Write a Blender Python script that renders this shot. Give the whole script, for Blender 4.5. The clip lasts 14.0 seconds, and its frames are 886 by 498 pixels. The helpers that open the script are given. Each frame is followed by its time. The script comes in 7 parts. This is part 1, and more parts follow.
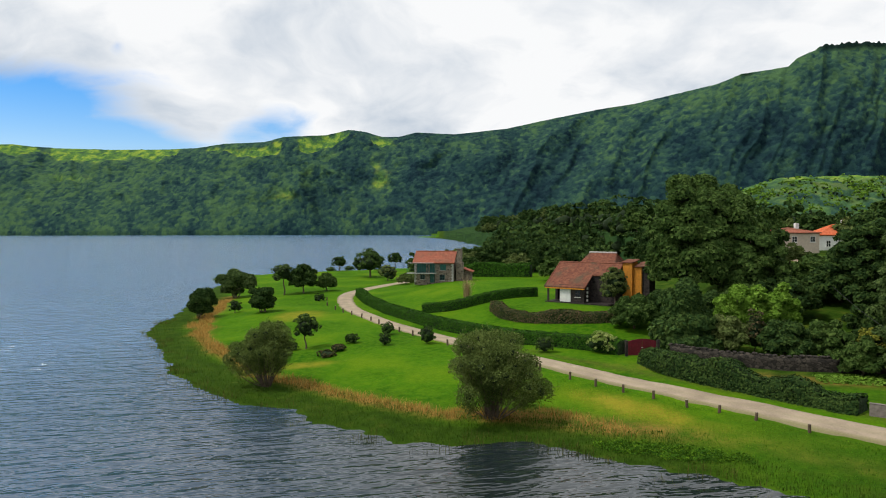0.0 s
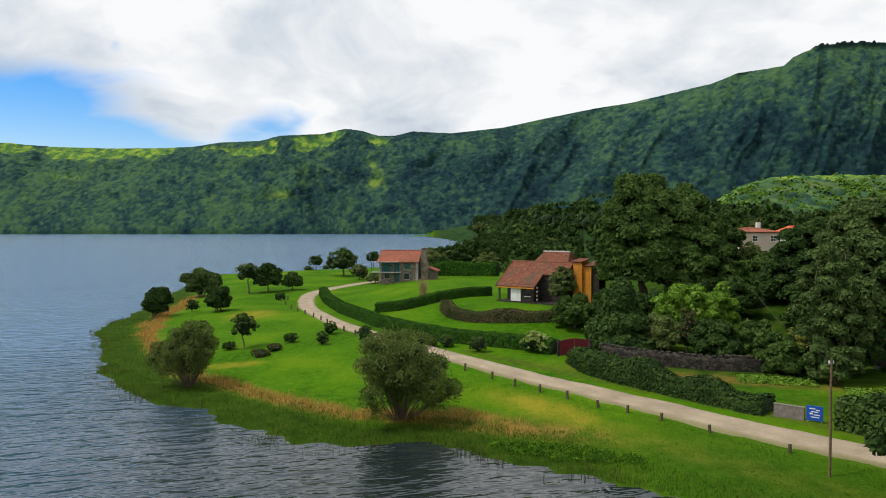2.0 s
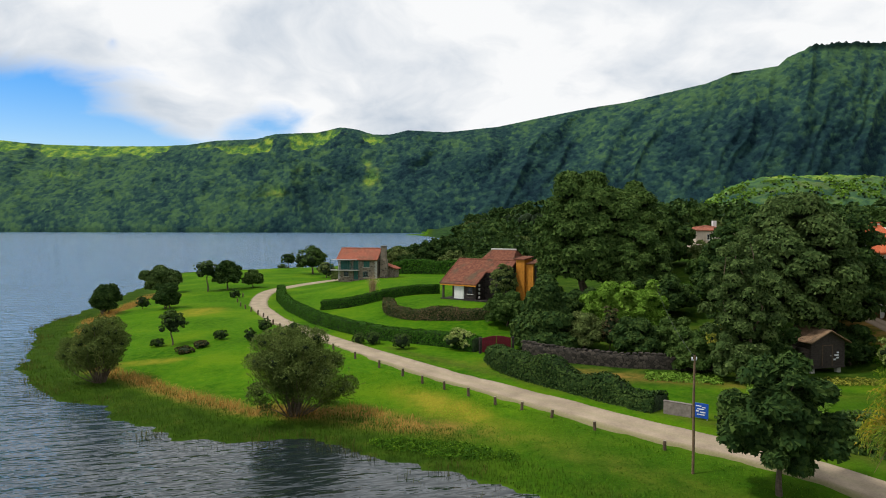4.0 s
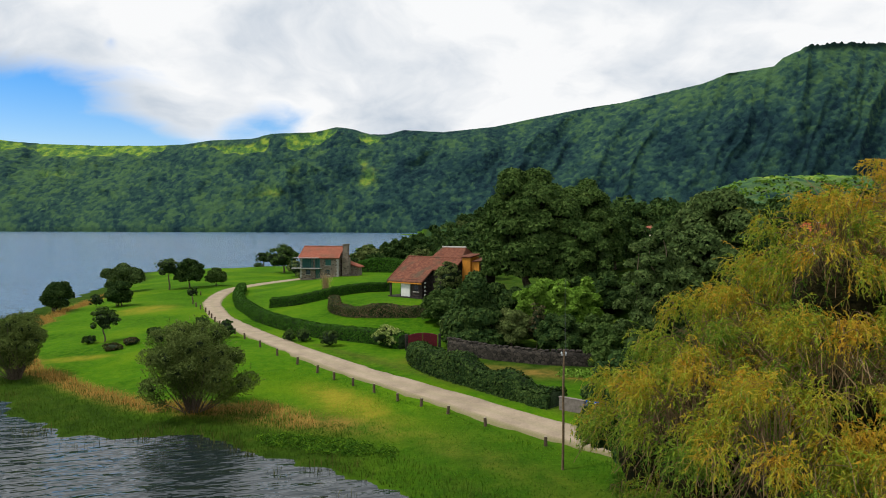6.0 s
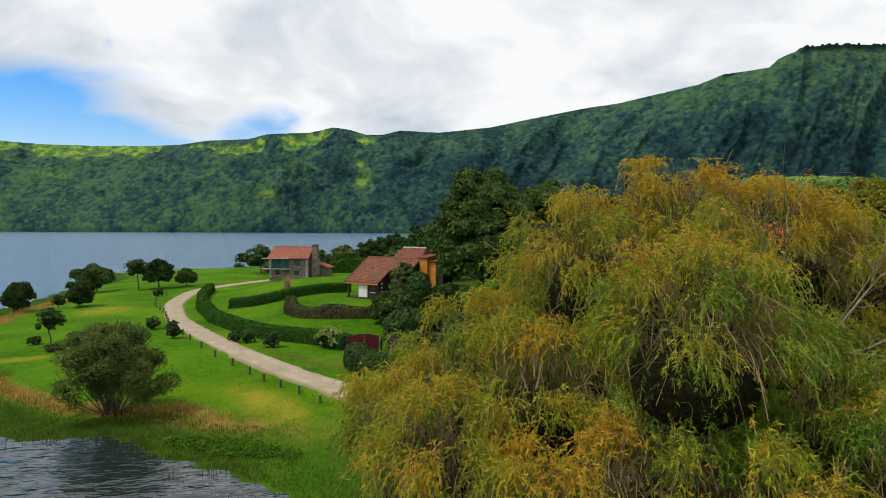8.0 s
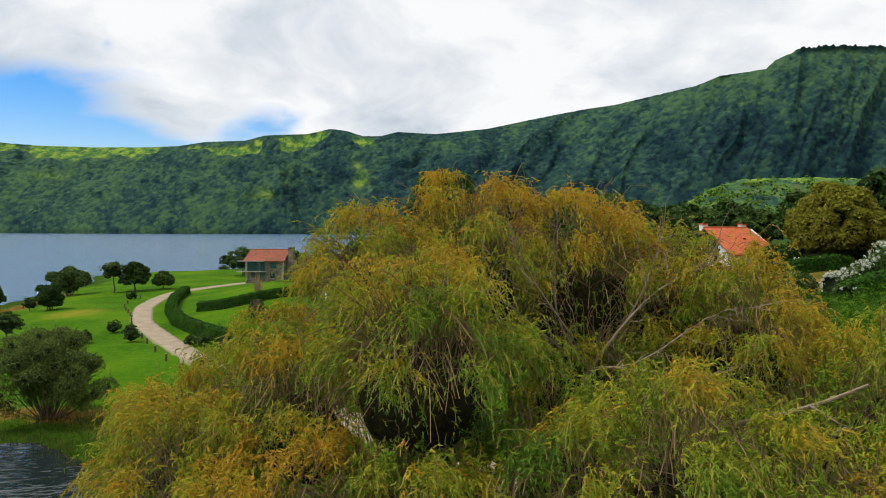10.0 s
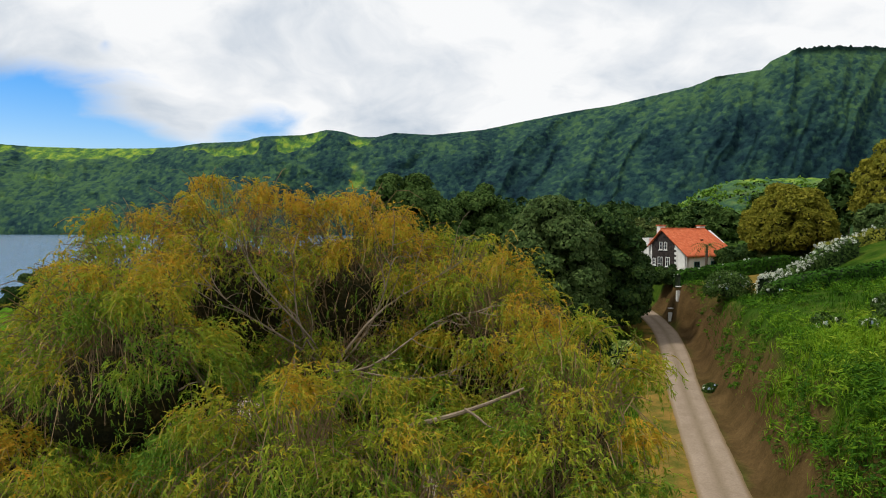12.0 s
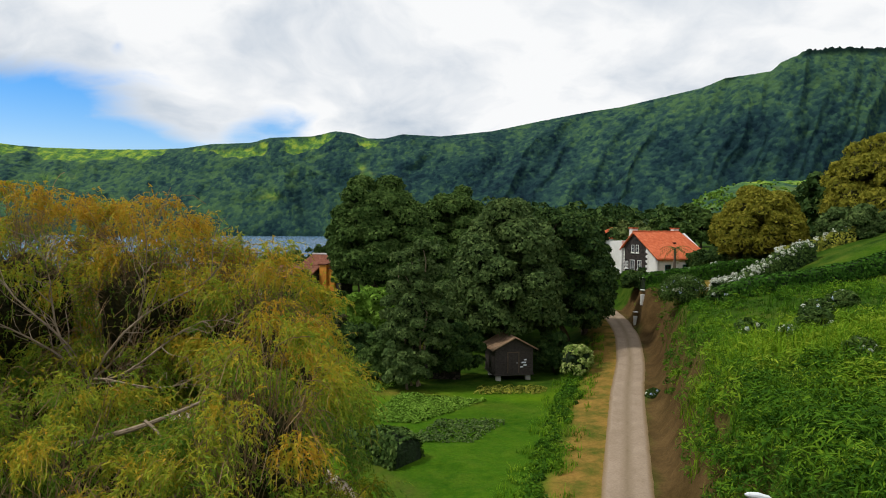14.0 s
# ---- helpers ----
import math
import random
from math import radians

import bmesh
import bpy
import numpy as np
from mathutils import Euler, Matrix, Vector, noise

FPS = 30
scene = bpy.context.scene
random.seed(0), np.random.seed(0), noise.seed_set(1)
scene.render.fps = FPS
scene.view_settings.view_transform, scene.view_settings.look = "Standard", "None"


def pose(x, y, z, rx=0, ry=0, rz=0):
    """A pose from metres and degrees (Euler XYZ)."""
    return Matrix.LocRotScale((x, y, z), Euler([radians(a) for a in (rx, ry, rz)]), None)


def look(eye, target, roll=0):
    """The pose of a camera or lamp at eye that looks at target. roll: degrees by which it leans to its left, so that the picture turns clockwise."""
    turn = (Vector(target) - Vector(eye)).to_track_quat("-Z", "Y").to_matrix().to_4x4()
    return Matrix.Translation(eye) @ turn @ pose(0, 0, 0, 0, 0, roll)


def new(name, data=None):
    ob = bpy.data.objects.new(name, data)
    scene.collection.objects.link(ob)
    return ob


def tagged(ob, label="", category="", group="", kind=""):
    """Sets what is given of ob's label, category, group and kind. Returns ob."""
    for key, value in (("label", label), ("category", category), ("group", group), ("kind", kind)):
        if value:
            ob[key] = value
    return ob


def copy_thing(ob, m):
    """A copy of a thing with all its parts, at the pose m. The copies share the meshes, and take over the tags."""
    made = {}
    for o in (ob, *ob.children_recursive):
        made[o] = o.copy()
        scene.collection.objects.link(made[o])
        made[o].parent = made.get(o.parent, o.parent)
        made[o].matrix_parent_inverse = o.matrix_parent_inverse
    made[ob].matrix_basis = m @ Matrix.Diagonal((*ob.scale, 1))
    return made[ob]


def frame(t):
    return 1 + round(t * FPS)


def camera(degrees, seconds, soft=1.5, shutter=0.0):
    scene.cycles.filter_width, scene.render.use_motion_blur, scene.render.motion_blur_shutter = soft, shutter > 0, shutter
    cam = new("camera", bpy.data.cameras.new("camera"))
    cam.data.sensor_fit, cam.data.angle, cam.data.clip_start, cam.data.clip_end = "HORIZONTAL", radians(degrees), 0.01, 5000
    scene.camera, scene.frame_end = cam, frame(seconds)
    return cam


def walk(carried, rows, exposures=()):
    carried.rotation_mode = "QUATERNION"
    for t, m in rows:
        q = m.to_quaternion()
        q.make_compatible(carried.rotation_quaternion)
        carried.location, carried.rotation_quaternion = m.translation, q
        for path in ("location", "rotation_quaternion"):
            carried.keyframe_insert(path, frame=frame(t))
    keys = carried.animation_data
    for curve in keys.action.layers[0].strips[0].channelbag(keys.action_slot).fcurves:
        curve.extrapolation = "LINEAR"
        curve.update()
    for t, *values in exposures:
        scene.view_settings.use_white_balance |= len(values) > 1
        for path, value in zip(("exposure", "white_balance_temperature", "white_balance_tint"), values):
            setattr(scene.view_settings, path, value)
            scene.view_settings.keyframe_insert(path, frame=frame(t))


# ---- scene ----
cam = camera(66.0, 14.0, 1.0)
PATH = [
    (0.0, (0.795, 1.226, 15.662), (0.634, 101.187, 12.865), -0.10),
    (0.5, (2.457, 1.339, 15.665), (2.386, 101.299, 12.833), -0.06),
    (1.0, (4.245, 1.446, 15.671), (4.251, 101.404, 12.797), -0.07),
    (1.5, (6.156, 1.524, 15.674), (6.204, 101.482, 12.756), -0.07),
    (2.0, (8.152, 1.572, 15.660), (8.238, 101.528, 12.709), -0.06),
    (2.5, (10.200, 1.600, 15.626), (10.363, 101.555, 12.648), -0.01),
    (3.0, (12.285, 1.635, 15.574), (12.564, 101.589, 12.555), 0.04),
    (5.5, (22.453, 2.212, 15.090), (23.088, 102.161, 11.975), 0.14),
    (6.0, (24.344, 2.208, 15.018), (25.022, 102.158, 11.939), 0.16),
    (6.5, (26.095, 2.252, 14.973), (26.850, 102.202, 11.917), 0.16),
    (7.0, (27.673, 2.360, 14.960), (28.552, 102.310, 11.925), 0.18),
    (9.5, (34.187, 2.495, 15.291), (35.248, 102.448, 12.409), 0.20),
    (10.0, (35.411, 2.435, 15.347), (36.551, 102.389, 12.532), 0.18),
    (10.5, (36.685, 2.354, 15.393), (37.875, 102.308, 12.611), 0.15),
    (11.0, (38.058, 2.260, 15.419), (39.296, 102.214, 12.662), 0.13),
    (11.5, (39.533, 2.183, 15.434), (40.845, 102.137, 12.708), 0.11),
    (12.0, (41.072, 2.166, 15.461), (42.445, 102.120, 12.762), 0.12),
    (12.5, (42.589, 2.225, 15.505), (43.920, 102.181, 12.829), 0.17),
    (13.0, (44.005, 2.324, 15.547), (45.102, 102.283, 12.913), 0.21),
    (13.5, (45.297, 2.413, 15.574), (45.941, 102.378, 13.006), 0.25),
    (14.0, (46.488, 2.456, 15.582), (46.499, 102.425, 13.089), 0.30),
]
walk(cam, [(t, look(eye, target, roll)) for t, eye, target, roll in PATH])

# ---------------------------------------------------------------- light
SUN_AZ, SUN_EL = radians(-98), radians(58)      # from +y towards -x: high over the lake side
world = bpy.data.worlds.new("sky")
scene.world = world
world.use_nodes = True
WN, WL = world.node_tree.nodes, world.node_tree.links
WN.clear()


def wnode(kind, **values):
    n = WN.new(kind)
    for key, value in values.items():
        n.inputs[key].default_value = value
    return n


def wmath(op, a, b=None, clamp=False):
    n = WN.new("ShaderNodeMath")
    n.operation, n.use_clamp = op, clamp
    for i, v in enumerate((a, b)):
        if v is None:
            continue
        if isinstance(v, (int, float)):
            n.inputs[i].default_value = v
        else:
            WL.new(v, n.inputs[i])
    return n.outputs[0]


coord = WN.new("ShaderNodeTexCoord")
split = WN.new("ShaderNodeSeparateXYZ")
WL.new(coord.outputs["Generated"], split.inputs[0])
dx, dy, dz = split.outputs
sky = WN.new("ShaderNodeTexSky")
sky.sky_type, sky.sun_disc = "NISHITA", False
sky.sun_elevation, sky.sun_rotation = SUN_EL, SUN_AZ
sky.air_density, sky.dust_density, sky.ozone_density = 1.2, 0.4, 2.0
# clouds as a flat layer overhead: the direction divided by its height
height = wmath("MAXIMUM", wmath("ADD", dz, 0.42), 0.08)
flat = WN.new("ShaderNodeCombineXYZ")
WL.new(wmath("DIVIDE", dx, height), flat.inputs[0])
WL.new(wmath("DIVIDE", dy, height), flat.inputs[1])
warp = wnode("ShaderNodeTexNoise", Scale=1.4, Detail=4.0)
WL.new(flat.outputs[0], warp.inputs["Vector"])
bent = WN.new("ShaderNodeVectorMath")
bent.operation = "MULTIPLY_ADD"
WL.new(warp.outputs["Color"], bent.inputs[0])
bent.inputs[1].default_value = (0.5, 0.5, 0.0)
WL.new(flat.outputs[0], bent.inputs[2])
big = wnode("ShaderNodeTexNoise", Scale=1.5, Detail=9.0, Roughness=0.5)
WL.new(bent.outputs[0], big.inputs["Vector"])
fine = wnode("ShaderNodeTexNoise", Scale=4.2, Detail=8.0, Roughness=0.55)
WL.new(bent.outputs[0], fine.inputs["Vector"])


def gap(az, el, wide, high, soft):
    """A clear opening between the clouds about a direction, in slopes of x and z to y."""
    u = wmath("DIVIDE", wmath("SUBTRACT", wmath("DIVIDE", dx, wmath("MAXIMUM", dy, 0.05)), az), wide)
    v = wmath("DIVIDE", wmath("SUBTRACT", wmath("DIVIDE", dz, wmath("MAXIMUM", dy, 0.05)), el), high)
    r = wmath("SQRT", wmath("ADD", wmath("MULTIPLY", u, u), wmath("MULTIPLY", v, v)))
    return wmath("MULTIPLY", wmath("SUBTRACT", 1.0, r, True), soft)


clear = wmath("ADD", gap(-0.66, 0.17, 0.34, 0.13, 1.25), gap(-0.255, 0.155, 0.11, 0.05, 0.55))
clear = wmath("ADD", clear, gap(-0.475, 0.27, 0.03, 0.025, 0.35))
clear = wmath("ADD", clear, gap(-0.42, 0.12, 0.25, 0.05, 0.6))
edge = wmath("ADD", wmath("MULTIPLY", big.outputs["Fac"], 0.9), wmath("MULTIPLY", fine.outputs["Fac"], 0.9))
cover = wmath("SUBTRACT", edge, clear)
ramp = WN.new("ShaderNodeMapRange")
ramp.interpolation_type = "SMOOTHSTEP"
WL.new(cover, ramp.inputs[0])
ramp.inputs[1].default_value, ramp.inputs[2].default_value = 0.18, 0.62
shade = WN.new("ShaderNodeValToRGB")
cr = shade.color_ramp
cr.elements[0].position, cr.elements[0].color = 0.455, (0.98, 0.99, 1.0, 1)
cr.elements[1].position, cr.elements[1].color = 0.62, (0.53, 0.61, 0.71, 1)
mixfac = wmath("ADD", wmath("MULTIPLY", big.outputs["Fac"], 0.62), wmath("MULTIPLY", fine.outputs["Fac"], 0.4))
thin_cloud = wmath("ADD", gap(0.56, 0.33, 0.36, 0.26, 0.11), gap(0.12, 0.17, 0.25, 0.06, 0.05))      # brighter, thinner cloud
WL.new(wmath("SUBTRACT", mixfac, thin_cloud), shade.inputs[0])
bg_sky = wnode("ShaderNodeBackground", Strength=0.14)
deep = WN.new("ShaderNodeHueSaturation")
deep.inputs["Saturation"].default_value, deep.inputs["Value"].default_value = 1.7, 1.0
WL.new(sky.outputs[0], deep.inputs["Color"])
tone = WN.new("ShaderNodeMix")
tone.data_type, tone.blend_type = "RGBA", "MULTIPLY"
tone.inputs[0].default_value, tone.inputs[7].default_value = 1.0, (0.9, 0.88, 1.1, 1)
WL.new(deep.outputs[0], tone.inputs[6])
WL.new(tone.outputs[2], bg_sky.inputs[0])
bg_cloud = wnode("ShaderNodeBackground", Strength=0.97)
WL.new(shade.outputs[0], bg_cloud.inputs[0])
both = WN.new("ShaderNodeMixShader")
WL.new(ramp.outputs[0], both.inputs[0])
WL.new(bg_sky.outputs[0], both.inputs[1])
WL.new(bg_cloud.outputs[0], both.inputs[2])
out = WN.new("ShaderNodeOutputWorld")
WL.new(both.outputs[0], out.inputs[0])

sun = new("sun", bpy.data.lights.new("sun", "SUN"))
sun.data.energy, sun.data.angle, sun.data.color = 2.5, radians(7), (1.0, 0.965, 0.87)
toward = Vector((math.sin(SUN_AZ) * math.cos(SUN_EL), math.cos(SUN_AZ) * math.cos(SUN_EL), math.sin(SUN_EL)))
sun.matrix_world = look(toward * 200, (0, 0, 0))
scene.view_settings.exposure = 0.0

# ---------------------------------------------------------------- materials


class Shade:
    """A node material under construction."""

    def __init__(self, name, roughness=0.8, metallic=0.0, specular=0.3):
        self.mat = bpy.data.materials.new(name)
        self.mat.use_nodes = True
        self.n, self.l = self.mat.node_tree.nodes, self.mat.node_tree.links
        self.p = self.n["Principled BSDF"]
        self.p.inputs["Roughness"].default_value = roughness
        self.p.inputs["Metallic"].default_value = metallic
        self.p.inputs["Specular IOR Level"].default_value = specular
        self.co = self.n.new("ShaderNodeNewGeometry")

    def put(self, socket, value):
        if isinstance(value, (int, float)):
            socket.default_value = value
        elif isinstance(value, tuple):
            socket.default_value = (*value, 1.0)[:4] if len(socket.default_value) == 4 else value
        else:
            self.l.new(value, socket)

    def noise(self, scale, detail=4.0, rough=0.55, stretch=None, vector=None):
        n = self.n.new("ShaderNodeTexNoise")
        n.inputs["Scale"].default_value, n.inputs["Detail"].default_value, n.inputs["Roughness"].default_value = scale, detail, rough
        v = vector or self.co.outputs["Position"]
        if stretch:
            m = self.n.new("ShaderNodeVectorMath")
            m.operation = "MULTIPLY"
            self.l.new(v, m.inputs[0])
            m.inputs[1].default_value = stretch
            v = m.outputs[0]
        self.l.new(v, n.inputs["Vector"])
        return n.outputs["Fac"]

    def cells(self, scale, feature="F1", stretch=None):
        n = self.n.new("ShaderNodeTexVoronoi")
        n.feature = feature
        n.inputs["Scale"].default_value = scale
        v = self.co.outputs["Position"]
        if stretch:
            m = self.n.new("ShaderNodeVectorMath")
            m.operation = "MULTIPLY"
            self.l.new(v, m.inputs[0])
            m.inputs[1].default_value = stretch
            v = m.outputs[0]
        self.l.new(v, n.inputs["Vector"])
        return n

    def ramp(self, fac, *stops):
        n = self.n.new("ShaderNodeValToRGB")
        e = n.color_ramp.elements
        while len(e) < len(stops):
            e.new(0.5)
        for el, (pos, col) in zip(e, stops):
            el.position = pos
            el.color = (*col, 1) if isinstance(col, tuple) else (col, col, col, 1)
        self.l.new(fac, n.inputs[0])
        return n.outputs[0]

    def mix(self, fac, a, b, mode="MIX"):
        n = self.n.new("ShaderNodeMix")
        n.data_type, n.blend_type = "RGBA", mode
        self.put(n.inputs[0], fac)
        self.put(n.inputs[6], a)
        self.put(n.inputs[7], b)
        return n.outputs[2]

    def math(self, op, a, b=0.0, clamp=False):
        n = self.n.new("ShaderNodeMath")
        n.operation, n.use_clamp = op, clamp
        self.put(n.inputs[0], a)
        self.put(n.inputs[1], b)
        return n.outputs[0]

    def attr(self, name):
        n = self.n.new("ShaderNodeAttribute")
        n.attribute_name = name
        return n.outputs["Fac"]

    def island(self):
        return self.co.outputs["Random Per Island"]

    def each(self):
        return self.n.new("ShaderNodeObjectInfo").outputs["Random"]

    def done(self, color, bump=None, strength=0.4, distance=0.05, roughness=None, translucent=0.0):
        self.put(self.p.inputs["Base Color"], color)
        if roughness is not None:
            self.put(self.p.inputs["Roughness"], roughness)
        if bump is not None:
            b = self.n.new("ShaderNodeBump")
            b.inputs["Strength"].default_value, b.inputs["Distance"].default_value = strength, distance
            self.l.new(bump, b.inputs["Height"])
            self.l.new(b.outputs[0], self.p.inputs["Normal"])
        if translucent:
            t = self.n.new("ShaderNodeBsdfTranslucent")
            self.put(t.inputs[0], color)
            m = self.n.new("ShaderNodeMixShader")
            m.inputs[0].default_value = translucent
            self.l.new(self.p.outputs[0], m.inputs[1])
            self.l.new(t.outputs[0], m.inputs[2])
            self.l.new(m.outputs[0], self.n["Material Output"].inputs[0])
        return self.mat


def plain(name, color, grain=8.0, depth=0.25, roughness=0.8, metallic=0.0, bump=0.3, distance=0.02):
    s = Shade(name, roughness, metallic)
    n1, n2 = s.noise(grain, 5), s.noise(grain * 0.12, 3)
    c = s.mix(s.ramp(n1, (0.3, 0.0), (0.7, 1.0)), tuple(v * (1 - depth) for v in color), tuple(min(1, v * (1 + depth)) for v in color))
    c = s.mix(s.math("MULTIPLY", s.ramp(n2, (0.45, 0.0), (0.7, 1.0)), 0.4), c, tuple(v * 0.55 for v in color))
    return s.done(c, n1, bump, distance)


def leafy(name, dark, mid, light, translucent=0.16, patch=0.5):
    """Foliage: every leaf its own tone, and broad drifts of lighter and darker growth."""
    s = Shade(name, 0.8, specular=0.06)
    f = s.math("ADD", s.math("MULTIPLY", s.island(), 0.4), s.math("ADD", s.math("MULTIPLY", s.noise(patch, 2), 0.4), s.math("MULTIPLY", s.noise(patch * 3.5, 3), 0.3)))
    return s.done(s.ramp(f, (0.15, dark), (0.5, mid), (0.85, light)), translucent=translucent)


def tinted(name, stops, translucent=0.25):
    """Foliage whose tone is carried along a whole sprig or blade."""
    s = Shade(name, 0.8, specular=0.06)
    f = s.math("ADD", s.math("MULTIPLY", s.attr("tint"), 0.8), s.math("MULTIPLY", s.island(), 0.2))
    return s.done(s.ramp(f, *stops), translucent=translucent)

M_BARK = plain("bark", (0.12, 0.09, 0.065), 6, 0.4)
M_PALEBARK = plain("pale_bark", (0.24, 0.18, 0.12), 9, 0.35)
M_LEAF = leafy("leaf_green", (0.017, 0.038, 0.009), (0.046, 0.090, 0.019), (0.118, 0.178, 0.042), patch=0.3)
M_LEAF_DARK = leafy("leaf_dark", (0.010, 0.028, 0.010), (0.030, 0.064, 0.016), (0.085, 0.135, 0.030), patch=0.3)
M_LEAF_GREY = leafy("leaf_grey", (0.021, 0.042, 0.013), (0.060, 0.102, 0.028), (0.140, 0.195, 0.058), patch=0.35)
M_LEAF_OLIVE = leafy("leaf_olive", (0.045, 0.068, 0.019), (0.097, 0.133, 0.037), (0.194, 0.231, 0.073))
M_LEAF_BRIGHT = leafy("leaf_bright", (0.043, 0.092, 0.010), (0.111, 0.219, 0.021), (0.221, 0.354, 0.051))
M_LEAF_GOLD = leafy("leaf_gold", (0.089, 0.105, 0.013), (0.202, 0.202, 0.024), (0.339, 0.298, 0.040), 0.35)
M_LEAF_YELLOW = leafy("leaf_yellow", (0.07, 0.09, 0.012), (0.18, 0.2, 0.03), (0.4, 0.38, 0.05))
M_LEAF_VARIE = leafy("leaf_variegated", (0.06, 0.11, 0.02), (0.18, 0.27, 0.05), (0.55, 0.56, 0.22))
M_LEAF_RED = leafy("leaf_reddish", (0.018, 0.035, 0.01), (0.055, 0.075, 0.022), (0.2, 0.12, 0.075))
M_HEDGE = leafy("leaf_hedge", (0.011, 0.036, 0.005), (0.029, 0.086, 0.009), (0.063, 0.157, 0.015))
M_FLOWER = leafy("flower_white", (0.45, 0.48, 0.4), (0.65, 0.67, 0.56), (0.8, 0.8, 0.72), 0.1)
M_FLOWER_BLUE = leafy("flower_blue", (0.3, 0.36, 0.5), (0.42, 0.5, 0.66), (0.6, 0.65, 0.75), 0.1)
# near-black green that paints the shade between leaf clumps
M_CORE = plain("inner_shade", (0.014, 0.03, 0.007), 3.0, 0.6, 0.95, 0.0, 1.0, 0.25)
M_WILLOW = tinted("willow_leaf", ((0.0, (0.06, 0.145, 0.018)), (0.3, (0.15, 0.245, 0.026)), (0.55, (0.29, 0.335, 0.028)), (0.8, (0.46, 0.325, 0.028)), (1.0, (0.54, 0.265, 0.028))), 0.35)
M_WEED = tinted("weed_leaf", ((0.0, (0.016, 0.050, 0.006)), (0.35, (0.054, 0.140, 0.009)), (0.7, (0.150, 0.265, 0.014)), (1.0, (0.275, 0.345, 0.028))))
M_OLIVE = tinted("willow_shrub_leaf", ((0.0, (0.042, 0.068, 0.016)), (0.5, (0.125, 0.17, 0.04)), (1.0, (0.26, 0.31, 0.085))), 0.2)
M_MARSH = tinted("marsh_blade", ((0.0, (0.022, 0.055, 0.006)), (0.5, (0.055, 0.11, 0.01)), (1.0, (0.14, 0.17, 0.03))))
M_OLDTWIG = plain("old_twig", (0.2, 0.13, 0.06), 9, 0.3)
# the same painted inner shade, for golden crowns
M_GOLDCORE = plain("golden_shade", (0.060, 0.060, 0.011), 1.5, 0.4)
M_TWIG = plain("willow_twig", (0.36, 0.24, 0.06), 9, 0.3)
M_BLADE = tinted("grass_blade", ((0.0, (0.022, 0.065, 0.005)), (0.35, (0.062, 0.16, 0.008)), (0.7, (0.165, 0.30, 0.012)), (1.0, (0.28, 0.36, 0.024))))
M_REED = tinted("reed_blade", ((0.0, (0.05, 0.06, 0.015)), (0.5, (0.1, 0.11, 0.025)), (1.0, (0.2, 0.15, 0.045))))
M_DRY = tinted("dry_blade", ((0.0, (0.20, 0.125, 0.03)), (0.5, (0.40, 0.225, 0.052)), (1.0, (0.56, 0.33, 0.10))))

# ---------------------------------------------------------------- mesh tools


def mesh_object(name, verts, faces, material, parent=None, smooth=False, tint=None):
    me = bpy.data.meshes.new(name)
    verts = np.asarray(verts, dtype=np.float32)
    faces = np.asarray(faces, dtype=np.int32)
    k = faces.shape[1]
    me.vertices.add(len(verts))
    me.vertices.foreach_set("co", verts.ravel())
    me.loops.add(faces.size)
    me.loops.foreach_set("vertex_index", faces.ravel())
    me.polygons.add(len(faces))
    me.polygons.foreach_set("loop_start", np.arange(0, faces.size, k, dtype=np.int32))
    if smooth:
        me.polygons.foreach_set("use_smooth", np.ones(len(faces), dtype=bool))
    me.update(calc_edges=True)
    if tint is not None:
        a = me.attributes.new("tint", "FLOAT", "POINT")
        a.data.foreach_set("value", np.asarray(tint, dtype=np.float32))
    me.materials.append(material)
    ob = new(name, me)
    ob.parent = parent
    return ob


def part(name, bm, material, parent=None, label=""):
    me = bpy.data.meshes.new(name)
    bm.to_mesh(me)
    bm.free()
    me.materials.append(material)
    ob = new(name, me)
    ob.parent = parent
    return tagged(ob, label) if label else ob


def empty(name, m, label, category, group="", kind=""):
    ob = new(name)
    ob.empty_display_size = 0.3
    ob.matrix_world = m
    return tagged(ob, label, category, group, kind)


def box(bm, x0, x1, y0, y1, z0, z1, bevel=0.0):
    g = bmesh.ops.create_cube(bm, size=1.0, matrix=Matrix.Translation(((x0 + x1) / 2, (y0 + y1) / 2, (z0 + z1) / 2)) @ Matrix.Diagonal((x1 - x0, y1 - y0, z1 - z0, 1)))
    if bevel:
        edges = list({e for v in g["verts"] for e in v.link_edges})
        bmesh.ops.bevel(bm, geom=edges, offset=bevel, segments=1, affect="EDGES")


def boxed(name, x0, x1, y0, y1, z0, z1, material, parent=None, label="", bevel=0.0):
    bm = bmesh.new()
    box(bm, x0, x1, y0, y1, z0, z1, bevel)
    return part(name, bm, material, parent, label)


def prism(bm, outline, y0, y1):
    """A solid with this outline in x and z, from y0 to y1."""
    a = [bm.verts.new((x, y0, z)) for x, z in outline]
    b = [bm.verts.new((x, y1, z)) for x, z in outline]
    bm.faces.new(a)
    bm.faces.new(b[::-1])
    for i in range(len(a)):
        j = (i + 1) % len(a)
        bm.faces.new((a[j], a[i], b[i], b[j]))
    bmesh.ops.recalc_face_normals(bm, faces=bm.faces)


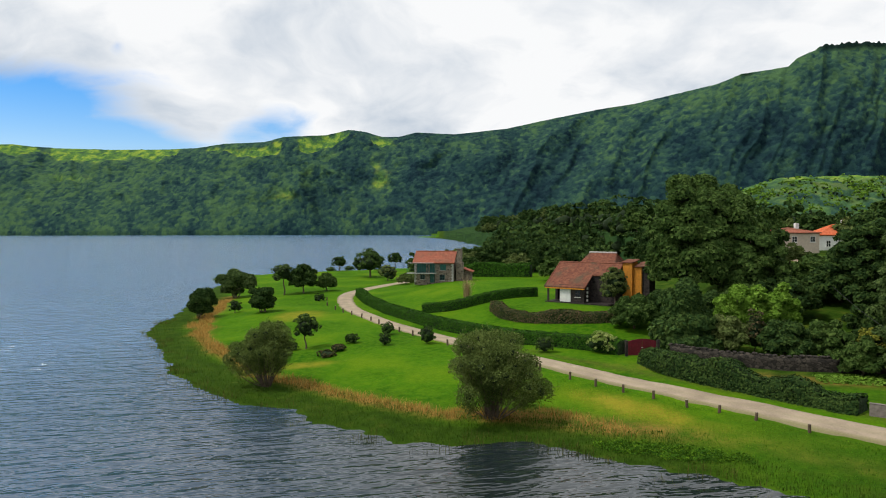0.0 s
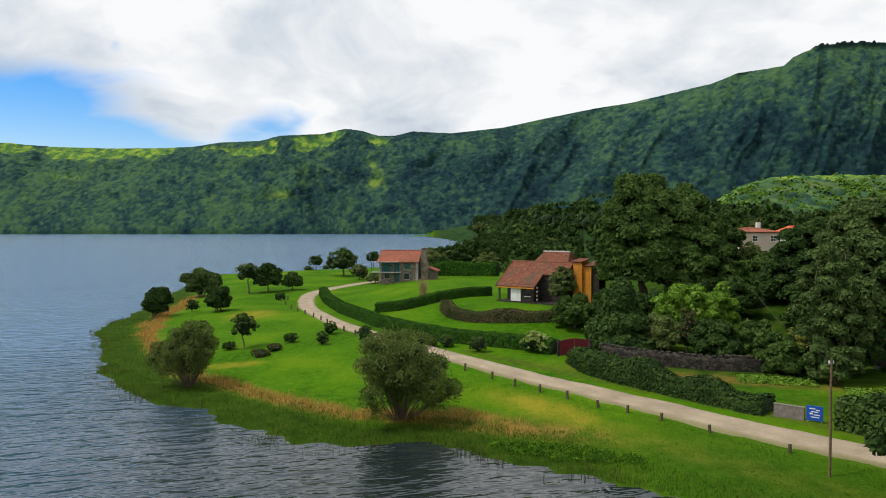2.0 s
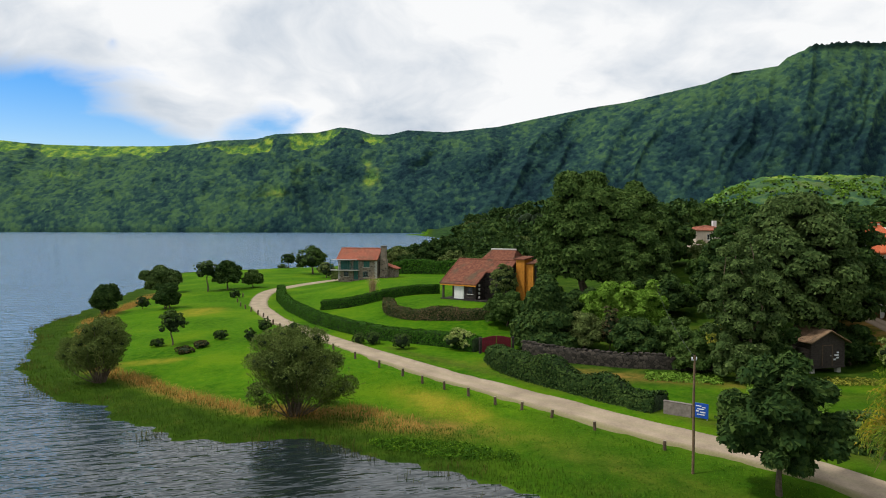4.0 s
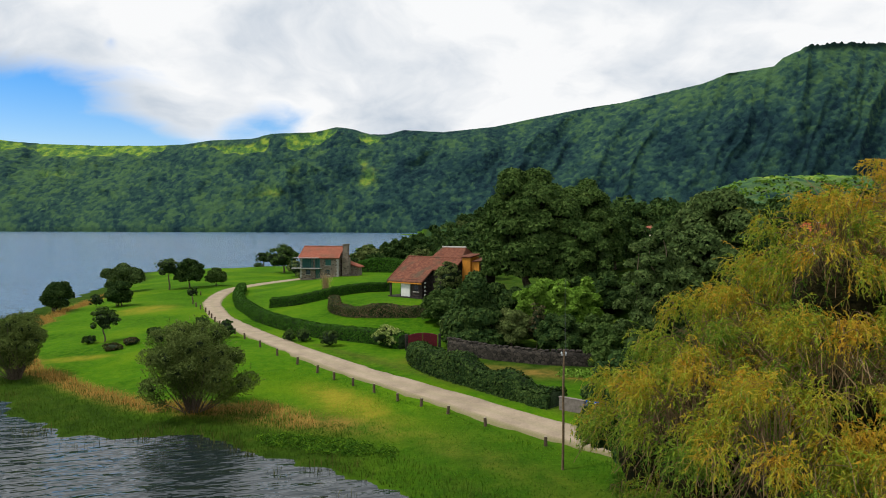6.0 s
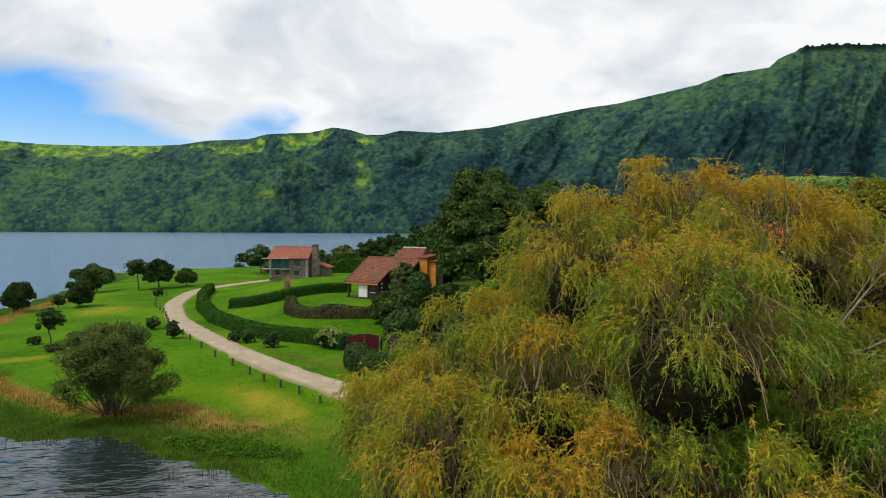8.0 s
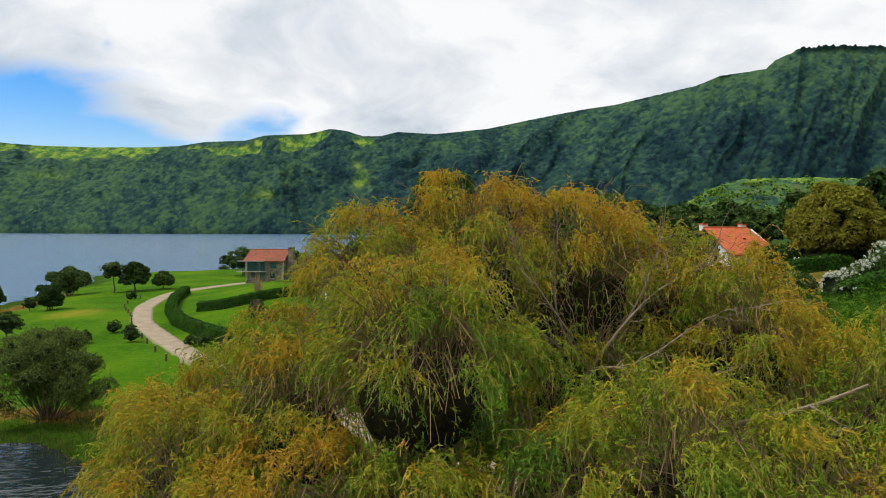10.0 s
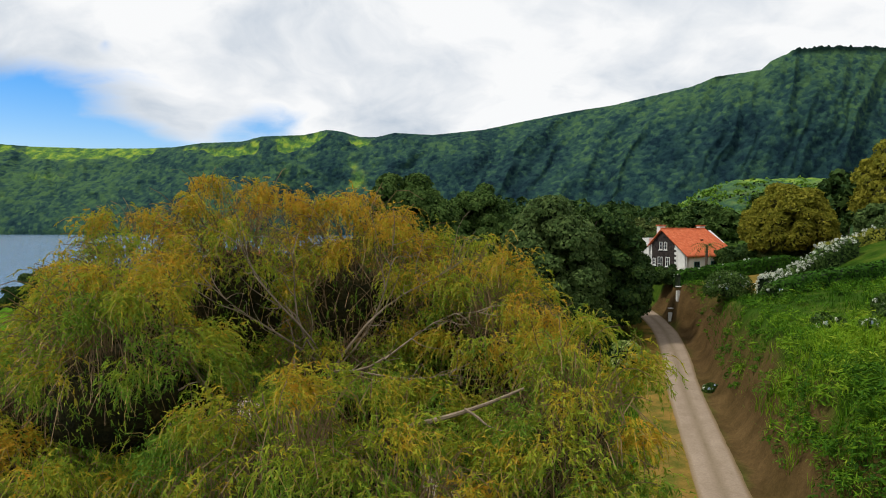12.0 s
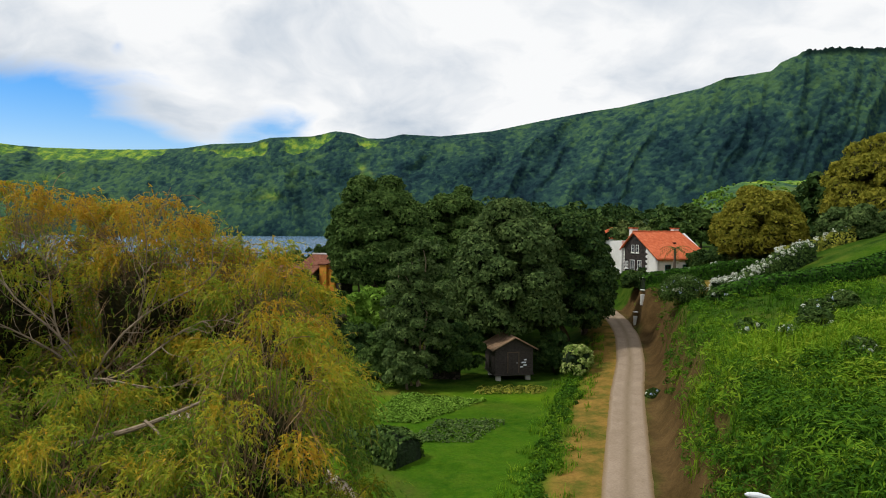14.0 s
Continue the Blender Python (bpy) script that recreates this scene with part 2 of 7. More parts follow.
def tube(bm, pts, radii, sides=7):
    rings = []
    pts = [Vector(p) for p in pts]
    for i, (p, r) in enumerate(zip(pts, radii)):
        d = (pts[min(i + 1, len(pts) - 1)] - pts[max(i - 1, 0)]).normalized()
        a = d.orthogonal().normalized()
        b = d.cross(a)
        rings.append([bm.verts.new(p + (a * math.cos(k * math.tau / sides) + b * math.sin(k * math.tau / sides)) * r) for k in range(sides)])
    for r0, r1 in zip(rings, rings[1:]):
        best = min(range(sides), key=lambda s: (r1[s].co - r0[0].co).length)
        for k in range(sides):
            bm.faces.new((r0[k], r0[(k + 1) % sides], r1[(k + 1 + best) % sides], r1[(k + best) % sides]))
    bm.faces.new(rings[0][::-1])
    bm.faces.new(rings[-1])


def wavy(a, b, n, swing, rng):
    a, b = Vector(a), Vector(b)
    off = Vector(rng.normal(0, swing, 3))
    off2 = Vector(rng.normal(0, swing * 0.5, 3))
    return [a.lerp(b, i / n) + off * math.sin(math.pi * i / n) + off2 * math.sin(2 * math.pi * i / n) for i in range(n + 1)]


def units(rng, n):
    v = rng.normal(size=(n, 3))
    return v / np.linalg.norm(v, axis=1, keepdims=True)


def quads(centers, along, across, length, width, fold=0.25):
    """Folded leaf quads: four corners each."""
    n = len(centers)
    length, width = np.reshape(length, (-1, 1)), np.reshape(width, (-1, 1))
    nor = np.cross(along, across)
    v = np.empty((n, 4, 3))
    v[:, 0] = centers - along * length * 0.5
    v[:, 1] = centers + across * width * 0.5 + nor * width * fold
    v[:, 2] = centers + along * length * 0.5
    v[:, 3] = centers - across * width * 0.5 + nor * width * fold
    return v.reshape(-1, 3), np.arange(n * 4).reshape(-1, 4)


def leaf_frames(rng, normals, spread):
    nrm = normals + rng.normal(0, spread, normals.shape)
    nrm /= np.linalg.norm(nrm, axis=1, keepdims=True)
    along = np.cross(nrm, units(rng, len(nrm)))
    along /= np.linalg.norm(along, axis=1, keepdims=True) + 1e-9
    return along, np.cross(nrm, along)


def foliage(rng, blobs, count, size, clump=0.28, per=34, spread=0.45):
    """Leaves on the clumps that cover a crown's rounded masses. blobs: (cx, cy, cz, rx, ry, rz)."""
    blobs = np.array(blobs, float)
    area = (blobs[:, 3] * blobs[:, 4] + blobs[:, 3] * blobs[:, 5] + blobs[:, 4] * blobs[:, 5])
    k = max(1, count // per)
    pick = rng.choice(len(blobs), k, p=area / area.sum())
    d = units(rng, k)
    d[:, 2] = np.where(d[:, 2] < -0.55, -d[:, 2], d[:, 2])
    b = blobs[pick]
    mean_r = b[:, 3:].mean(axis=1, keepdims=True)
    centre = b[:, :3] + d * b[:, 3:] * rng.uniform(0.8, 1.05, (k, 1))
    rad = mean_r * clump * rng.uniform(0.55, 1.25, (k, 1))
    who = np.repeat(np.arange(k), per)
    d2 = units(rng, len(who))
    lean = d[who] * 0.8 + np.array([0, 0, 0.35])
    d2 = d2 + lean
    d2 /= np.linalg.norm(d2, axis=1, keepdims=True)
    pos = centre[who] + d2 * rad[who] * np.array([1.0, 1.0, 0.75]) * rng.uniform(0.75, 1.1, (len(who), 1))
    along, across = leaf_frames(rng, d2 + np.array([0, 0, 0.25]), spread)
    s = size * rng.uniform(0.6, 1.35, len(who))
    return quads(pos, along, across, s * 1.25, s * 0.8)


def lobe_leaves(rng, blobs, count, size, spread):
    """Leaves over the outside of a crown of many lobes, none buried in a neighbouring lobe; each lobe bristles with short shoots."""
    blobs = np.array(blobs, float)
    area = blobs[:, 3] * blobs[:, 4] + 2 * blobs[:, 3] * blobs[:, 5]
    m = int(count * 1.7)
    own = rng.choice(len(blobs), m, p=area / area.sum())
    d = units(rng, m)
    d[:, 2] = np.where(d[:, 2] < -0.45, -d[:, 2], d[:, 2])
    b = blobs[own]
    shoot = 0.5 + 0.5 * np.sin(d[:, 0] * 11 + own * 1.7) * np.sin(d[:, 1] * 11 + own * 2.3) * np.sin(d[:, 2] * 11 + own)
    pos = b[:, :3] + d * b[:, 3:] * (0.8 + 0.3 * shoot + rng.uniform(-0.1, 0.1, m))[:, None]
    ok = np.ones(m, bool)
    for k, q in enumerate(blobs):
        ok &= (own == k) | ((((pos - q[:3]) / (q[3:] * 0.84)) ** 2).sum(1) > 1)
    pos, d = pos[ok][:count], d[ok][:count]
    along, across = leaf_frames(rng, d + np.array([0, 0, 0.3]), spread + 0.12)
    s = size * rng.uniform(0.6, 1.4, len(pos))
    s = s[:, None]
    v = np.stack([pos - along * s * 0.7 - across * s * 0.5, pos - along * s * 0.7 + across * s * 0.5, pos + along * s * 0.9], 1)
    return v.reshape(-1, 3), np.arange(len(pos) * 3).reshape(-1, 3)


def ball_mesh(level):
    bm = bmesh.new()
    bmesh.ops.create_icosphere(bm, subdivisions=level, radius=1.0)
    v = np.array([q.co[:] for q in bm.verts])
    f = np.array([[q.index for q in face.verts] for face in bm.faces])
    bm.free()
    return v, f


ICO_V, ICO_F = ball_mesh(2)
SMALL_BALL = ball_mesh(1)


# solid balls inside a crown; their dark colour stands in for its inner shade
def cores(rng, blobs, shrink=0.8, ball=None):
    vs, fs = [], []
    bv, bf = ball or (ICO_V, ICO_F)
    for i, (cx, cy, cz, rx, ry, rz) in enumerate(blobs):
        wob = 1 + rng.normal(0, 0.07, (len(bv), 1))
        vs.append(bv * wob * np.array([rx, ry, rz]) * shrink + np.array([cx, cy, cz]))
        fs.append(bf + i * len(bv))
    return np.concatenate(vs), np.concatenate(fs)


def crown_blobs(rng, r, h, z0, n=9, squash=0.9):
    """Rounded masses of a broad crown of radius r whose underside is at z0 and top at h."""
    out = [(0, 0, (z0 + h) / 2, r * 0.72, r * 0.72, (h - z0) * 0.47)]
    for i in range(n):
        a = i * 2.399 + rng.uniform(-0.4, 0.4)
        f = rng.uniform(0.0, 1.0)
        z = z0 + (h - z0) * (0.18 + 0.66 * f)
        q = r * math.sqrt(max(0.05, 1 - (1.7 * (f - 0.32)) ** 2 * 0.75)) * rng.uniform(0.46, 0.8)
        s = r * rng.uniform(0.22, 0.42)
        out.append((math.cos(a) * q, math.sin(a) * q, z, s, s, s * squash))
    return out


def lobed_blobs(rng, r, h, z0, n):
    """An old broadleaf crown: a dome of many small rounded lobes, packed over its outside."""
    mid, half = z0 + (h - z0) * 0.42, (h - z0) * 0.58
    out = [(0, 0, mid, r * 0.66, r * 0.66, half * 0.66)]
    wob = rng.uniform(0, math.tau, 4)
    for i in range(n):
        f = 1 - 1.62 * (i + 0.5) / n                     # from the top of the dome to below its waist
        a = i * 2.39996 + rng.uniform(-0.25, 0.25)
        ring = math.sqrt(max(0.0, 1 - f * f))
        swell = 1 + 0.13 * math.sin(2 * a + wob[0]) + 0.10 * math.sin(3 * a + wob[1] + 3 * f) + rng.uniform(-0.1, 0.07)
        s = r * rng.uniform(0.17, 0.3)
        q = (r - s * 0.75) * ring * swell
        z = mid + f * (half - s * 0.7) * (swell if f > 0 else 0.72)
        out.append((math.cos(a) * q, math.sin(a) * q, z, s * 1.1, s * 1.1, s * 0.82))
    return out


def shrub_blobs(rng, r, h, n):
    """A many-stemmed shrub: narrow at the foot, broad and uneven above."""
    out = [(0, 0, h * 0.32, r * 0.42, r * 0.42, h * 0.3), (0, 0, h * 0.62, r * 0.6, r * 0.6, h * 0.3)]
    for i in range(n):
        a = i * 2.399 + rng.uniform(-0.5, 0.5)
        f = rng.uniform(0, 1)
        q = r * (0.38 + 0.32 * math.sin(min(1, f * 1.1) * 2.6)) * rng.uniform(0.8, 1.15)
        s = r * rng.uniform(0.2, 0.36)
        out.append((math.cos(a) * q, math.sin(a) * q, h * (0.24 + 0.58 * f), s, s, s * 0.85))
    return out


def broad_tree(name, x, y, r, top, material, label, seed, leaves=5000, size=0.4, under=0.25, trunk=0.0, stems=1, bark=None, clump=0.3, group="", category="tree", n=9, spread=0.42, base=None, cone=False):
    """A tree or shrub: tapered trunk and limbs, and a crown of leaf clumps. top: height over sea of its tip; under: the crown's underside as a share of its height."""
    rng = np.random.default_rng(seed)
    g = terrain(x, y) if base is None else base
    h = top - g
    ob = empty(name, pose(x, y, g - 0.1), label, category, group)
    z0 = h * under
    blobs = [(rng.normal(0, 0.1 * r), rng.normal(0, 0.1 * r), h * (0.12 + 0.76 * i / n), r * (1.02 - 0.78 * (i / n) ** 1.3), r * (1.02 - 0.78 * (i / n) ** 1.3), h * 0.15) for i in range(n)] if cone else shrub_blobs(rng, r, h, n) if stems > 4 else lobed_blobs(rng, r, h * 0.985, z0, n * 4) if leaves >= 16000 else lobed_blobs(rng, r, h * 0.985, z0, n * 2) if leaves >= 5000 else crown_blobs(rng, r, h * 0.985, z0, n)
    bm = bmesh.new()
    rt = trunk or max(0.06, r * 0.055)
    for s in range(stems):
        a = s * 2.4 + rng.uniform(0, 1)
        foot = Vector((math.cos(a), math.sin(a), 0)) * (0.0 if stems == 1 else 0.25 + 0.04 * r)
        fork = Vector((math.cos(a), math.sin(a), 0)) * (0.0 if stems == 1 else r * 0.3) + Vector((0, 0, z0 + (h - z0) * 0.25))
        tube(bm, wavy(foot, fork, 5, 0.03 * h, rng), np.linspace(rt * (1.25 if stems == 1 else 0.6), rt * 0.55, 6))
        for q in range(4 if stems == 1 else 2):
            tgt = blobs[1 + (s * 3 + q) % (len(blobs) - 1)]
            tube(bm, wavy(fork, tgt[:3], 5, 0.04 * h, rng), np.linspace(rt * 0.5, rt * 0.12, 6), 5)
    part("trunk", bm, bark or M_BARK, ob)
    v, f = lobe_leaves(rng, blobs, leaves, size * 1.43, spread) if leaves >= 5000 else foliage(rng, blobs, leaves, size, clump, spread=spread)
    crown = mesh_object("crown", v, f, material, ob)
    # dark cores show in the gaps as painted shade
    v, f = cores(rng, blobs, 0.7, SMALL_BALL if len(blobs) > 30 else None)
    mesh_object("shade_core", v, f, M_GOLDCORE if material is M_LEAF_GOLD else M_CORE, crown, True)
    return ob


# ---------------------------------------------------------------- the plan
SHORE = [(40, -100), (36, 8), (33, 20), (29, 31), (22, 40.6), (18, 43.8), (13.7, 46.2), (11, 47.3), (7.8, 50), (0.9, 50.6), (-3, 51), (-7.7, 55.4),
         (-15, 61.5), (-19.5, 64), (-24, 68.7), (-30.6, 78.6), (-39, 94), (-46.3, 109), (-49, 125), (-53.5, 149), (-60, 175), (-64, 200), (-77, 224),
         (-70, 240), (-45, 258), (-20, 275), (5, 310), (45, 600), (0, 1200), (-100, 1640), (3500, 1800), (3500, -100)]
ROAD = [(-7.6, 190), (-17.1, 165), (-20.35, 150), (-19.15, 137), (-16, 123.2), (-7.8, 102.7), (1.8, 87.2), (9.6, 74.8), (15.6, 68.2), (20.1, 63.3), (24, 59.1), (28.4, 54.2), (32.7, 49.2), (37, 45.2), (41.6, 38), (44.6, 31.5), (48, 25), (53, 10), (56, -60)]
LANE = [(52.5, 20), (55.7, 36), (57.6, 43), (61.2, 56.5), (64.4, 67), (67, 78), (67.9, 86), (67.9, 96), (67, 120), (65, 160)]


def signed(poly, x, y, closed=False):
    """Distance to a line, positive on its right-hand side; and the share along it."""
    best = np.full(np.shape(x), 1e12)
    side = np.zeros(np.shape(x))
    pts = poly + poly[:1] if closed else poly
    for (ax, ay), (bx, by) in zip(pts, pts[1:]):
        ex, ey = bx - ax, by - ay
        t = np.clip(((x - ax) * ex + (y - ay) * ey) / (ex * ex + ey * ey), 0, 1)
        qx, qy = x - ax - ex * t, y - ay - ey * t
        d = qx * qx + qy * qy
        c = np.where(qx * ey - qy * ex > 0, 1.0, -1.0)
        take = d < best - 1e-9
        side = np.where(take, c, side)
        best = np.where(take, d, best)
    return np.sqrt(best) * side


def inside(poly, x, y):
    hit = np.zeros(np.shape(x), bool)
    for (ax, ay), (bx, by) in zip(poly, poly[1:] + poly[:1]):
        cross = (ay > y) != (by > y)
        with np.errstate(divide="ignore", invalid="ignore"):
            hit ^= cross & (x < (bx - ax) * (y - ay) / (by - ay if by != ay else 1e-9) + ax)
    return hit


def ss(a, b, v):
    t = np.clip((v - a) / (b - a), 0, 1)
    return t * t * (3 - 2 * t)


def ripple(x, y, k):
    return (np.sin(x * k + 1.3 * np.sin(y * k * 0.7)) + np.sin(y * k * 1.13 + 1.7 * np.sin(x * k * 0.6 + 2)) + np.sin((x + y) * k * 0.57 + 0.5)) / 3


def lane_height(y):
    return 2.4 + 0.03 * np.clip(y - 44, 0, 85) + 0.055 * np.clip(y - 62, 0, 60) + 0.05 * np.clip(y - 96, 0, 40)


def levels(x, y):
    x, y = np.asarray(x, float), np.asarray(y, float)
    d = np.abs(signed(SHORE, x, y, True)) * np.where(inside(SHORE, x, y), 1, -1)
    d = d + 0.9 * ripple(x, y, 0.55) + 0.5 * ripple(x, y, 1.7)
    road, lane = signed(ROAD, x, y), signed(LANE, x, y)
    z = np.where(d < 0, np.maximum(-3, 0.12 * d), 0.025 * np.clip(d, 0, 6) + 1.55 * ss(3, 26, d))
    z = z + 0.12 * ripple(x, y, 0.16) * ss(6, 20, d)
    inland = -road                                   # positive on the hill side of the road
    z = z + 2.75 * ss(3, 24, inland) * ss(72, 102, y) * ss(14, 30, d)
    w = np.maximum(ss(-8, -1.6, lane), ss(-26, -3, lane) * ss(80, 100, y)) * ss(30, 42, y)
    z = z * (1 - w) + np.maximum(z, lane_height(y)) * w
    high = 6.9 - 1.2 * ss(56, 68, y) - 1.3 * ss(72, 80, y)
    wide = 5.5 - 0.6 * ss(56, 66, y)
    steep = 0.2 + 0.16 * ss(57, 63, y) - 0.26 * ss(70, 79, y)
    hill = high * ss(1.9, wide, lane) + steep * np.clip(lane - 6.5, 0, 40) + 0.45 * ripple(x, y, 0.3) * ss(4, 9, lane)
    z = z + hill * ss(-10, 20, y) * (1 - 0.8 * ss(104, 132, y))
    # the bench that carries the hedge below the hillside house
    w = ss(1.6, 2.7, lane) * ss(77, 80.5, y) * (1 - ss(85, 87, y)) * (1 - ss(15, 19, lane))
    z = z * (1 - w) + np.maximum(z, 9.2 + 0.11 * (x - 69.2)) * w
    z = z + 0.02 * np.clip(y - 130, 0, 500) * ss(0, 60, x) * ss(14, 40, d)
    flat = 1 - ss(1.9, 3.2, np.abs(road))
    z = z - 0.07 * flat * (d > 4)
    return z, d, road, lane


def terrain(x, y):
    return float(levels(np.array([float(x)]), np.array([float(y)]))[0][0])


# ---------------------------------------------------------------- ground
def axis(lo, hi, step, far_lo, far_hi):
    mid = list(np.arange(lo, hi, step))
    s, v, left = step, lo, []
    while v > far_lo:
        s *= 1.22
        v -= s
        left.append(v)
    s, v, right = step, mid[-1], []
    while v < far_hi:
        s *= 1.22
        v += s
        right.append(v)
    return np.array(left[::-1] + mid + right)


gx, gy = axis(-82, 108, 0.7, -3200, 3200), axis(-10, 175, 0.75, -900, 2400)
GX, GY = np.meshgrid(gx, gy)
GZ, GD, GR, GL = levels(GX.ravel(), GY.ravel())
nx, ny = len(gx), len(gy)
idx = np.arange(nx * ny).reshape(ny, nx)
quad = np.stack([idx[:-1, :-1], idx[:-1, 1:], idx[1:, 1:], idx[1:, :-1]], -1).reshape(-1, 4)

s = Shade("meadow", 1.0, specular=0.03)
grain, mid_n, wide = s.noise(5, 6, 0.7), s.noise(0.55, 5, 0.6), s.noise(0.09, 4)
lawn = s.ramp(wide, (0.34, (0.030, 0.112, 0.003)), (0.52, (0.056, 0.162, 0.004)), (0.66, (0.108, 0.204, 0.006)))
lawn = s.mix(s.ramp(s.noise(1.3, 4, 0.65), (0.4, 0.0), (0.68, 0.55)), lawn, (0.125, 0.225, 0.008))
lawn = s.mix(s.math("MULTIPLY", s.attr("dry"), s.ramp(mid_n, (0.32, 0.35), (0.6, 1.0))), lawn, (0.27, 0.25, 0.022))
rough = s.ramp(mid_n, (0.3, (0.019, 0.047, 0.004)), (0.5, (0.038, 0.085, 0.007)), (0.7, (0.085, 0.119, 0.014)))
marsh = s.ramp(mid_n, (0.3, (0.022, 0.05, 0.004)), (0.55, (0.04, 0.085, 0.006)), (0.75, (0.075, 0.1, 0.012)))
straw = s.ramp(mid_n, (0.35, (0.13, 0.12, 0.024)), (0.5, (0.23, 0.155, 0.034)), (0.65, (0.33, 0.19, 0.048)))
earth = s.ramp(mid_n, (0.3, (0.066, 0.038, 0.015)), (0.7, (0.135, 0.08, 0.034)))
c = s.mix(s.attr("rough"), lawn, rough)
c = s.mix(s.attr("marsh"), c, marsh)
c = s.mix(s.math("MULTIPLY", s.attr("straw"), s.ramp(mid_n, (0.3, 0.55), (0.5, 1.0))), c, straw)
c = s.mix(s.attr("earth"), c, earth)
c = s.mix(s.attr("wild"), c, s.ramp(s.noise(0.05, 6, 0.7), (0.35, (0.015, 0.04, 0.014)), (0.65, (0.04, 0.09, 0.022))))
c = s.mix(0.55, c, s.ramp(grain, (0.3, 0.35), (0.7, 1.0)), "MULTIPLY")
M_MEADOW = s.done(c, s.math("ADD", grain, s.math("MULTIPLY", mid_n, 1.5)), 0.6, 0.12)

ground = mesh_object("ground", np.stack([GX.ravel(), GY.ravel(), GZ], -1), quad, M_MEADOW, None, True)
tagged(ground, "green lawn, meadow and marshy lake shore", "ground", kind="structure")


def paint(name, values):
    a = ground.data.attributes.new(name, "FLOAT", "POINT")
    a.data.foreach_set("value", np.clip(values, 0, 1).astype(np.float32))


fx, fy = GX.ravel(), GY.ravel()
marsh_w = (1 - ss(4.0, 7.5, GD + 1.2 * ripple(fx, fy, 0.4))) * (GD > -50) * (1 - 0.75 * ss(16, 24, fx))
straw_w = 0.95 * np.exp(-((GD - 7.2 - 0.7 * ripple(fx, fy, 0.3)) / 1.5) ** 4) * (fy < 160) * (1 - 0.85 * ss(8, 20, fx)) + 0.75 * np.exp(-(((fx - 13) / 8) ** 2 + ((fy - 54.5 + (fx - 13) * 0.35) / 1.7) ** 2))
straw_w = straw_w + 1.0 * ss(-4.6, -3.2, GL + 0.5 * ripple(fx, fy, 0.9)) * (GL < -0.5) * (fy > 15) * (fy < 90) + 0.8 * np.exp(-(((fx - 33) / 12) ** 2 + ((fy - 65 + (fx - 33) * 0.45) / 1.6) ** 2))
paint("dry", 1.1 * np.exp(-(((fx - 16.8) / 4.6) ** 2 + ((fy - 58 + (fx - 16.8) * 0.95) / 3.0) ** 2) ** 2) + 0.8 * np.exp(-(((fx + 15) / 4.0) ** 2 + ((fy - 76.5) / 1.4) ** 2) ** 2) + 0.9 * np.exp(-(((fx + 23) / 4.2) ** 2 + ((fy - 113) / 6) ** 2) ** 2))
paint("marsh", marsh_w)
paint("straw", straw_w + 0.75 * ss(3, 6, GL) * ss(67, 71, fy) * (1 - ss(92, 98, fy)) * (1 - ss(76, 80, fx) * (fy < 76)))
paint("rough", np.maximum.reduce([ss(2, 5, GL) * (fy > 5) * (1 - ss(76, 80, fx) * ss(60, 64, fy) * (1 - ss(70, 74, fy))), ss(22, 30, fx) * ss(58, 64, fy) * (GR < 0), 0.5 * ss(33, 38, fx) * ss(34, 40, fy) * (GR < 0) * (1 - ss(57, 60, fy)), 0.45 * ss(19, 27, fx) * (fy < 56) * (GR > 0), 1.0 * (fy > 178) * (fx > -10)]))
paint("wild", 1.0 * ss(170, 185, fy) * ss(-4, 6, fx))
paint("earth", np.maximum(ss(2.2, 1.2, np.abs(GL - 2.7 + 0.4 * ripple(fx, fy, 1.1))) * (fy > 0) * (fy < 92) * 0.95, 0.75 * np.exp(-((GR + 3.4) / 0.6) ** 2) * (fy < 80) * 0.5))

# lake
s = Shade("lake_water", 0.12, specular=0.5)
s.p.inputs["IOR"].default_value = 1.55
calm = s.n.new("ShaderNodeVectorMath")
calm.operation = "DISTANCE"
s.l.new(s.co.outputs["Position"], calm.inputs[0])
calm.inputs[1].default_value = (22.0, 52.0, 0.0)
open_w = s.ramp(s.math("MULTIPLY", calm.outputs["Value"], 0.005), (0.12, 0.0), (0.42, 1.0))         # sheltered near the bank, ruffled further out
lie = s.n.new("ShaderNodeVectorRotate")
lie.rotation_type = "Z_AXIS"
lie.inputs["Angle"].default_value = radians(-14)
s.l.new(s.co.outputs["Position"], lie.inputs["Vector"])
w1 = s.noise(1.35, 2, 0.5, (0.42, 1.1, 1), lie.outputs[0])
w2 = s.noise(0.045, 3, 0.5, (0.6, 1.0, 1))
w3 = s.noise(0.5, 3, 0.5, (0.45, 1.2, 1), lie.outputs[0])
ridge = s.math("MULTIPLY", s.math("ADD", s.math("MULTIPLY", w1, s.ramp(w2, (0.35, 0.4), (0.65, 0.8))), s.math("MULTIPLY", w3, 0.9)), s.math("ADD", 0.26, s.math("MULTIPLY", open_w, 0.76)))
# the open water's pale blue base colour paints in reflected sky
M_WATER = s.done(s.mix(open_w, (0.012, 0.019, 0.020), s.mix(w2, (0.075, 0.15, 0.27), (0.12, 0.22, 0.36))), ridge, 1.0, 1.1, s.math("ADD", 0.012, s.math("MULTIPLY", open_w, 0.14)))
bm = bmesh.new()
for q in [(-3500, -900), (3500, -900), (3500, 3000), (-3500, 3000)]:
    bm.verts.new((*q, 0.0))
bm.faces.new(bm.verts)
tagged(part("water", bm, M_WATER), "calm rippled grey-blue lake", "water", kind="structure")


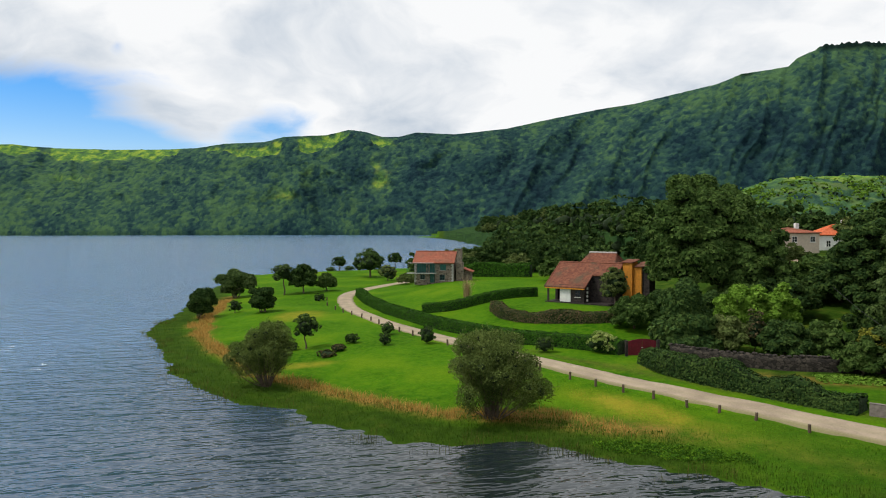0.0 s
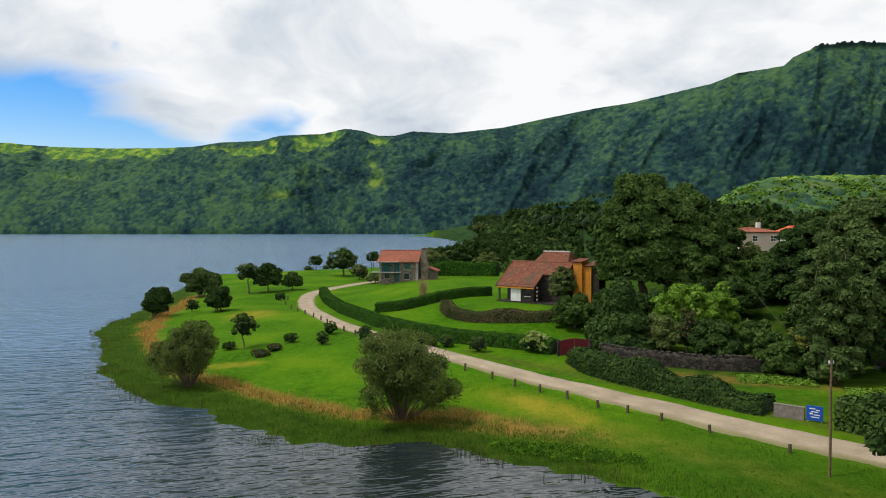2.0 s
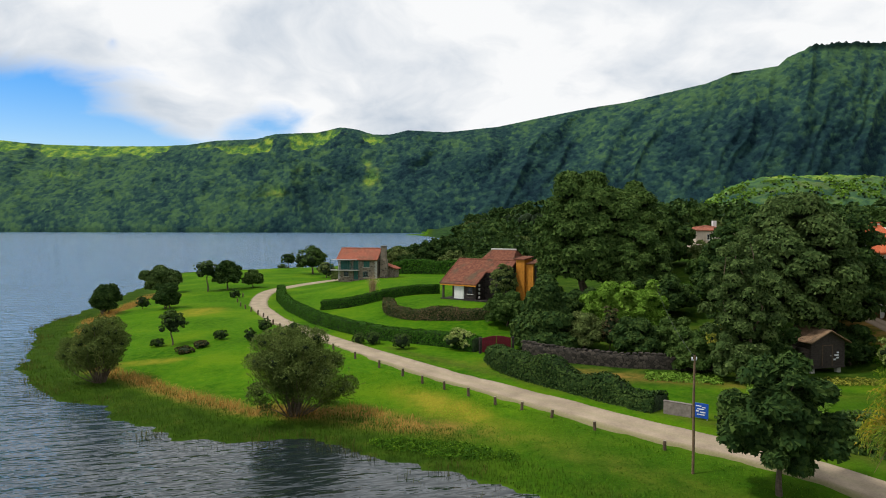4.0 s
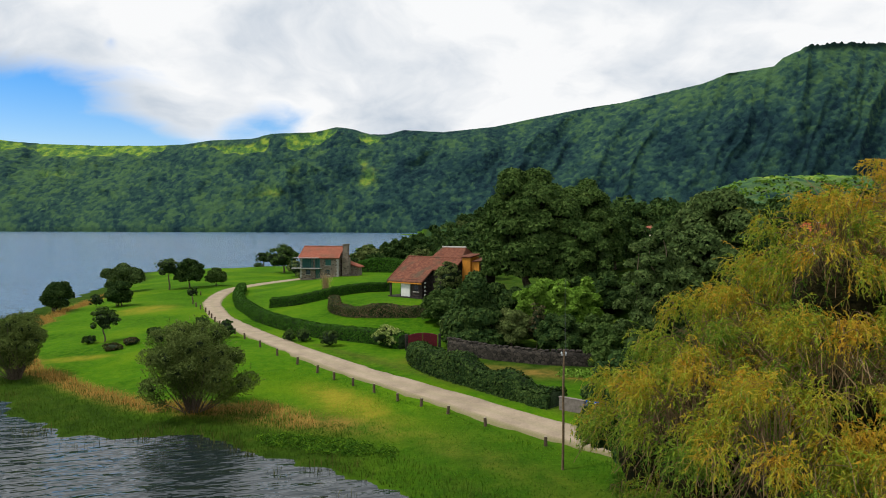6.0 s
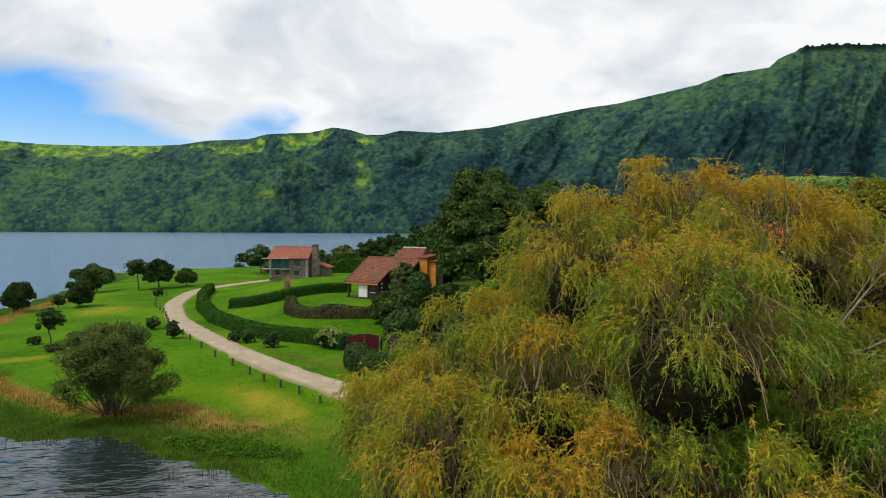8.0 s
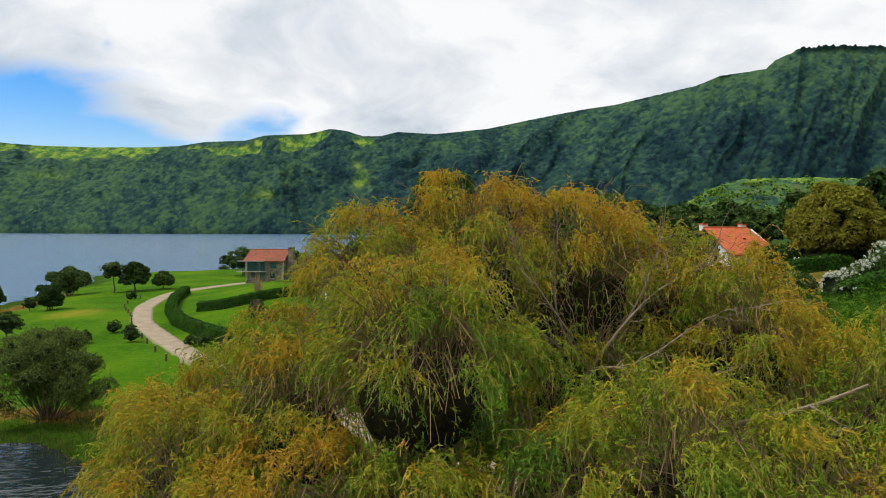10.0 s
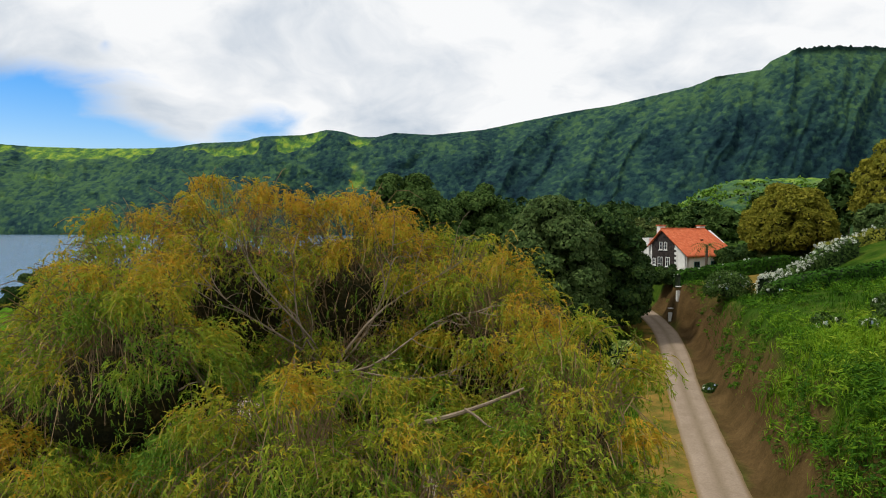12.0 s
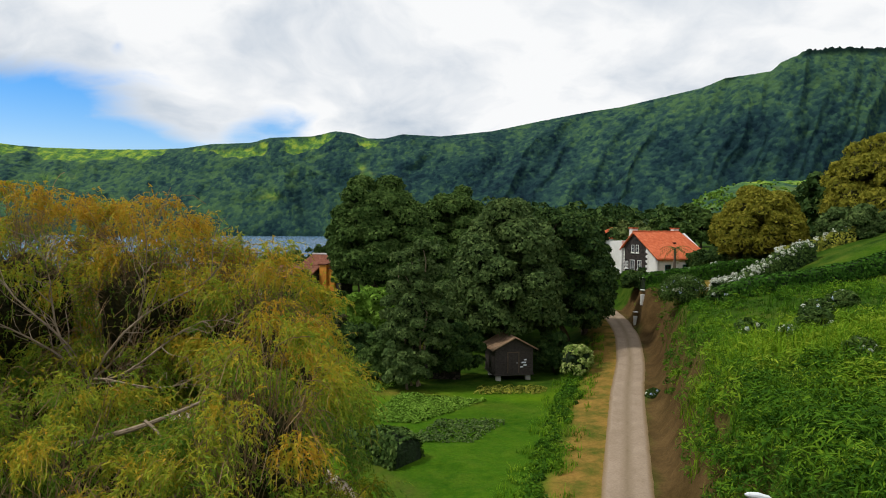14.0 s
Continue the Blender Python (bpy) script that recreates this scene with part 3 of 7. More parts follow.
def strip(name, line, half, lift, material, label, width_noise=0.2, step=1.2, shift=0.0):
    """A road ribbon laid on the terrain, slightly crowned, with soft ragged edges."""
    pts = []
    for (ax, ay), (bx, by) in zip(line, line[1:]):
        n = max(1, int(math.hypot(bx - ax, by - ay) / step))
        pts += [(ax + (bx - ax) * i / n, ay + (by - ay) * i / n) for i in range(n)]
    pts = np.array(pts)
    for _ in range(14):
        pts[1:-1] = pts[1:-1] * 0.5 + (pts[:-2] + pts[2:]) * 0.25
    tan = np.gradient(pts, axis=0)
    tan /= np.linalg.norm(tan, axis=1, keepdims=True)
    nor = np.stack([tan[:, 1], -tan[:, 0]], -1)
    pts = pts - nor * shift
    prof = np.linspace(-1, 1, 9)
    rng = np.random.default_rng(5)
    jl, jr = rng.normal(0, width_noise, len(pts)), rng.normal(0, width_noise, len(pts))
    rows, cross = [], []
    mid = levels(pts[:, 0], pts[:, 1])[0]
    for u in prof:
        w = half * u + np.where(u < 0, jl, jr) * (abs(u) > 0.9)
        q = pts + nor * w[:, None]
        z = levels(q[:, 0], q[:, 1])[0]
        z = np.where(abs(u) > 0.95, np.minimum(z, mid + lift) - 0.05, np.maximum(z, mid) + lift)
        rows.append(np.column_stack([q, z]))
        cross.append(np.full(len(pts), u))
    v = np.stack(rows, 1).reshape(-1, 3)
    n, m = len(pts), len(prof)
    k = np.arange(n * m).reshape(n, m)
    f = np.stack([k[:-1, :-1], k[:-1, 1:], k[1:, 1:], k[1:, :-1]], -1).reshape(-1, 4)
    ob = mesh_object(name, v, f, material, None, True, np.stack(cross, 1).ravel())
    return tagged(ob, label, "road", kind="structure")


def road_material(name, pale, dark, centre, ruts, edge):
    s = Shade(name, 0.95, specular=0.15)
    n1, n2 = s.noise(7, 6, 0.7), s.noise(0.5, 4)
    c = s.mix(s.ramp(n2, (0.35, 0.0), (0.65, 1.0)), dark, pale)
    u = s.math("ABSOLUTE", s.attr("tint"))
    mid_line = s.math("MULTIPLY", s.ramp(u, (0.0, 1.0), (0.3, 0.0)), s.ramp(n2, (0.3, 0.3), (0.7, 1.0)))
    c = s.mix(s.math("MULTIPLY", mid_line, ruts), c, centre)
    c = s.mix(s.math("MULTIPLY", s.ramp(s.math("ADD", u, s.math("MULTIPLY", n2, 0.25)), (0.82, 0.0), (1.08, 1.0)), 0.85), c, edge)
    c = s.mix(0.5, c, s.ramp(n1, (0.3, 0.5), (0.7, 1.0)), "MULTIPLY")
    return s.done(c, n1, 0.5, 0.04)


M_ROAD = road_material("dirt_road", (0.44, 0.35, 0.25), (0.31, 0.245, 0.175), (0.3, 0.27, 0.15), 0.45, (0.2, 0.19, 0.08))
M_LANE = road_material("dirt_lane", (0.37, 0.285, 0.21), (0.29, 0.22, 0.155), (0.17, 0.125, 0.07), 0.85, (0.19, 0.125, 0.05))
strip("road", ROAD, 1.75, 0.1, M_ROAD, "pale dirt road curving along the shore", 0.15)
strip("lane", LANE, 1.5, 0.05, M_LANE, "brown dirt lane with two wheel tracks", 0.02, 0.8)

# ---------------------------------------------------------------- mountains
def crest(az):
    """Height over distance of the crater rim by slope of view (x over y)."""
    knots = [(-1.2, 0.12), (-0.63, 0.1278), (-0.586, 0.1223), (-0.533, 0.1208), (-0.49, 0.1193), (-0.405, 0.1196), (-0.361, 0.1206), (-0.32, 0.1269), (-0.262, 0.1292), (-0.234, 0.1367), (-0.172, 0.1393), (-0.137, 0.1469),
             (-0.114, 0.1437), (-0.09, 0.1364), (-0.065, 0.1365), (-0.04, 0.1427), (0.017, 0.14), (0.092, 0.148), (0.153, 0.1611), (0.228, 0.1761), (0.278, 0.1837), (0.338, 0.1979), (0.398, 0.2121), (0.434, 0.2269), (0.469, 0.232),
             (0.501, 0.2371), (0.514, 0.2494), (0.544, 0.2634), (0.594, 0.2685), (0.664, 0.2689), (0.9, 0.25), (1.3, 0.2)]
    return np.interp(az, [k[0] for k in knots], [k[1] for k in knots])


def canopy(x, y, z, cell, seed):
    """Bumps of tree crowns on a jittered grid of cells, and a tone for each."""
    u, v = x / cell, (y * 0.4 + z) / cell
    best, tone = np.full(x.shape, 9.0), np.zeros(x.shape)
    iu, iv = np.floor(u), np.floor(v)
    for a in (-1, 0, 1):
        for b in (-1, 0, 1):
            cu, cv = iu + a, iv + b
            h1 = np.modf(np.abs(np.sin(cu * 127.1 + cv * 311.7 + seed) * 43758.5453))[0]
            h2 = np.modf(np.abs(np.sin(cu * 269.5 + cv * 183.3 + seed) * 43758.5453))[0]
            d = (u - cu - h1) ** 2 + (v - cv - h2) ** 2
            tone = np.where(d < best, np.modf(h1 * 7 + h2 * 13)[0], tone)
            best = np.minimum(best, d)
    return np.sqrt(np.clip(1 - best, 0, 1)), tone


def vnoise(x, y, seed):
    iu, iv = np.floor(x), np.floor(y)
    fu, fv = x - iu, y - iv
    fu, fv = fu * fu * (3 - 2 * fu), fv * fv * (3 - 2 * fv)
    h = lambda a, b: np.modf(np.abs(np.sin(a * 127.1 + b * 311.7 + seed * 17.3) * 43758.5453))[0]
    return (h(iu, iv) * (1 - fu) + h(iu + 1, iv) * fu) * (1 - fv) + (h(iu, iv + 1) * (1 - fu) + h(iu + 1, iv + 1) * fu) * fv


def fractal(x, y, k, seed, octaves=5):
    """Rolling noise between about -1 and 1."""
    t, a, n = np.zeros_like(x), 1.0, 0.0
    for o in range(octaves):
        t += a * (vnoise(x * k, y * k, seed + o) * 2 - 1)
        n += a
        k, a = k * 2.03, a * 0.5
    return t / n * 1.6


s = Shade("crater_forest", 0.95, specular=0.05)
tree_n, mid_n, speck = s.noise(0.22, 5, 0.75), s.noise(0.02, 5, 0.6), s.noise(0.035, 5, 0.65)
crowns = s.cells(0.085, "F1", (1, 0.7, 1))
crown_tone = s.math("ADD", s.math("MULTIPLY", s.ramp(crowns.outputs["Color"], (0.0, 0.0), (1.0, 1.0)), 0.30), s.math("MULTIPLY", tree_n, 0.30))
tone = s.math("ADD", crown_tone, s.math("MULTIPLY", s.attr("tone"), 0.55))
# woods, their green shifted to blue to paint in distance haze
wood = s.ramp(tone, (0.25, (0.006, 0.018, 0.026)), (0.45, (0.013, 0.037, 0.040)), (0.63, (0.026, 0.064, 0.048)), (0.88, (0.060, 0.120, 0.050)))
# meadow green, which also carries the sunlit patches painted on the wall
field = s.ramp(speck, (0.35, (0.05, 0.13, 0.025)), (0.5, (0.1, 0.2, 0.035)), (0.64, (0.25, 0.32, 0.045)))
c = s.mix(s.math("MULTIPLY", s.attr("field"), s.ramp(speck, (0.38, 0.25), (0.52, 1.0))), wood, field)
c = s.mix(s.attr("dark"), c, (0.006, 0.018, 0.014))
M_FOREST = s.done(c, s.math("SUBTRACT", s.math("MULTIPLY", tree_n, 0.5), crowns.outputs["Distance"]), 0.35, 10.0)


def slope_mesh(name, X, Y, Z, label, category, field, dark, tone):
    m, n = X.shape
    k = np.arange(n * m).reshape(m, n)
    f = np.stack([k[:-1, :-1], k[:-1, 1:], k[1:, 1:], k[1:, :-1]], -1).reshape(-1, 4)
    ob = mesh_object(name, np.stack([X, Y, Z], -1).reshape(-1, 3), f, M_FOREST, None, True)
    for key, val in (("field", field), ("dark", dark), ("tone", tone)):
        a = ob.data.attributes.new(key, "FLOAT", "POINT")
        a.data.foreach_set("value", np.clip(val, 0, 1).ravel().astype(np.float32))
    return tagged(ob, label, category, kind="structure")


az = np.linspace(-0.86, 0.92, 1000)
up = np.concatenate([np.linspace(0, 1, 140), np.linspace(1.02, 1.3, 6)])
AZ, UP = np.meshgrid(az, up)
dist0 = 2150 - 250 * ss(-0.2, 0.1, AZ) - 280 * ss(0.05, 0.7, AZ)          # foot of the wall
dist1 = dist0 + 330 + 90 * np.sin(AZ * 9)                                   # the rim
D = dist0 + (dist1 - dist0) * UP
top = crest(AZ) * dist1 + 15
U1 = np.clip(UP, 0, 1)
Zm = top * U1 ** 0.85 - 220 * np.clip(UP - 1, 0, 1)
X, Y = AZ * D, D.copy()
sx, sy = AZ * 2000, UP * 330
wx = sx + 60 * fractal(sx, sy, 0.006, 21, 3) - sy * 0.9 * ss(-0.2, 0.2, AZ) + sy * 0.3
spur = 1 - np.abs(fractal(wx, sy * 0.2, 0.0085, 5, 3)) * 1.6               # sharp spurs with gullies between
mask = np.sin(np.clip(U1 * 0.97 + 0.03, 0, 1) * np.pi) ** 0.6
shift = (spur - 0.45) * 34 * mask + fractal(sx, sy, 0.016, 8) * 12 * mask
Y2, X2 = Y - shift, X - shift * AZ
b1, tone1 = canopy(X2, Y2, Zm, 12.0, 3.0)
b2, tone2 = canopy(X2, Y2, Zm, 26.0, 9.0)
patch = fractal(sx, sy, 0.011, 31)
# meadows near the rim; their bright colour also paints sun on the left slopes
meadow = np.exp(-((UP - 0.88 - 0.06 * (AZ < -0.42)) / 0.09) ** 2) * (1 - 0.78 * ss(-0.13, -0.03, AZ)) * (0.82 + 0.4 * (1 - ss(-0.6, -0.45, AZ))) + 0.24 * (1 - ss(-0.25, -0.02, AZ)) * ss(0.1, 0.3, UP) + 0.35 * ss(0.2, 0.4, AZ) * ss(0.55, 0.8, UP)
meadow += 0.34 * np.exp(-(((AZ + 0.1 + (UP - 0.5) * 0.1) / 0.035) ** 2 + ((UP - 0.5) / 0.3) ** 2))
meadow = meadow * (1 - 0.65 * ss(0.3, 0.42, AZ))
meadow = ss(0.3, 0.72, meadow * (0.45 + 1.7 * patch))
low = np.clip(1 - np.abs(UP - 1) * 9, 0, 1)
Zm = Zm + (b1 * 7 + b2 * 5) * (1 - 0.75 * meadow) * (0.3 + 0.7 * (1 - low)) - 4
plantation = ss(0.54, 0.553, AZ) * ss(0.955, 0.975, UP)                       # dark conifers on the summit
Zm = Zm + plantation * (3 + 8 * vnoise(sx * 0.14, sy * 0.1, 4))
Zm[0] = -12
# tone of the woods: their own variation, plus sunlight painted in on the left
wood_sun_tone = 0.27 * (1 - ss(-0.35, -0.05, AZ)) + 0.34 * ss(-0.05, 0.3, AZ) * ss(0.55, 0.95, UP) + 0.06 * ss(0.2, 0.45, AZ) * ss(0.3, 0.8, UP) + 0.25 * patch - 0.12 * ss(-0.1, 0.1, AZ) * (1 - ss(0.5, 0.8, UP))
slope_mesh("mountain", X2, Y2, Zm, "steep forested crater wall with meadow and painted sunlit patches", "mountain", meadow, plantation, 0.5 * tone1 + 0.35 * tone2 + wood_sun_tone)

# nearer hill with a bright meadow on its back
az = np.linspace(0.2, 1.2, 420)
up = np.linspace(0, 1.3, 80)
AZ, UP = np.meshgrid(az, up)
D = 640 + 260 * UP
hz = 15 + 0.066 * D * (ss(0.3, 0.5, AZ) + 0.06 * np.sin(AZ * 14)) + 0.02 * D * ss(0.6, 0.9, AZ)
Zm = np.where(UP <= 1, -2 + (hz + 2) * np.sin(np.clip(UP, 0, 1) * np.pi / 2), hz - (UP - 1) * 60)
X, Y = AZ * D, D + 0 * AZ
crestw = ss(0.68, 0.88, UP + 0.16 * fractal(X, Y, 0.02, 6))
b1, tone1 = canopy(X, Y, Zm, 9.0, 5.0)
Zm = Zm + b1 * 8 * (1 - 0.25 * crestw) + 4 * fractal(X, Y, 0.02, 2)
HILL = (X, Y, Zm)
slope_mesh("hill", X, Y, Zm, "low wooded hill with a bright yellow-green crest", "hill", 0.32 + 1.0 * crestw, 0 * UP, 0.25 + 0.8 * tone1)

# ---------------------------------------------------------------- building materials


def tile_material(name, dark, mid, light, moss):
    s = Shade(name, 0.85, specular=0.2)
    n1, n2, n3 = s.noise(2.2, 6, 0.7), s.noise(0.35, 3), s.noise(11, 3)
    c = s.ramp(n1, (0.3, dark), (0.5, mid), (0.72, light))
    c = s.mix(s.math("MULTIPLY", s.ramp(n2, (0.5, 0.0), (0.66, 1.0)), moss), c, (0.09, 0.08, 0.05))
    c = s.mix(0.5, c, s.ramp(n3, (0.3, 0.55), (0.7, 1.0)), "MULTIPLY")
    return s.done(c, n1, 0.5, 0.03)


def stone_material(name, dark, light, mortar, scale, joint):
    s = Shade(name, 0.9, specular=0.2)
    cell = s.cells(scale, "F1", (1, 1, 1.5))
    gapn = s.cells(scale, "DISTANCE_TO_EDGE", (1, 1, 1.5)).outputs["Distance"]
    tone = s.ramp(cell.outputs["Color"], (0.1, dark), (0.9, light))
    c = s.mix(s.ramp(gapn, (joint * 0.6, 1.0), (joint, 0.0)), tone, mortar)
    c = s.mix(0.6, c, s.ramp(s.noise(9, 5), (0.3, 0.45), (0.7, 1.0)), "MULTIPLY")
    return s.done(c, gapn, 0.8, 0.05)


M_TILE_TAN = tile_material("weathered_tan_tiles", (0.14, 0.085, 0.05), (0.26, 0.16, 0.095), (0.40, 0.26, 0.16), 0.4)
M_TILE = tile_material("old_roof_tile", (0.101, 0.039, 0.027), (0.187, 0.066, 0.039), (0.296, 0.133, 0.078), 0.75)
M_TILE_RED = tile_material("red_roof_tile", (0.2, 0.055, 0.035), (0.32, 0.1, 0.06), (0.42, 0.17, 0.1), 0.4)
M_TILE_NEW = tile_material("orange_roof_tile", (0.46, 0.1, 0.04), (0.62, 0.14, 0.055), (0.72, 0.24, 0.11), 0.1)
M_BASALT = stone_material("basalt_wall", (0.02, 0.018, 0.018), (0.07, 0.055, 0.05), (0.05, 0.04, 0.035), 2.2, 0.06)
M_FIELDSTONE = stone_material("field_stone", (0.09, 0.07, 0.055), (0.3, 0.23, 0.18), (0.3, 0.26, 0.21), 2.0, 0.07)
M_DRYWALL = stone_material("dry_stone", (0.02, 0.018, 0.016), (0.09, 0.075, 0.06), (0.012, 0.012, 0.01), 2.6, 0.05)
M_WHITE = plain("white_render", (0.75, 0.74, 0.71), 2.5, 0.06)
M_BEIGE = plain("beige_render", (0.62, 0.5, 0.4), 2.5, 0.08)
M_ORANGE = plain("ochre_paint", (0.55, 0.22, 0.025), 3, 0.18)
M_GATE = plain("dark_red_paint", (0.15, 0.01, 0.022), 3, 0.2, 0.5)
M_REDPAINT = plain("red_window_paint", (0.2, 0.02, 0.02), 3, 0.2, 0.6)
M_WOOD = plain("dark_wood", (0.05, 0.04, 0.035), 6, 0.35)
M_POST = plain("post_wood", (0.11, 0.075, 0.05), 8, 0.3)
M_POSTTOP = plain("post_weathered_top", (0.3, 0.25, 0.19), 8, 0.25)
M_POLE = plain("pole_wood", (0.16, 0.105, 0.06), 6, 0.3)
M_TEAL = plain("teal_paint", (0.02, 0.1, 0.085), 4, 0.25, 0.6)
M_OLDRENDER = plain("old_render", (0.2, 0.17, 0.15), 3, 0.3)
M_CONCRETE = plain("concrete", (0.42, 0.4, 0.37), 3, 0.15)
M_METAL = plain("grey_metal", (0.55, 0.56, 0.57), 5, 0.08, 0.35, 0.6)
M_CABLE = plain("cable", (0.03, 0.03, 0.03), 5, 0.1, 0.6)
M_BLUE = plain("sign_blue", (0.01, 0.08, 0.42), 3, 0.1, 0.5)
M_SIGNWHITE = plain("sign_white", (0.75, 0.77, 0.8), 3, 0.05, 0.5)
s = Shade("window_glass", 0.06, specular=0.6)
M_GLASS = s.done(s.mix(s.noise(1.5, 2), (0.01, 0.013, 0.015), (0.025, 0.03, 0.033)))
M_TAN = tinted("pampas_blade", ((0.0, (0.2, 0.13, 0.06)), (0.5, (0.38, 0.27, 0.14)), (1.0, (0.55, 0.43, 0.26))), 0.2)


def barrel_roof(name, p00, p10, p01, p11, material, parent, thick=0.14, wave=0.26, bulge=0.05):
    """A slope of barrel tiles: eave p00 to p10, upper edge p01 to p11; the channels run down the slope."""
    p00, p10, p01, p11 = (np.array(p, float) for p in (p00, p10, p01, p11))
    nu = max(4, int(np.linalg.norm(p10 - p00) / wave) * 4)
    nv = max(2, int(np.linalg.norm(p01 - p00) / 0.4))
    u, v = np.linspace(0, 1, nu + 1), np.linspace(0, 1, nv + 1)
    U, V = np.meshgrid(u, v)
    P = (1 - V)[..., None] * ((1 - U)[..., None] * p00 + U[..., None] * p10) + V[..., None] * ((1 - U)[..., None] * p01 + U[..., None] * p11)
    nrm = np.cross(p10 - p00, p01 - p00)
    nrm /= np.linalg.norm(nrm)
    rng = np.random.default_rng(int(abs(p00[0]) * 100) + 7)
    h = bulge * np.abs(np.sin(U * nu / 4 * np.pi)) + 0.018 * (np.arange(nv + 1) % 2)[:, None] + rng.normal(0, 0.008, U.shape)
    sag = -0.07 * np.sin(U * np.pi) * np.sin(V * np.pi)
    top = P + nrm * (h + sag)[..., None]
    low = P - nrm * thick
    n = (nu + 1) * (nv + 1)
    k = np.arange(n).reshape(nv + 1, nu + 1)
    f1 = np.stack([k[:-1, :-1], k[:-1, 1:], k[1:, 1:], k[1:, :-1]], -1).reshape(-1, 4)
    edge = np.concatenate([k[0, :], k[1:, -1], k[-1, -2::-1], k[-2:0:-1, 0]])
    nxt = np.roll(edge, -1)
    skirt = np.stack([nxt, edge, edge + n, nxt + n], -1)
    return mesh_object(name, np.concatenate([top.reshape(-1, 3), low.reshape(-1, 3)]), np.concatenate([f1, f1[:, ::-1] + n, skirt]), material, parent)


def walls(name, outline, z0, z1, thick, material, parent, label=""):
    """A run of wall of this thickness inside a closed outline, from z0 to z1."""
    pts = [Vector((*p, 0)) for p in outline]
    n = len(pts)
    cen = sum(pts, Vector()) / n
    inner = [p + (cen - p).normalized() * thick * 1.4 for p in pts]
    bm = bmesh.new()
    rings = [[bm.verts.new((p.x, p.y, z)) for p in ring] for ring, z in ((pts, z0), (pts, z1), (inner, z1), (inner, z0))]
    for a, b in zip(rings, rings[1:] + rings[:1]):
        for i in range(n):
            bm.faces.new((a[i], a[(i + 1) % n], b[(i + 1) % n], b[i]))
    bmesh.ops.recalc_face_normals(bm, faces=bm.faces)
    return part(name, bm, material, parent, label)


def gable(name, w, z0, apex_x, apex_z, left_z, right_z, y, thick, material, parent, lo=0.0):
    bm = bmesh.new()
    prism(bm, [(lo, z0), (w, z0), (w, right_z), (apex_x, apex_z), (lo, left_z)], y, y + thick)
    return part(name, bm, material, parent)


def window(parent, m, w, h, frame_mat, sill_mat=None, bars=1, shutter=None, name="window"):
    """A window standing in its wall: m places its lower left corner, x along the wall, y into it."""
    ob = new(name)
    ob.parent = parent
    ob.matrix_basis = m
    t = 0.07
    bm = bmesh.new()
    for a in ((0, w, 0, t), (0, w, h - t, h), (0, t, t, h - t), (w - t, w, t, h - t)):
        box(bm, a[0], a[1], -0.04, 0.08, a[2], a[3])
    for b in range(bars):
        x = w * (b + 1) / (bars + 1)
        box(bm, x - 0.025, x + 0.025, -0.025, 0.05, t, h - t)
    box(bm, t, w - t, -0.025, 0.05, h * 0.5 - 0.025, h * 0.5 + 0.025)
    part("window_frame", bm, frame_mat, ob)
    boxed("pane", t, w - t, 0.01, 0.03, t, h - t, M_GLASS, ob)
    if sill_mat:
        boxed("window_sill", -0.1, w + 0.1, -0.12, 0.1, -0.1, 0, sill_mat, ob)
    if shutter:
        for k, (x0, x1) in enumerate(((-w * 0.52, -0.02), (w + 0.02, w * 1.52))):
            boxed("shutter", x0, x1, -0.07, -0.02, 0, h, shutter, ob)
    return ob


def door(parent, m, w, h, leaf_mat, frame_mat, planks=4):
    ob = new("door")
    ob.parent = parent
    ob.matrix_basis = m
    bm = bmesh.new()
    for a in ((-0.08, 0, 0, h + 0.08), (w, w + 0.08, 0, h + 0.08), (0, w, h, h + 0.08)):
        box(bm, a[0], a[1], -0.05, 0.08, a[2], a[3])
    part("door_frame", bm, frame_mat, ob)
    for i in range(planks):
        boxed("plank", w * i / planks + 0.008, w * (i + 1) / planks - 0.008, -0.02, 0.04, 0.01, h - 0.01, leaf_mat, ob)
    boxed("handle", w - 0.18, w - 0.1, -0.06, -0.02, h * 0.48, h * 0.52, M_METAL, ob)
    return ob


def quoins(parent, x, y, z0, z1, mat, sx=1, wide=0.45):
    z, k = z0, 0
    while z < z1 - 0.2:
        hgt = 0.34
        w = wide if k % 2 else wide * 0.62
        boxed("quoin", min(x, x + sx * w) - 0.03, max(x, x + sx * w) + 0.03, y - 0.035, y + 0.25, z, z + hgt - 0.03, mat, parent, bevel=0.02)
        z, k = z + hgt, k + 1


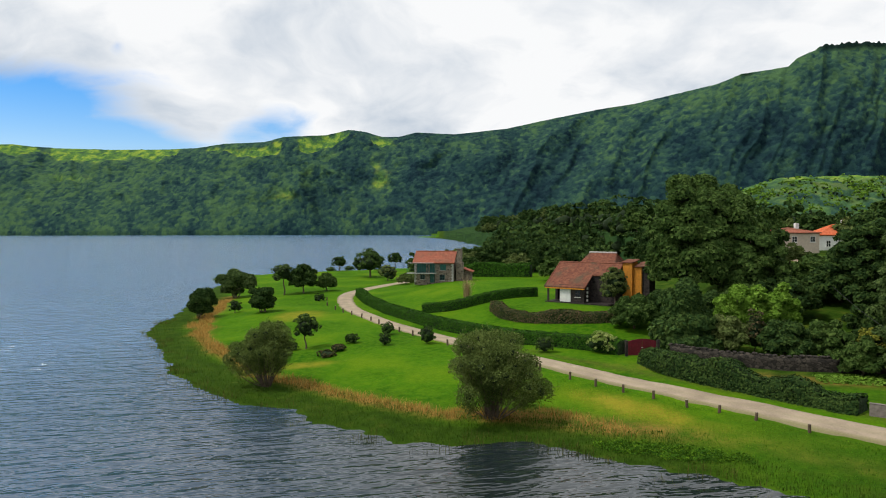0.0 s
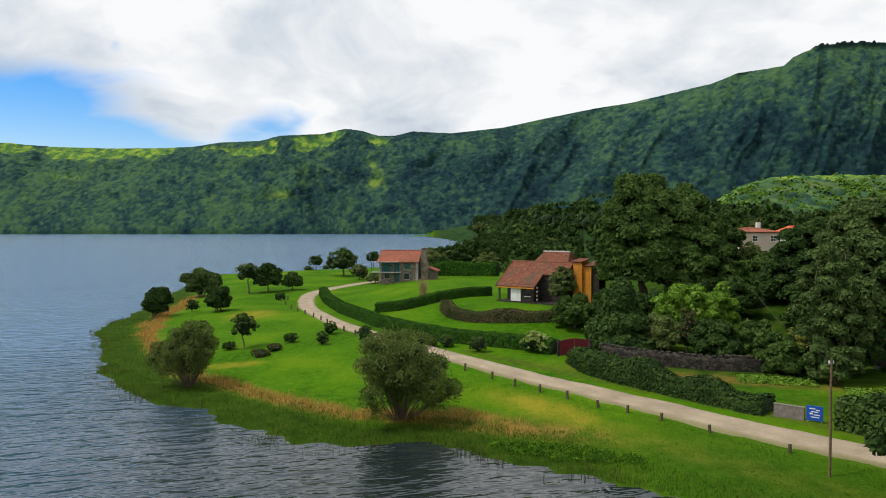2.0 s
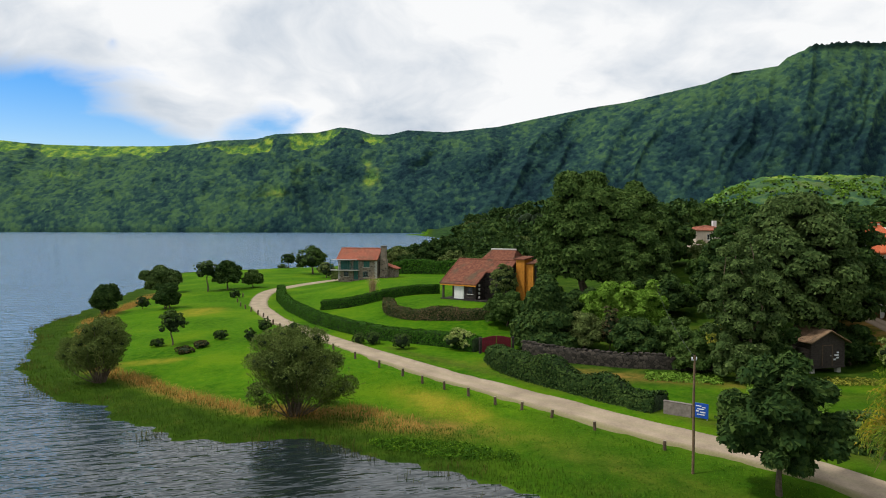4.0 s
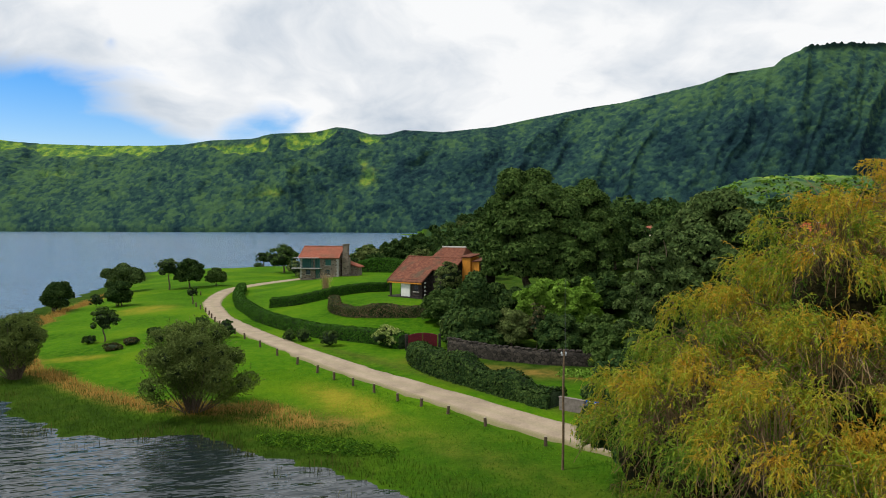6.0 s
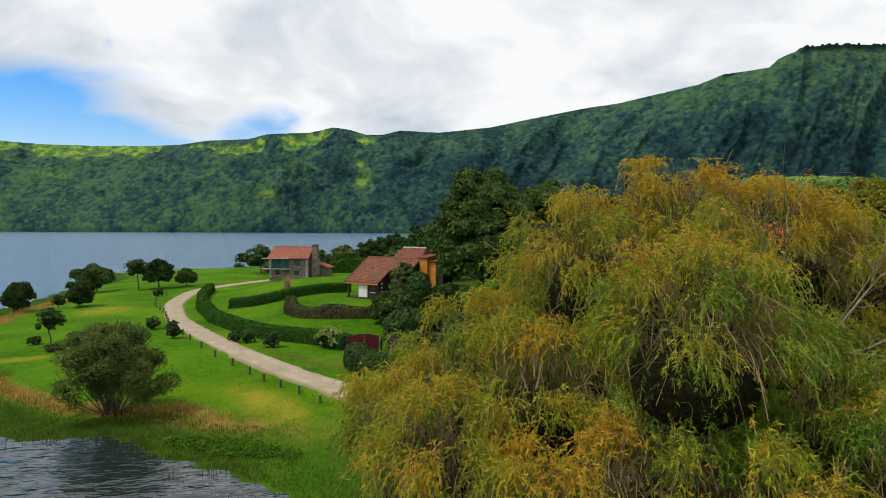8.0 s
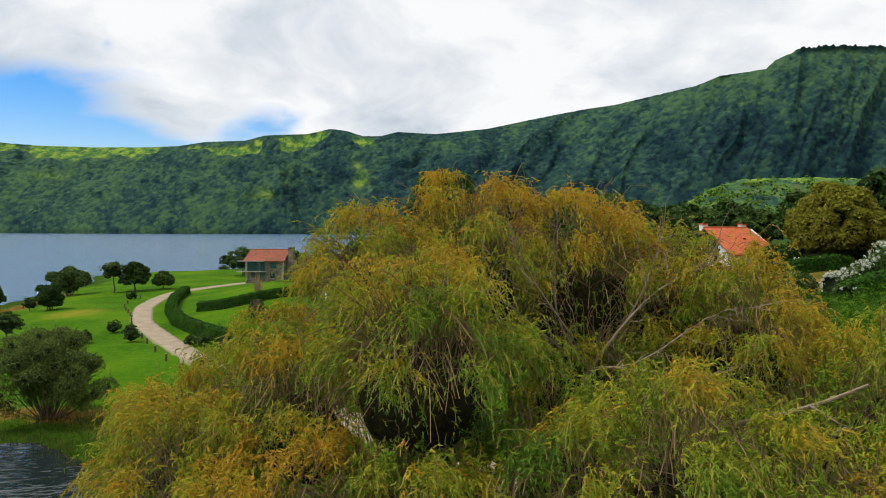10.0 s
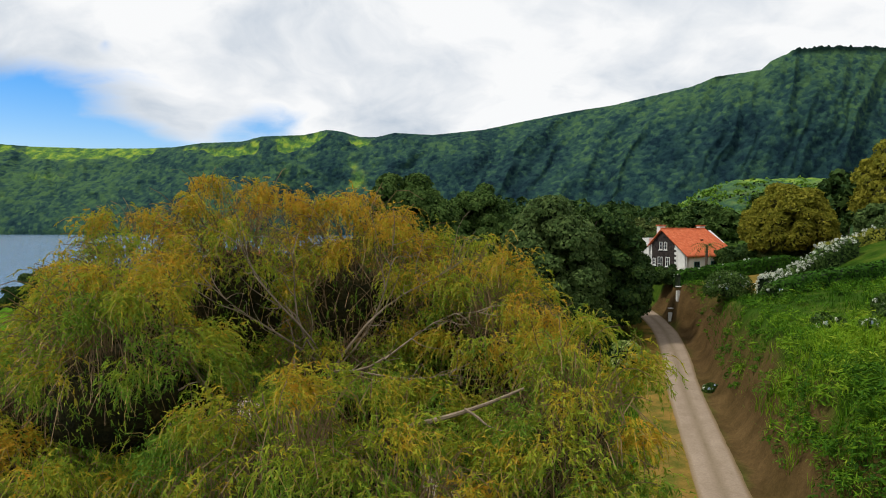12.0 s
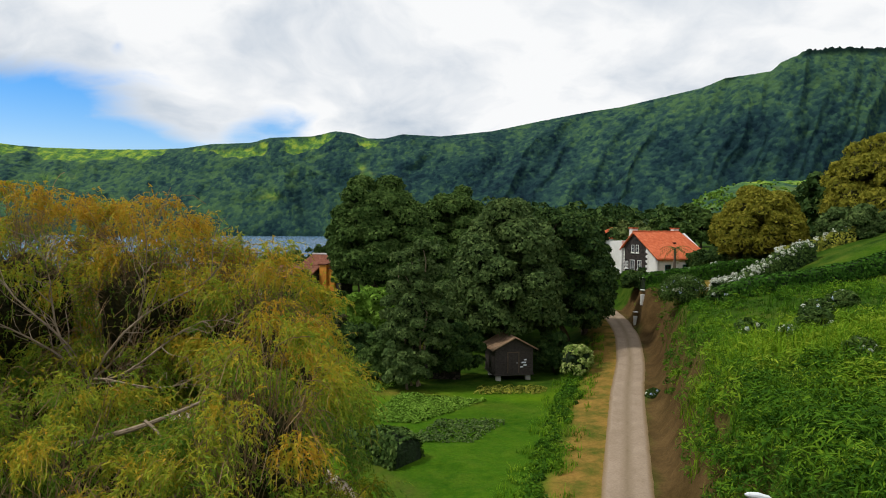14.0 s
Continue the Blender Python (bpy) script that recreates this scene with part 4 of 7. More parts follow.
# ---------------------------------------------------------------- stone cottage with the catslide roof
def stone_cottage():
    g = 4.35
    ob = empty("stone_cottage", pose(16.6, 107.2, g, 0, 0, -37), "low dark basalt cottage with a mossy red tile roof", "house")
    e = 2.5                                             # eave over the floor
    slope = 3.6 / 5.4
    ridge = e + 3.6
    z_at = lambda v: e + slope * v
    low = z_at(2.7)
    boxed("plinth", -0.2, 10.3, 0.2, 9.0, -0.6, 0.25, M_BASALT, ob)
    # front: porch to the left, the wall set back under the eave
    boxed("wall", 2.1, 6.3, 0.5, 0.9, 0.25, z_at(0.6), M_BASALT, ob)
    boxed("wall", 2.1, 2.5, 0.9, 5.4, 0.25, z_at(0.9), M_BASALT, ob)
    boxed("wall", 6.3, 9.9, 2.9, 3.3, 0.25, z_at(2.8), M_BASALT, ob)
    bm = bmesh.new()
    prism(bm, [(0.5, 0.25), (5.4, 0.25), (5.4, ridge - 0.2), (0.5, z_at(0.3))], 0, 0.4)
    p = part("wall", bm, M_BASALT, ob)
    p.matrix_basis = pose(6.3, 0, 0, 0, 0, 90)
    bm = bmesh.new()
    prism(bm, [(2.9, 0.25), (8.8, 0.25), (8.8, ridge - 2.4), (5.4, ridge - 0.2), (2.9, z_at(2.7))], 0, 0.4)
    p = part("wall", bm, M_BASALT, ob)
    p.matrix_basis = pose(10.1, 0, 0, 0, 0, 90)
    boxed("wall", 0.2, 10, 8.5, 8.9, 0.25, ridge - 2.3, M_BASALT, ob)
    bm = bmesh.new()
    prism(bm, [(2.8, 0.25), (8.8, 0.25), (8.8, ridge - 2.4), (5.4, ridge - 0.2), (2.8, z_at(2.6))], 0, 0.4)
    p = part("wall", bm, M_BASALT, ob)
    p.matrix_basis = pose(0.6, 0, 0, 0, 0, 90)
    for x in (0.25, 1.15):
        boxed("porch_post", x - 0.12, x + 0.12, 0.25, 0.49, -0.1, e + 0.05, M_WOOD, ob) if x < 1 else None
    boxed("fascia", -0.1, 6.5, 0.02, 0.1, e - 0.24, e - 0.06, M_ORANGE, ob, "ochre painted eave board")
    big = new("shutter_door")
    big.parent = ob
    boxed("frame", 2.25, 4.05, 0.42, 0.5, 0.28, 2.42, M_WHITE, big)
    for i in range(5):
        boxed("plank", 2.3 + i * 0.34, 2.3 + (i + 1) * 0.34 - 0.012, 0.37, 0.43, 0.3, 2.38, M_WHITE, big)
    window(ob, pose(4.75, 0.46, 1.1), 0.9, 1.0, M_WOOD, M_CONCRETE)
    w = window(ob, pose(6.73, 3.4, 1.1, 0, 0, 90), 0.9, 1.1, M_REDPAINT, None, 1, None)
    for z in (0.5, 1.1, 1.7, 2.3):
        boxed("quoin", 6.55, 6.74, 0.45 + 0.1 * (int(z * 10) % 3), 0.9, z, z + 0.3, M_CONCRETE, ob, bevel=0.02)
    barrel_roof("roof", (-0.25, 0, e), (6.55, 0, e), (-0.25, 5.4, ridge), (6.55, 5.4, ridge), M_TILE, ob)
    barrel_roof("roof", (6.55, 2.7, low), (10.4, 2.7, low), (6.55, 5.4, ridge), (10.4, 5.4, ridge), M_TILE, ob)
    barrel_roof("roof", (10.4, 9.2, ridge - 2.6), (-0.25, 9.2, ridge - 2.6), (10.4, 5.4, ridge), (-0.25, 5.4, ridge), M_TILE, ob)
    bm = bmesh.new()
    tube(bm, [(-0.3 + i * 0.43, 5.4, ridge + 0.04 - 0.05 * math.sin(i / 25 * math.pi)) for i in range(26)], [0.13 + 0.02 * (i % 2) for i in range(26)], 8)
    part("ridge_tiles", bm, M_TILE, ob)
    for x, n in ((-0.25, 14), (6.55, 7)):
        bm = bmesh.new()
        tube(bm, [(x, 5.4 * i / n * (1 if x < 0 else 0.5), z_at(5.4 * i / n * (1 if x < 0 else 0.5)) + 0.06) for i in range(n + 1)], [0.1 + 0.015 * (i % 2) for i in range(n + 1)], 6)
        part("verge_tiles", bm, M_TILE, ob)
    # rear wing, taller
    boxed("rear_wall", 1.6, 7.4, 9.0, 13.5, 0, 6.0, M_BASALT, ob)
    gz = 7.5
    barrel_roof("rear_roof", (1.3, 8.6, 5.6), (7.7, 8.6, 5.6), (2.2, 11.2, gz), (6.8, 11.2, gz), M_TILE, ob)
    barrel_roof("rear_roof", (7.7, 13.9, 5.6), (1.3, 13.9, 5.6), (6.8, 11.2, gz), (2.2, 11.2, gz), M_TILE, ob)
    barrel_roof("rear_roof", (7.7, 8.6, 5.6), (7.7, 13.9, 5.6), (6.8, 11.2, gz), (6.8, 11.25, gz), M_TILE, ob)
    barrel_roof("rear_roof", (1.3, 13.9, 5.6), (1.3, 8.6, 5.6), (2.2, 11.25, gz), (2.2, 11.2, gz), M_TILE, ob)
    bm = bmesh.new()
    tube(bm, [(2.1 + 0.4 * i, 11.2, gz + 0.05) for i in range(13)], [0.14 + 0.02 * (i % 2) for i in range(13)], 7)
    part("ridge_tiles", bm, M_CONCRETE, ob)
    # ochre tower at the end
    boxed("ochre_wall", 10.5, 12.0, 4.9, 7.2, 0, 6.35, M_ORANGE, ob, "tall ochre painted annexe", 0.03)
    boxed("ochre_wall", 12.0, 13.3, 5.3, 8.0, 0, 5.7, M_ORANGE, ob, "", 0.03)
    barrel_roof("annexe_roof", (10.3, 4.7, 6.38), (12.2, 4.7, 6.38), (10.3, 7.4, 6.75), (12.2, 7.4, 6.75), M_TILE, ob)
    barrel_roof("annexe_roof", (12.1, 5.1, 5.72), (14.6, 5.1, 5.9), (12.1, 8.3, 6.3), (14.6, 8.3, 6.6), M_TILE, ob)
    boxed("side_wall", 13.3, 14.4, 5.6, 8.0, 0, 5.6, M_BASALT, ob)
    return ob


def two_storey_house():
    ob = empty("stone_house", pose(-5.7, 150.6, 4.15, 0, 0, -9), "two-storey field stone house with teal shutters and red roof", "house")
    W, D, E, R = 8.6, 7.4, 4.5, 6.7
    walls("wall", [(0, 0), (W, 0), (W, D), (0, D)], -0.5, E, 0.45, M_FIELDSTONE, ob)
    bm = bmesh.new()
    prism(bm, [(0, E), (D, E), (D / 2, R - 0.15)], 0, 0.4)
    part("gable_wall", bm, M_FIELDSTONE, ob).matrix_basis = pose(W, 0, 0, 0, 0, 90)
    bm = bmesh.new()
    prism(bm, [(0, E), (D, E), (D / 2, R - 0.15)], 0, 0.4)
    part("gable_wall", bm, M_FIELDSTONE, ob).matrix_basis = pose(0.4, 0, 0, 0, 0, 90)
    barrel_roof("roof", (-0.4, -0.5, E - 0.2), (W + 0.3, -0.5, E - 0.2), (-0.4, D / 2, R), (W + 0.3, D / 2, R), M_TILE_RED, ob)
    barrel_roof("roof", (W + 0.3, D + 0.5, E - 0.2), (-0.4, D + 0.5, E - 0.2), (W + 0.3, D / 2, R), (-0.4, D / 2, R), M_TILE_RED, ob)
    bm = bmesh.new()
    tube(bm, [(-0.4 + i * 0.42, D / 2, R + 0.04) for i in range(22)], [0.12 + 0.02 * (i % 2) for i in range(22)], 7)
    part("ridge_tiles", bm, M_TILE_RED, ob)
    # balcony and upper doors
    boxed("balcony_slab", -1.5, 4.9, -1.3, -0.02, 2.0, 2.16, M_CONCRETE, ob, "pale concrete balcony slab")
    for x in (-1.4, 1.0, 3.2, 4.8):
        boxed("balcony_post", x - 0.05, x + 0.05, -1.25, -1.15, 2.16, 4.3, M_TEAL, ob)
    boxed("balcony_rail", -1.45, 4.85, -1.24, -1.18, 3.0, 3.07, M_TEAL, ob)
    for i in range(16):
        boxed("baluster", -1.4 + i * 0.41, -1.37 + i * 0.41, -1.23, -1.2, 2.16, 3.0, M_TEAL, ob)
    boxed("balcony_roof", -1.2, 4.4, -1.4, -0.4, 4.28, 4.38, M_CONCRETE, ob)
    for x0, x1 in ((0.6, 2.6), (3.4, 4.5)):
        n = max(2, int((x1 - x0) / 0.5))
        for i in range(n):
            boxed("shutter_door", x0 + (x1 - x0) * i / n + 0.02, x0 + (x1 - x0) * (i + 1) / n - 0.02, -0.1, -0.02, 2.18, 4.15, M_TEAL, ob)
    window(ob, pose(5.7, -0.02, 2.7), 1.3, 1.3, M_TEAL, M_CONCRETE, 1)
    for k in range(2):
        boxed("shutter", 5.75 + k * 0.62, 6.32 + k * 0.62, -0.1, -0.06, 2.75, 3.95, M_TEAL, ob)
    window(ob, pose(1.3, -0.02, 0.7), 1.0, 1.0, M_TEAL, M_CONCRETE, 1)
    door(ob, pose(3.5, -0.02, 0.0), 0.95, 1.95, M_TEAL, M_WOOD)
    window(ob, pose(5.6, -0.02, 0.6), 1.1, 1.15, M_TEAL, M_CONCRETE, 1)
    quoins(ob, W, -0.02, 0, E - 0.3, M_CONCRETE, -1)
    quoins(ob, 0, -0.02, 0, E - 0.3, M_CONCRETE, 1)
    bm = bmesh.new()
    box(bm, W + 0.4, W + 1.9, 1.2, 2.8, -0.5, 4.4, 0.06)
    box(bm, W + 0.55, W + 1.65, 1.35, 2.65, 4.4, 7.2, 0.06)
    box(bm, W + 0.45, W + 1.75, 1.25, 2.75, 7.2, 7.35, 0.02)
    part("chimney", bm, M_FIELDSTONE, ob, "broad field stone chimney stack")
    boxed("lean_to", W + 0.4, W + 3.4, 3.2, 6.6, -0.5, 2.4, M_FIELDSTONE, ob)
    barrel_roof("lean_to_roof", (W + 3.9, 2.8, 2.2), (W + 3.9, 7.0, 2.2), (W + 0.4, 2.8, 3.5), (W + 0.4, 7.0, 3.5), M_TILE_RED, ob)
    return ob


def hillside_house():
    ob = empty("hillside_house", pose(75.0, 93, 9.85, 0, 0, 25), "white and dark basalt house with a bright orange roof", "house")
    W, D, E, R, K, B = 9.2, 7.0, 2.5, 5.9, 4.6, 3.7
    boxed("wall", 0, W, 0, 0.4, -0.8, E, M_WHITE, ob)
    boxed("wall", 0, W, D - 0.4, D, -0.8, B, M_WHITE, ob)
    bm = bmesh.new()
    prism(bm, [(2.2, -0.8), (D, -0.8), (D, B), (K, R - 0.15), (2.2, E + (R - E) * 2.2 / K - 0.1)], 0, 0.4)
    part("gable_wall", bm, M_BASALT, ob, "dark basalt gable wall").matrix_basis = pose(0.4, 0, 0, 0, 0, 90)
    bm = bmesh.new()
    prism(bm, [(0, -0.8), (2.2, -0.8), (2.2, E + (R - E) * 2.2 / K - 0.1), (0, E - 0.05)], 0, 0.4)
    part("gable_wall", bm, M_WHITE, ob).matrix_basis = pose(0.4, 0, 0, 0, 0, 90)
    bm = bmesh.new()
    prism(bm, [(0, -0.8), (D, -0.8), (D, B), (K, R - 0.15), (0, E)], 0, 0.4)
    part("gable_wall", bm, M_WHITE, ob).matrix_basis = pose(W, 0, 0, 0, 0, 90)
    for k in range(10):
        boxed("quoin", -0.05, 0.3, 1.95 - 0.25 * (k % 2), 2.25, 0.1 + k * 0.33, 0.1 + k * 0.33 + 0.28, M_WHITE if k % 2 else M_BASALT, ob)
    barrel_roof("roof", (-0.3, -0.45, E - 0.3), (W + 0.4, -0.45, E - 0.3), (-0.3, K, R), (W + 0.4 - 1.4, K, R), M_TILE_NEW, ob)
    barrel_roof("roof", (W + 0.4, D + 0.4, B - 0.3), (-0.3, D + 0.4, B - 0.3), (W - 1.0, K, R), (-0.3, K, R), M_TILE_NEW, ob)
    barrel_roof("roof", (W + 0.4, -0.45, E - 0.3), (W + 0.4, D + 0.4, B - 0.3), (W - 1.0, K, R), (W - 1.0, K + 0.05, R), M_TILE_NEW, ob)
    bm = bmesh.new()
    tube(bm, [(-0.3 + i * 0.42, K, R + 0.04) for i in range(21)], [0.12 + 0.02 * (i % 2) for i in range(21)], 7)
    part("ridge_tiles", bm, M_TILE_NEW, ob)
    at = lambda y, z: pose(-0.02, y, z, 0, 0, -90)
    for y in (5.1, 4.2):
        window(ob, at(y, 3.0), 0.55, 1.1, M_WHITE, M_WHITE, 0)
    for y, w, h, z in ((5.4, 0.9, 2.0, 0.0), (3.9, 0.8, 1.3, 0.7), (6.4, 0.6, 1.0, 0.8)):
        window(ob, at(y, z), w, h, M_WHITE, M_WHITE, 1)
    window(ob, pose(1.3, -0.03, 0.3), 1.0, 1.2, M_TEAL, M_WHITE, 1)
    window(ob, pose(4.4, -0.03, 0.3), 1.0, 1.2, M_TEAL, M_WHITE, 1)
    window(ob, pose(7.2, -0.03, 0.3), 1.0, 1.2, M_TEAL, M_WHITE, 1)
    for x, y in ((0.1, K + 0.5), (W - 1.6, K + 0.4)):
        c = new("chimney")
        c.parent = ob
        boxed("stack", x, x + 0.9, y, y + 0.7, R - 0.9, R + 0.45, M_WHITE, c)
        boxed("cap", x - 0.1, x + 1.0, y - 0.1, y + 0.8, R + 0.45, R + 0.6, M_TILE_NEW, c)
    boxed("skylight", 5.0, 5.5, 2.4, 2.9, 4.28, 4.45, M_GLASS, ob)
    boxed("rear_wing", -0.2, 3.5, D, D + 4, -0.8, 4.6, M_WHITE, ob)
    return ob


def plain_house(name, x, y, z, turn, w, d, wall_h, rise, wall, roof, label, windows):
    ob = empty(name, pose(x, y, z, 0, 0, turn), label, "house")
    walls("wall", [(0, 0), (w, 0), (w, d), (0, d)], -1.5, wall_h, 0.35, wall, ob)
    i = min(w, d) / 2
    barrel_roof("roof", (-0.3, -0.3, wall_h), (w + 0.3, -0.3, wall_h), (i, d / 2, wall_h + rise), (w - i + 0.1, d / 2, wall_h + rise), roof, ob)
    barrel_roof("roof", (w + 0.3, d + 0.3, wall_h), (-0.3, d + 0.3, wall_h), (w - i + 0.1, d / 2, wall_h + rise), (i, d / 2, wall_h + rise), roof, ob)
    barrel_roof("roof", (w + 0.3, -0.3, wall_h), (w + 0.3, d + 0.3, wall_h), (w - i + 0.1, d / 2, wall_h + rise), (w - i + 0.1, d / 2 + 0.05, wall_h + rise), roof, ob)
    barrel_roof("roof", (-0.3, d + 0.3, wall_h), (-0.3, -0.3, wall_h), (i, d / 2 + 0.05, wall_h + rise), (i, d / 2, wall_h + rise), roof, ob)
    for wx, wz, ww, wh in windows:
        window(ob, pose(wx, -0.02, wz), ww, wh, M_WHITE, M_WHITE, 1)
    boxed("chimney", w * 0.72, w * 0.72 + 0.7, d / 2, d / 2 + 0.6, wall_h, wall_h + rise + 0.9, M_WHITE, ob)
    return ob


def granary():
    g = terrain(52.5, 66)
    ob = empty("granary", pose(51.4, 65.6, g - 0.1, 0, 0, 12), "dark wooden granary shed raised on stone feet", "shed")
    W, D, H, R = 3.7, 3.4, 3.3, 4.25
    for x in (0.2, W - 0.6):
        for y in (0.2, D - 0.6):
            boxed("stone_foot", x, x + 0.45, y, y + 0.45, -0.3, 0.62, M_CONCRETE, ob, "pale stone foot", 0.04)
    boxed("floor_beam", -0.05, W + 0.05, -0.05, D + 0.05, 0.62, 0.8, M_WOOD, ob)
    boxed("core", 0.06, W - 0.06, 0.06, D - 0.06, 0.8, H, M_WOOD, ob)
    n = 14
    for i in range(n):
        z = 0.8 + (H - 0.8) * i / n
        boxed("plank", 0, W, -0.02, 0.05, z + 0.012, z + (H - 0.8) / n - 0.012, M_WOOD, ob)
        boxed("plank", -0.02, 0.05, 0.06, D, z + 0.012, z + (H - 0.8) / n - 0.012, M_WOOD, ob)
        boxed("plank", W - 0.05, W + 0.02, 0.06, D, z + 0.012, z + (H - 0.8) / n - 0.012, M_WOOD, ob)
    bm = bmesh.new()
    prism(bm, [(0, H), (W, H), (W / 2, R - 0.1)], 0.0, 0.1)
    part("gable_board", bm, M_WOOD, ob)
    door(ob, pose(1.25, -0.04, 0.85), 1.0, 1.9, M_WOOD, M_POST)
    for i, (x, z, w) in enumerate(((2.55, 1.75, 0.45), (2.75, 1.5, 0.3), (2.45, 1.35, 0.25), (2.8, 2.0, 0.25))):
        boxed("pale_patch", x, x + w, -0.05, -0.025, z, z + 0.14, M_SIGNWHITE, ob)
    for a, b in (((-0.4, H - 0.25), (W / 2, R)), ((W + 0.4, H - 0.25), (W / 2, R))):
        lo, hi = a, b
        if lo[0] < 0:
            barrel_roof("roof", (lo[0], D + 0.4, lo[1]), (lo[0], -0.45, lo[1]), (hi[0], D + 0.4, hi[1]), (hi[0], -0.45, hi[1]), M_TILE_TAN, ob, 0.08)
        else:
            barrel_roof("roof", (lo[0], -0.45, lo[1]), (lo[0], D + 0.4, lo[1]), (hi[0], -0.45, hi[1]), (hi[0], D + 0.4, hi[1]), M_TILE_TAN, ob, 0.08)
    return ob


stone_cottage()
two_storey_house()
hillside_house()
plain_house("beige_villa", 65.4, 132, 11.0, 8, 8, 8, 4.0, 1.0, M_BEIGE, M_TILE_RED, "beige rendered villa with an orange tile roof", [(6.0, 2.2, 1.1, 1.1), (2.2, 2.2, 1.1, 1.1)])
plain_house("white_house", 76.6, 139, 10.6, -8, 8, 8, 3.9, 2.2, M_WHITE, M_TILE_NEW, "white house with a bright red hipped roof", [(1.2, 1.5, 0.9, 1.3), (4.5, 1.5, 0.9, 1.3)])
plain_house("far_cottage", 11.5, 215, 4.6, 4, 9, 6, 2.4, 2.0, M_BEIGE, M_TILE, "small far cottage with an old tile roof", [(2, 0.6, 0.9, 1.2), (6, 0.6, 0.9, 1.2)])
granary()


# ---------------------------------------------------------------- gate, walls, posts, pole, sign, lamp
def red_gate():
    g = terrain(22.5, 76.5)
    ob = empty("garden_gate", pose(21.0, 76.2, g, 0, 0, 6), "dark red sheet metal gate with an arched top", "gate")
    for k in range(2):
        bm = bmesh.new()
        x0, x1 = 0.08 + k * 1.62, 1.66 + k * 1.62
        top = [(x0 + (x1 - x0) * i / 8, 1.62 + 0.28 * math.sin(math.pi * ((x0 + (x1 - x0) * i / 8) / 3.36))) for i in range(9)]
        prism(bm, [(x0, 0.08), (x1, 0.08)] + top[::-1], -0.03, 0.03)
        leaf = part("leaf", bm, M_GATE, ob)
        for i in range(1, 6):
            boxed("rib", x0 + i * 0.26, x0 + i * 0.26 + 0.03, -0.05, -0.03, 0.12, 1.6, M_GATE, leaf)
    boxed("latch", 1.6, 1.74, -0.08, -0.03, 0.9, 0.98, M_METAL, ob)
    for x in (-0.25, 3.38):
        boxed("gate_post", x, x + 0.28, -0.16, 0.16, -0.3, 1.75, M_BASALT, ob, bevel=0.03)
    return ob


red_gate()


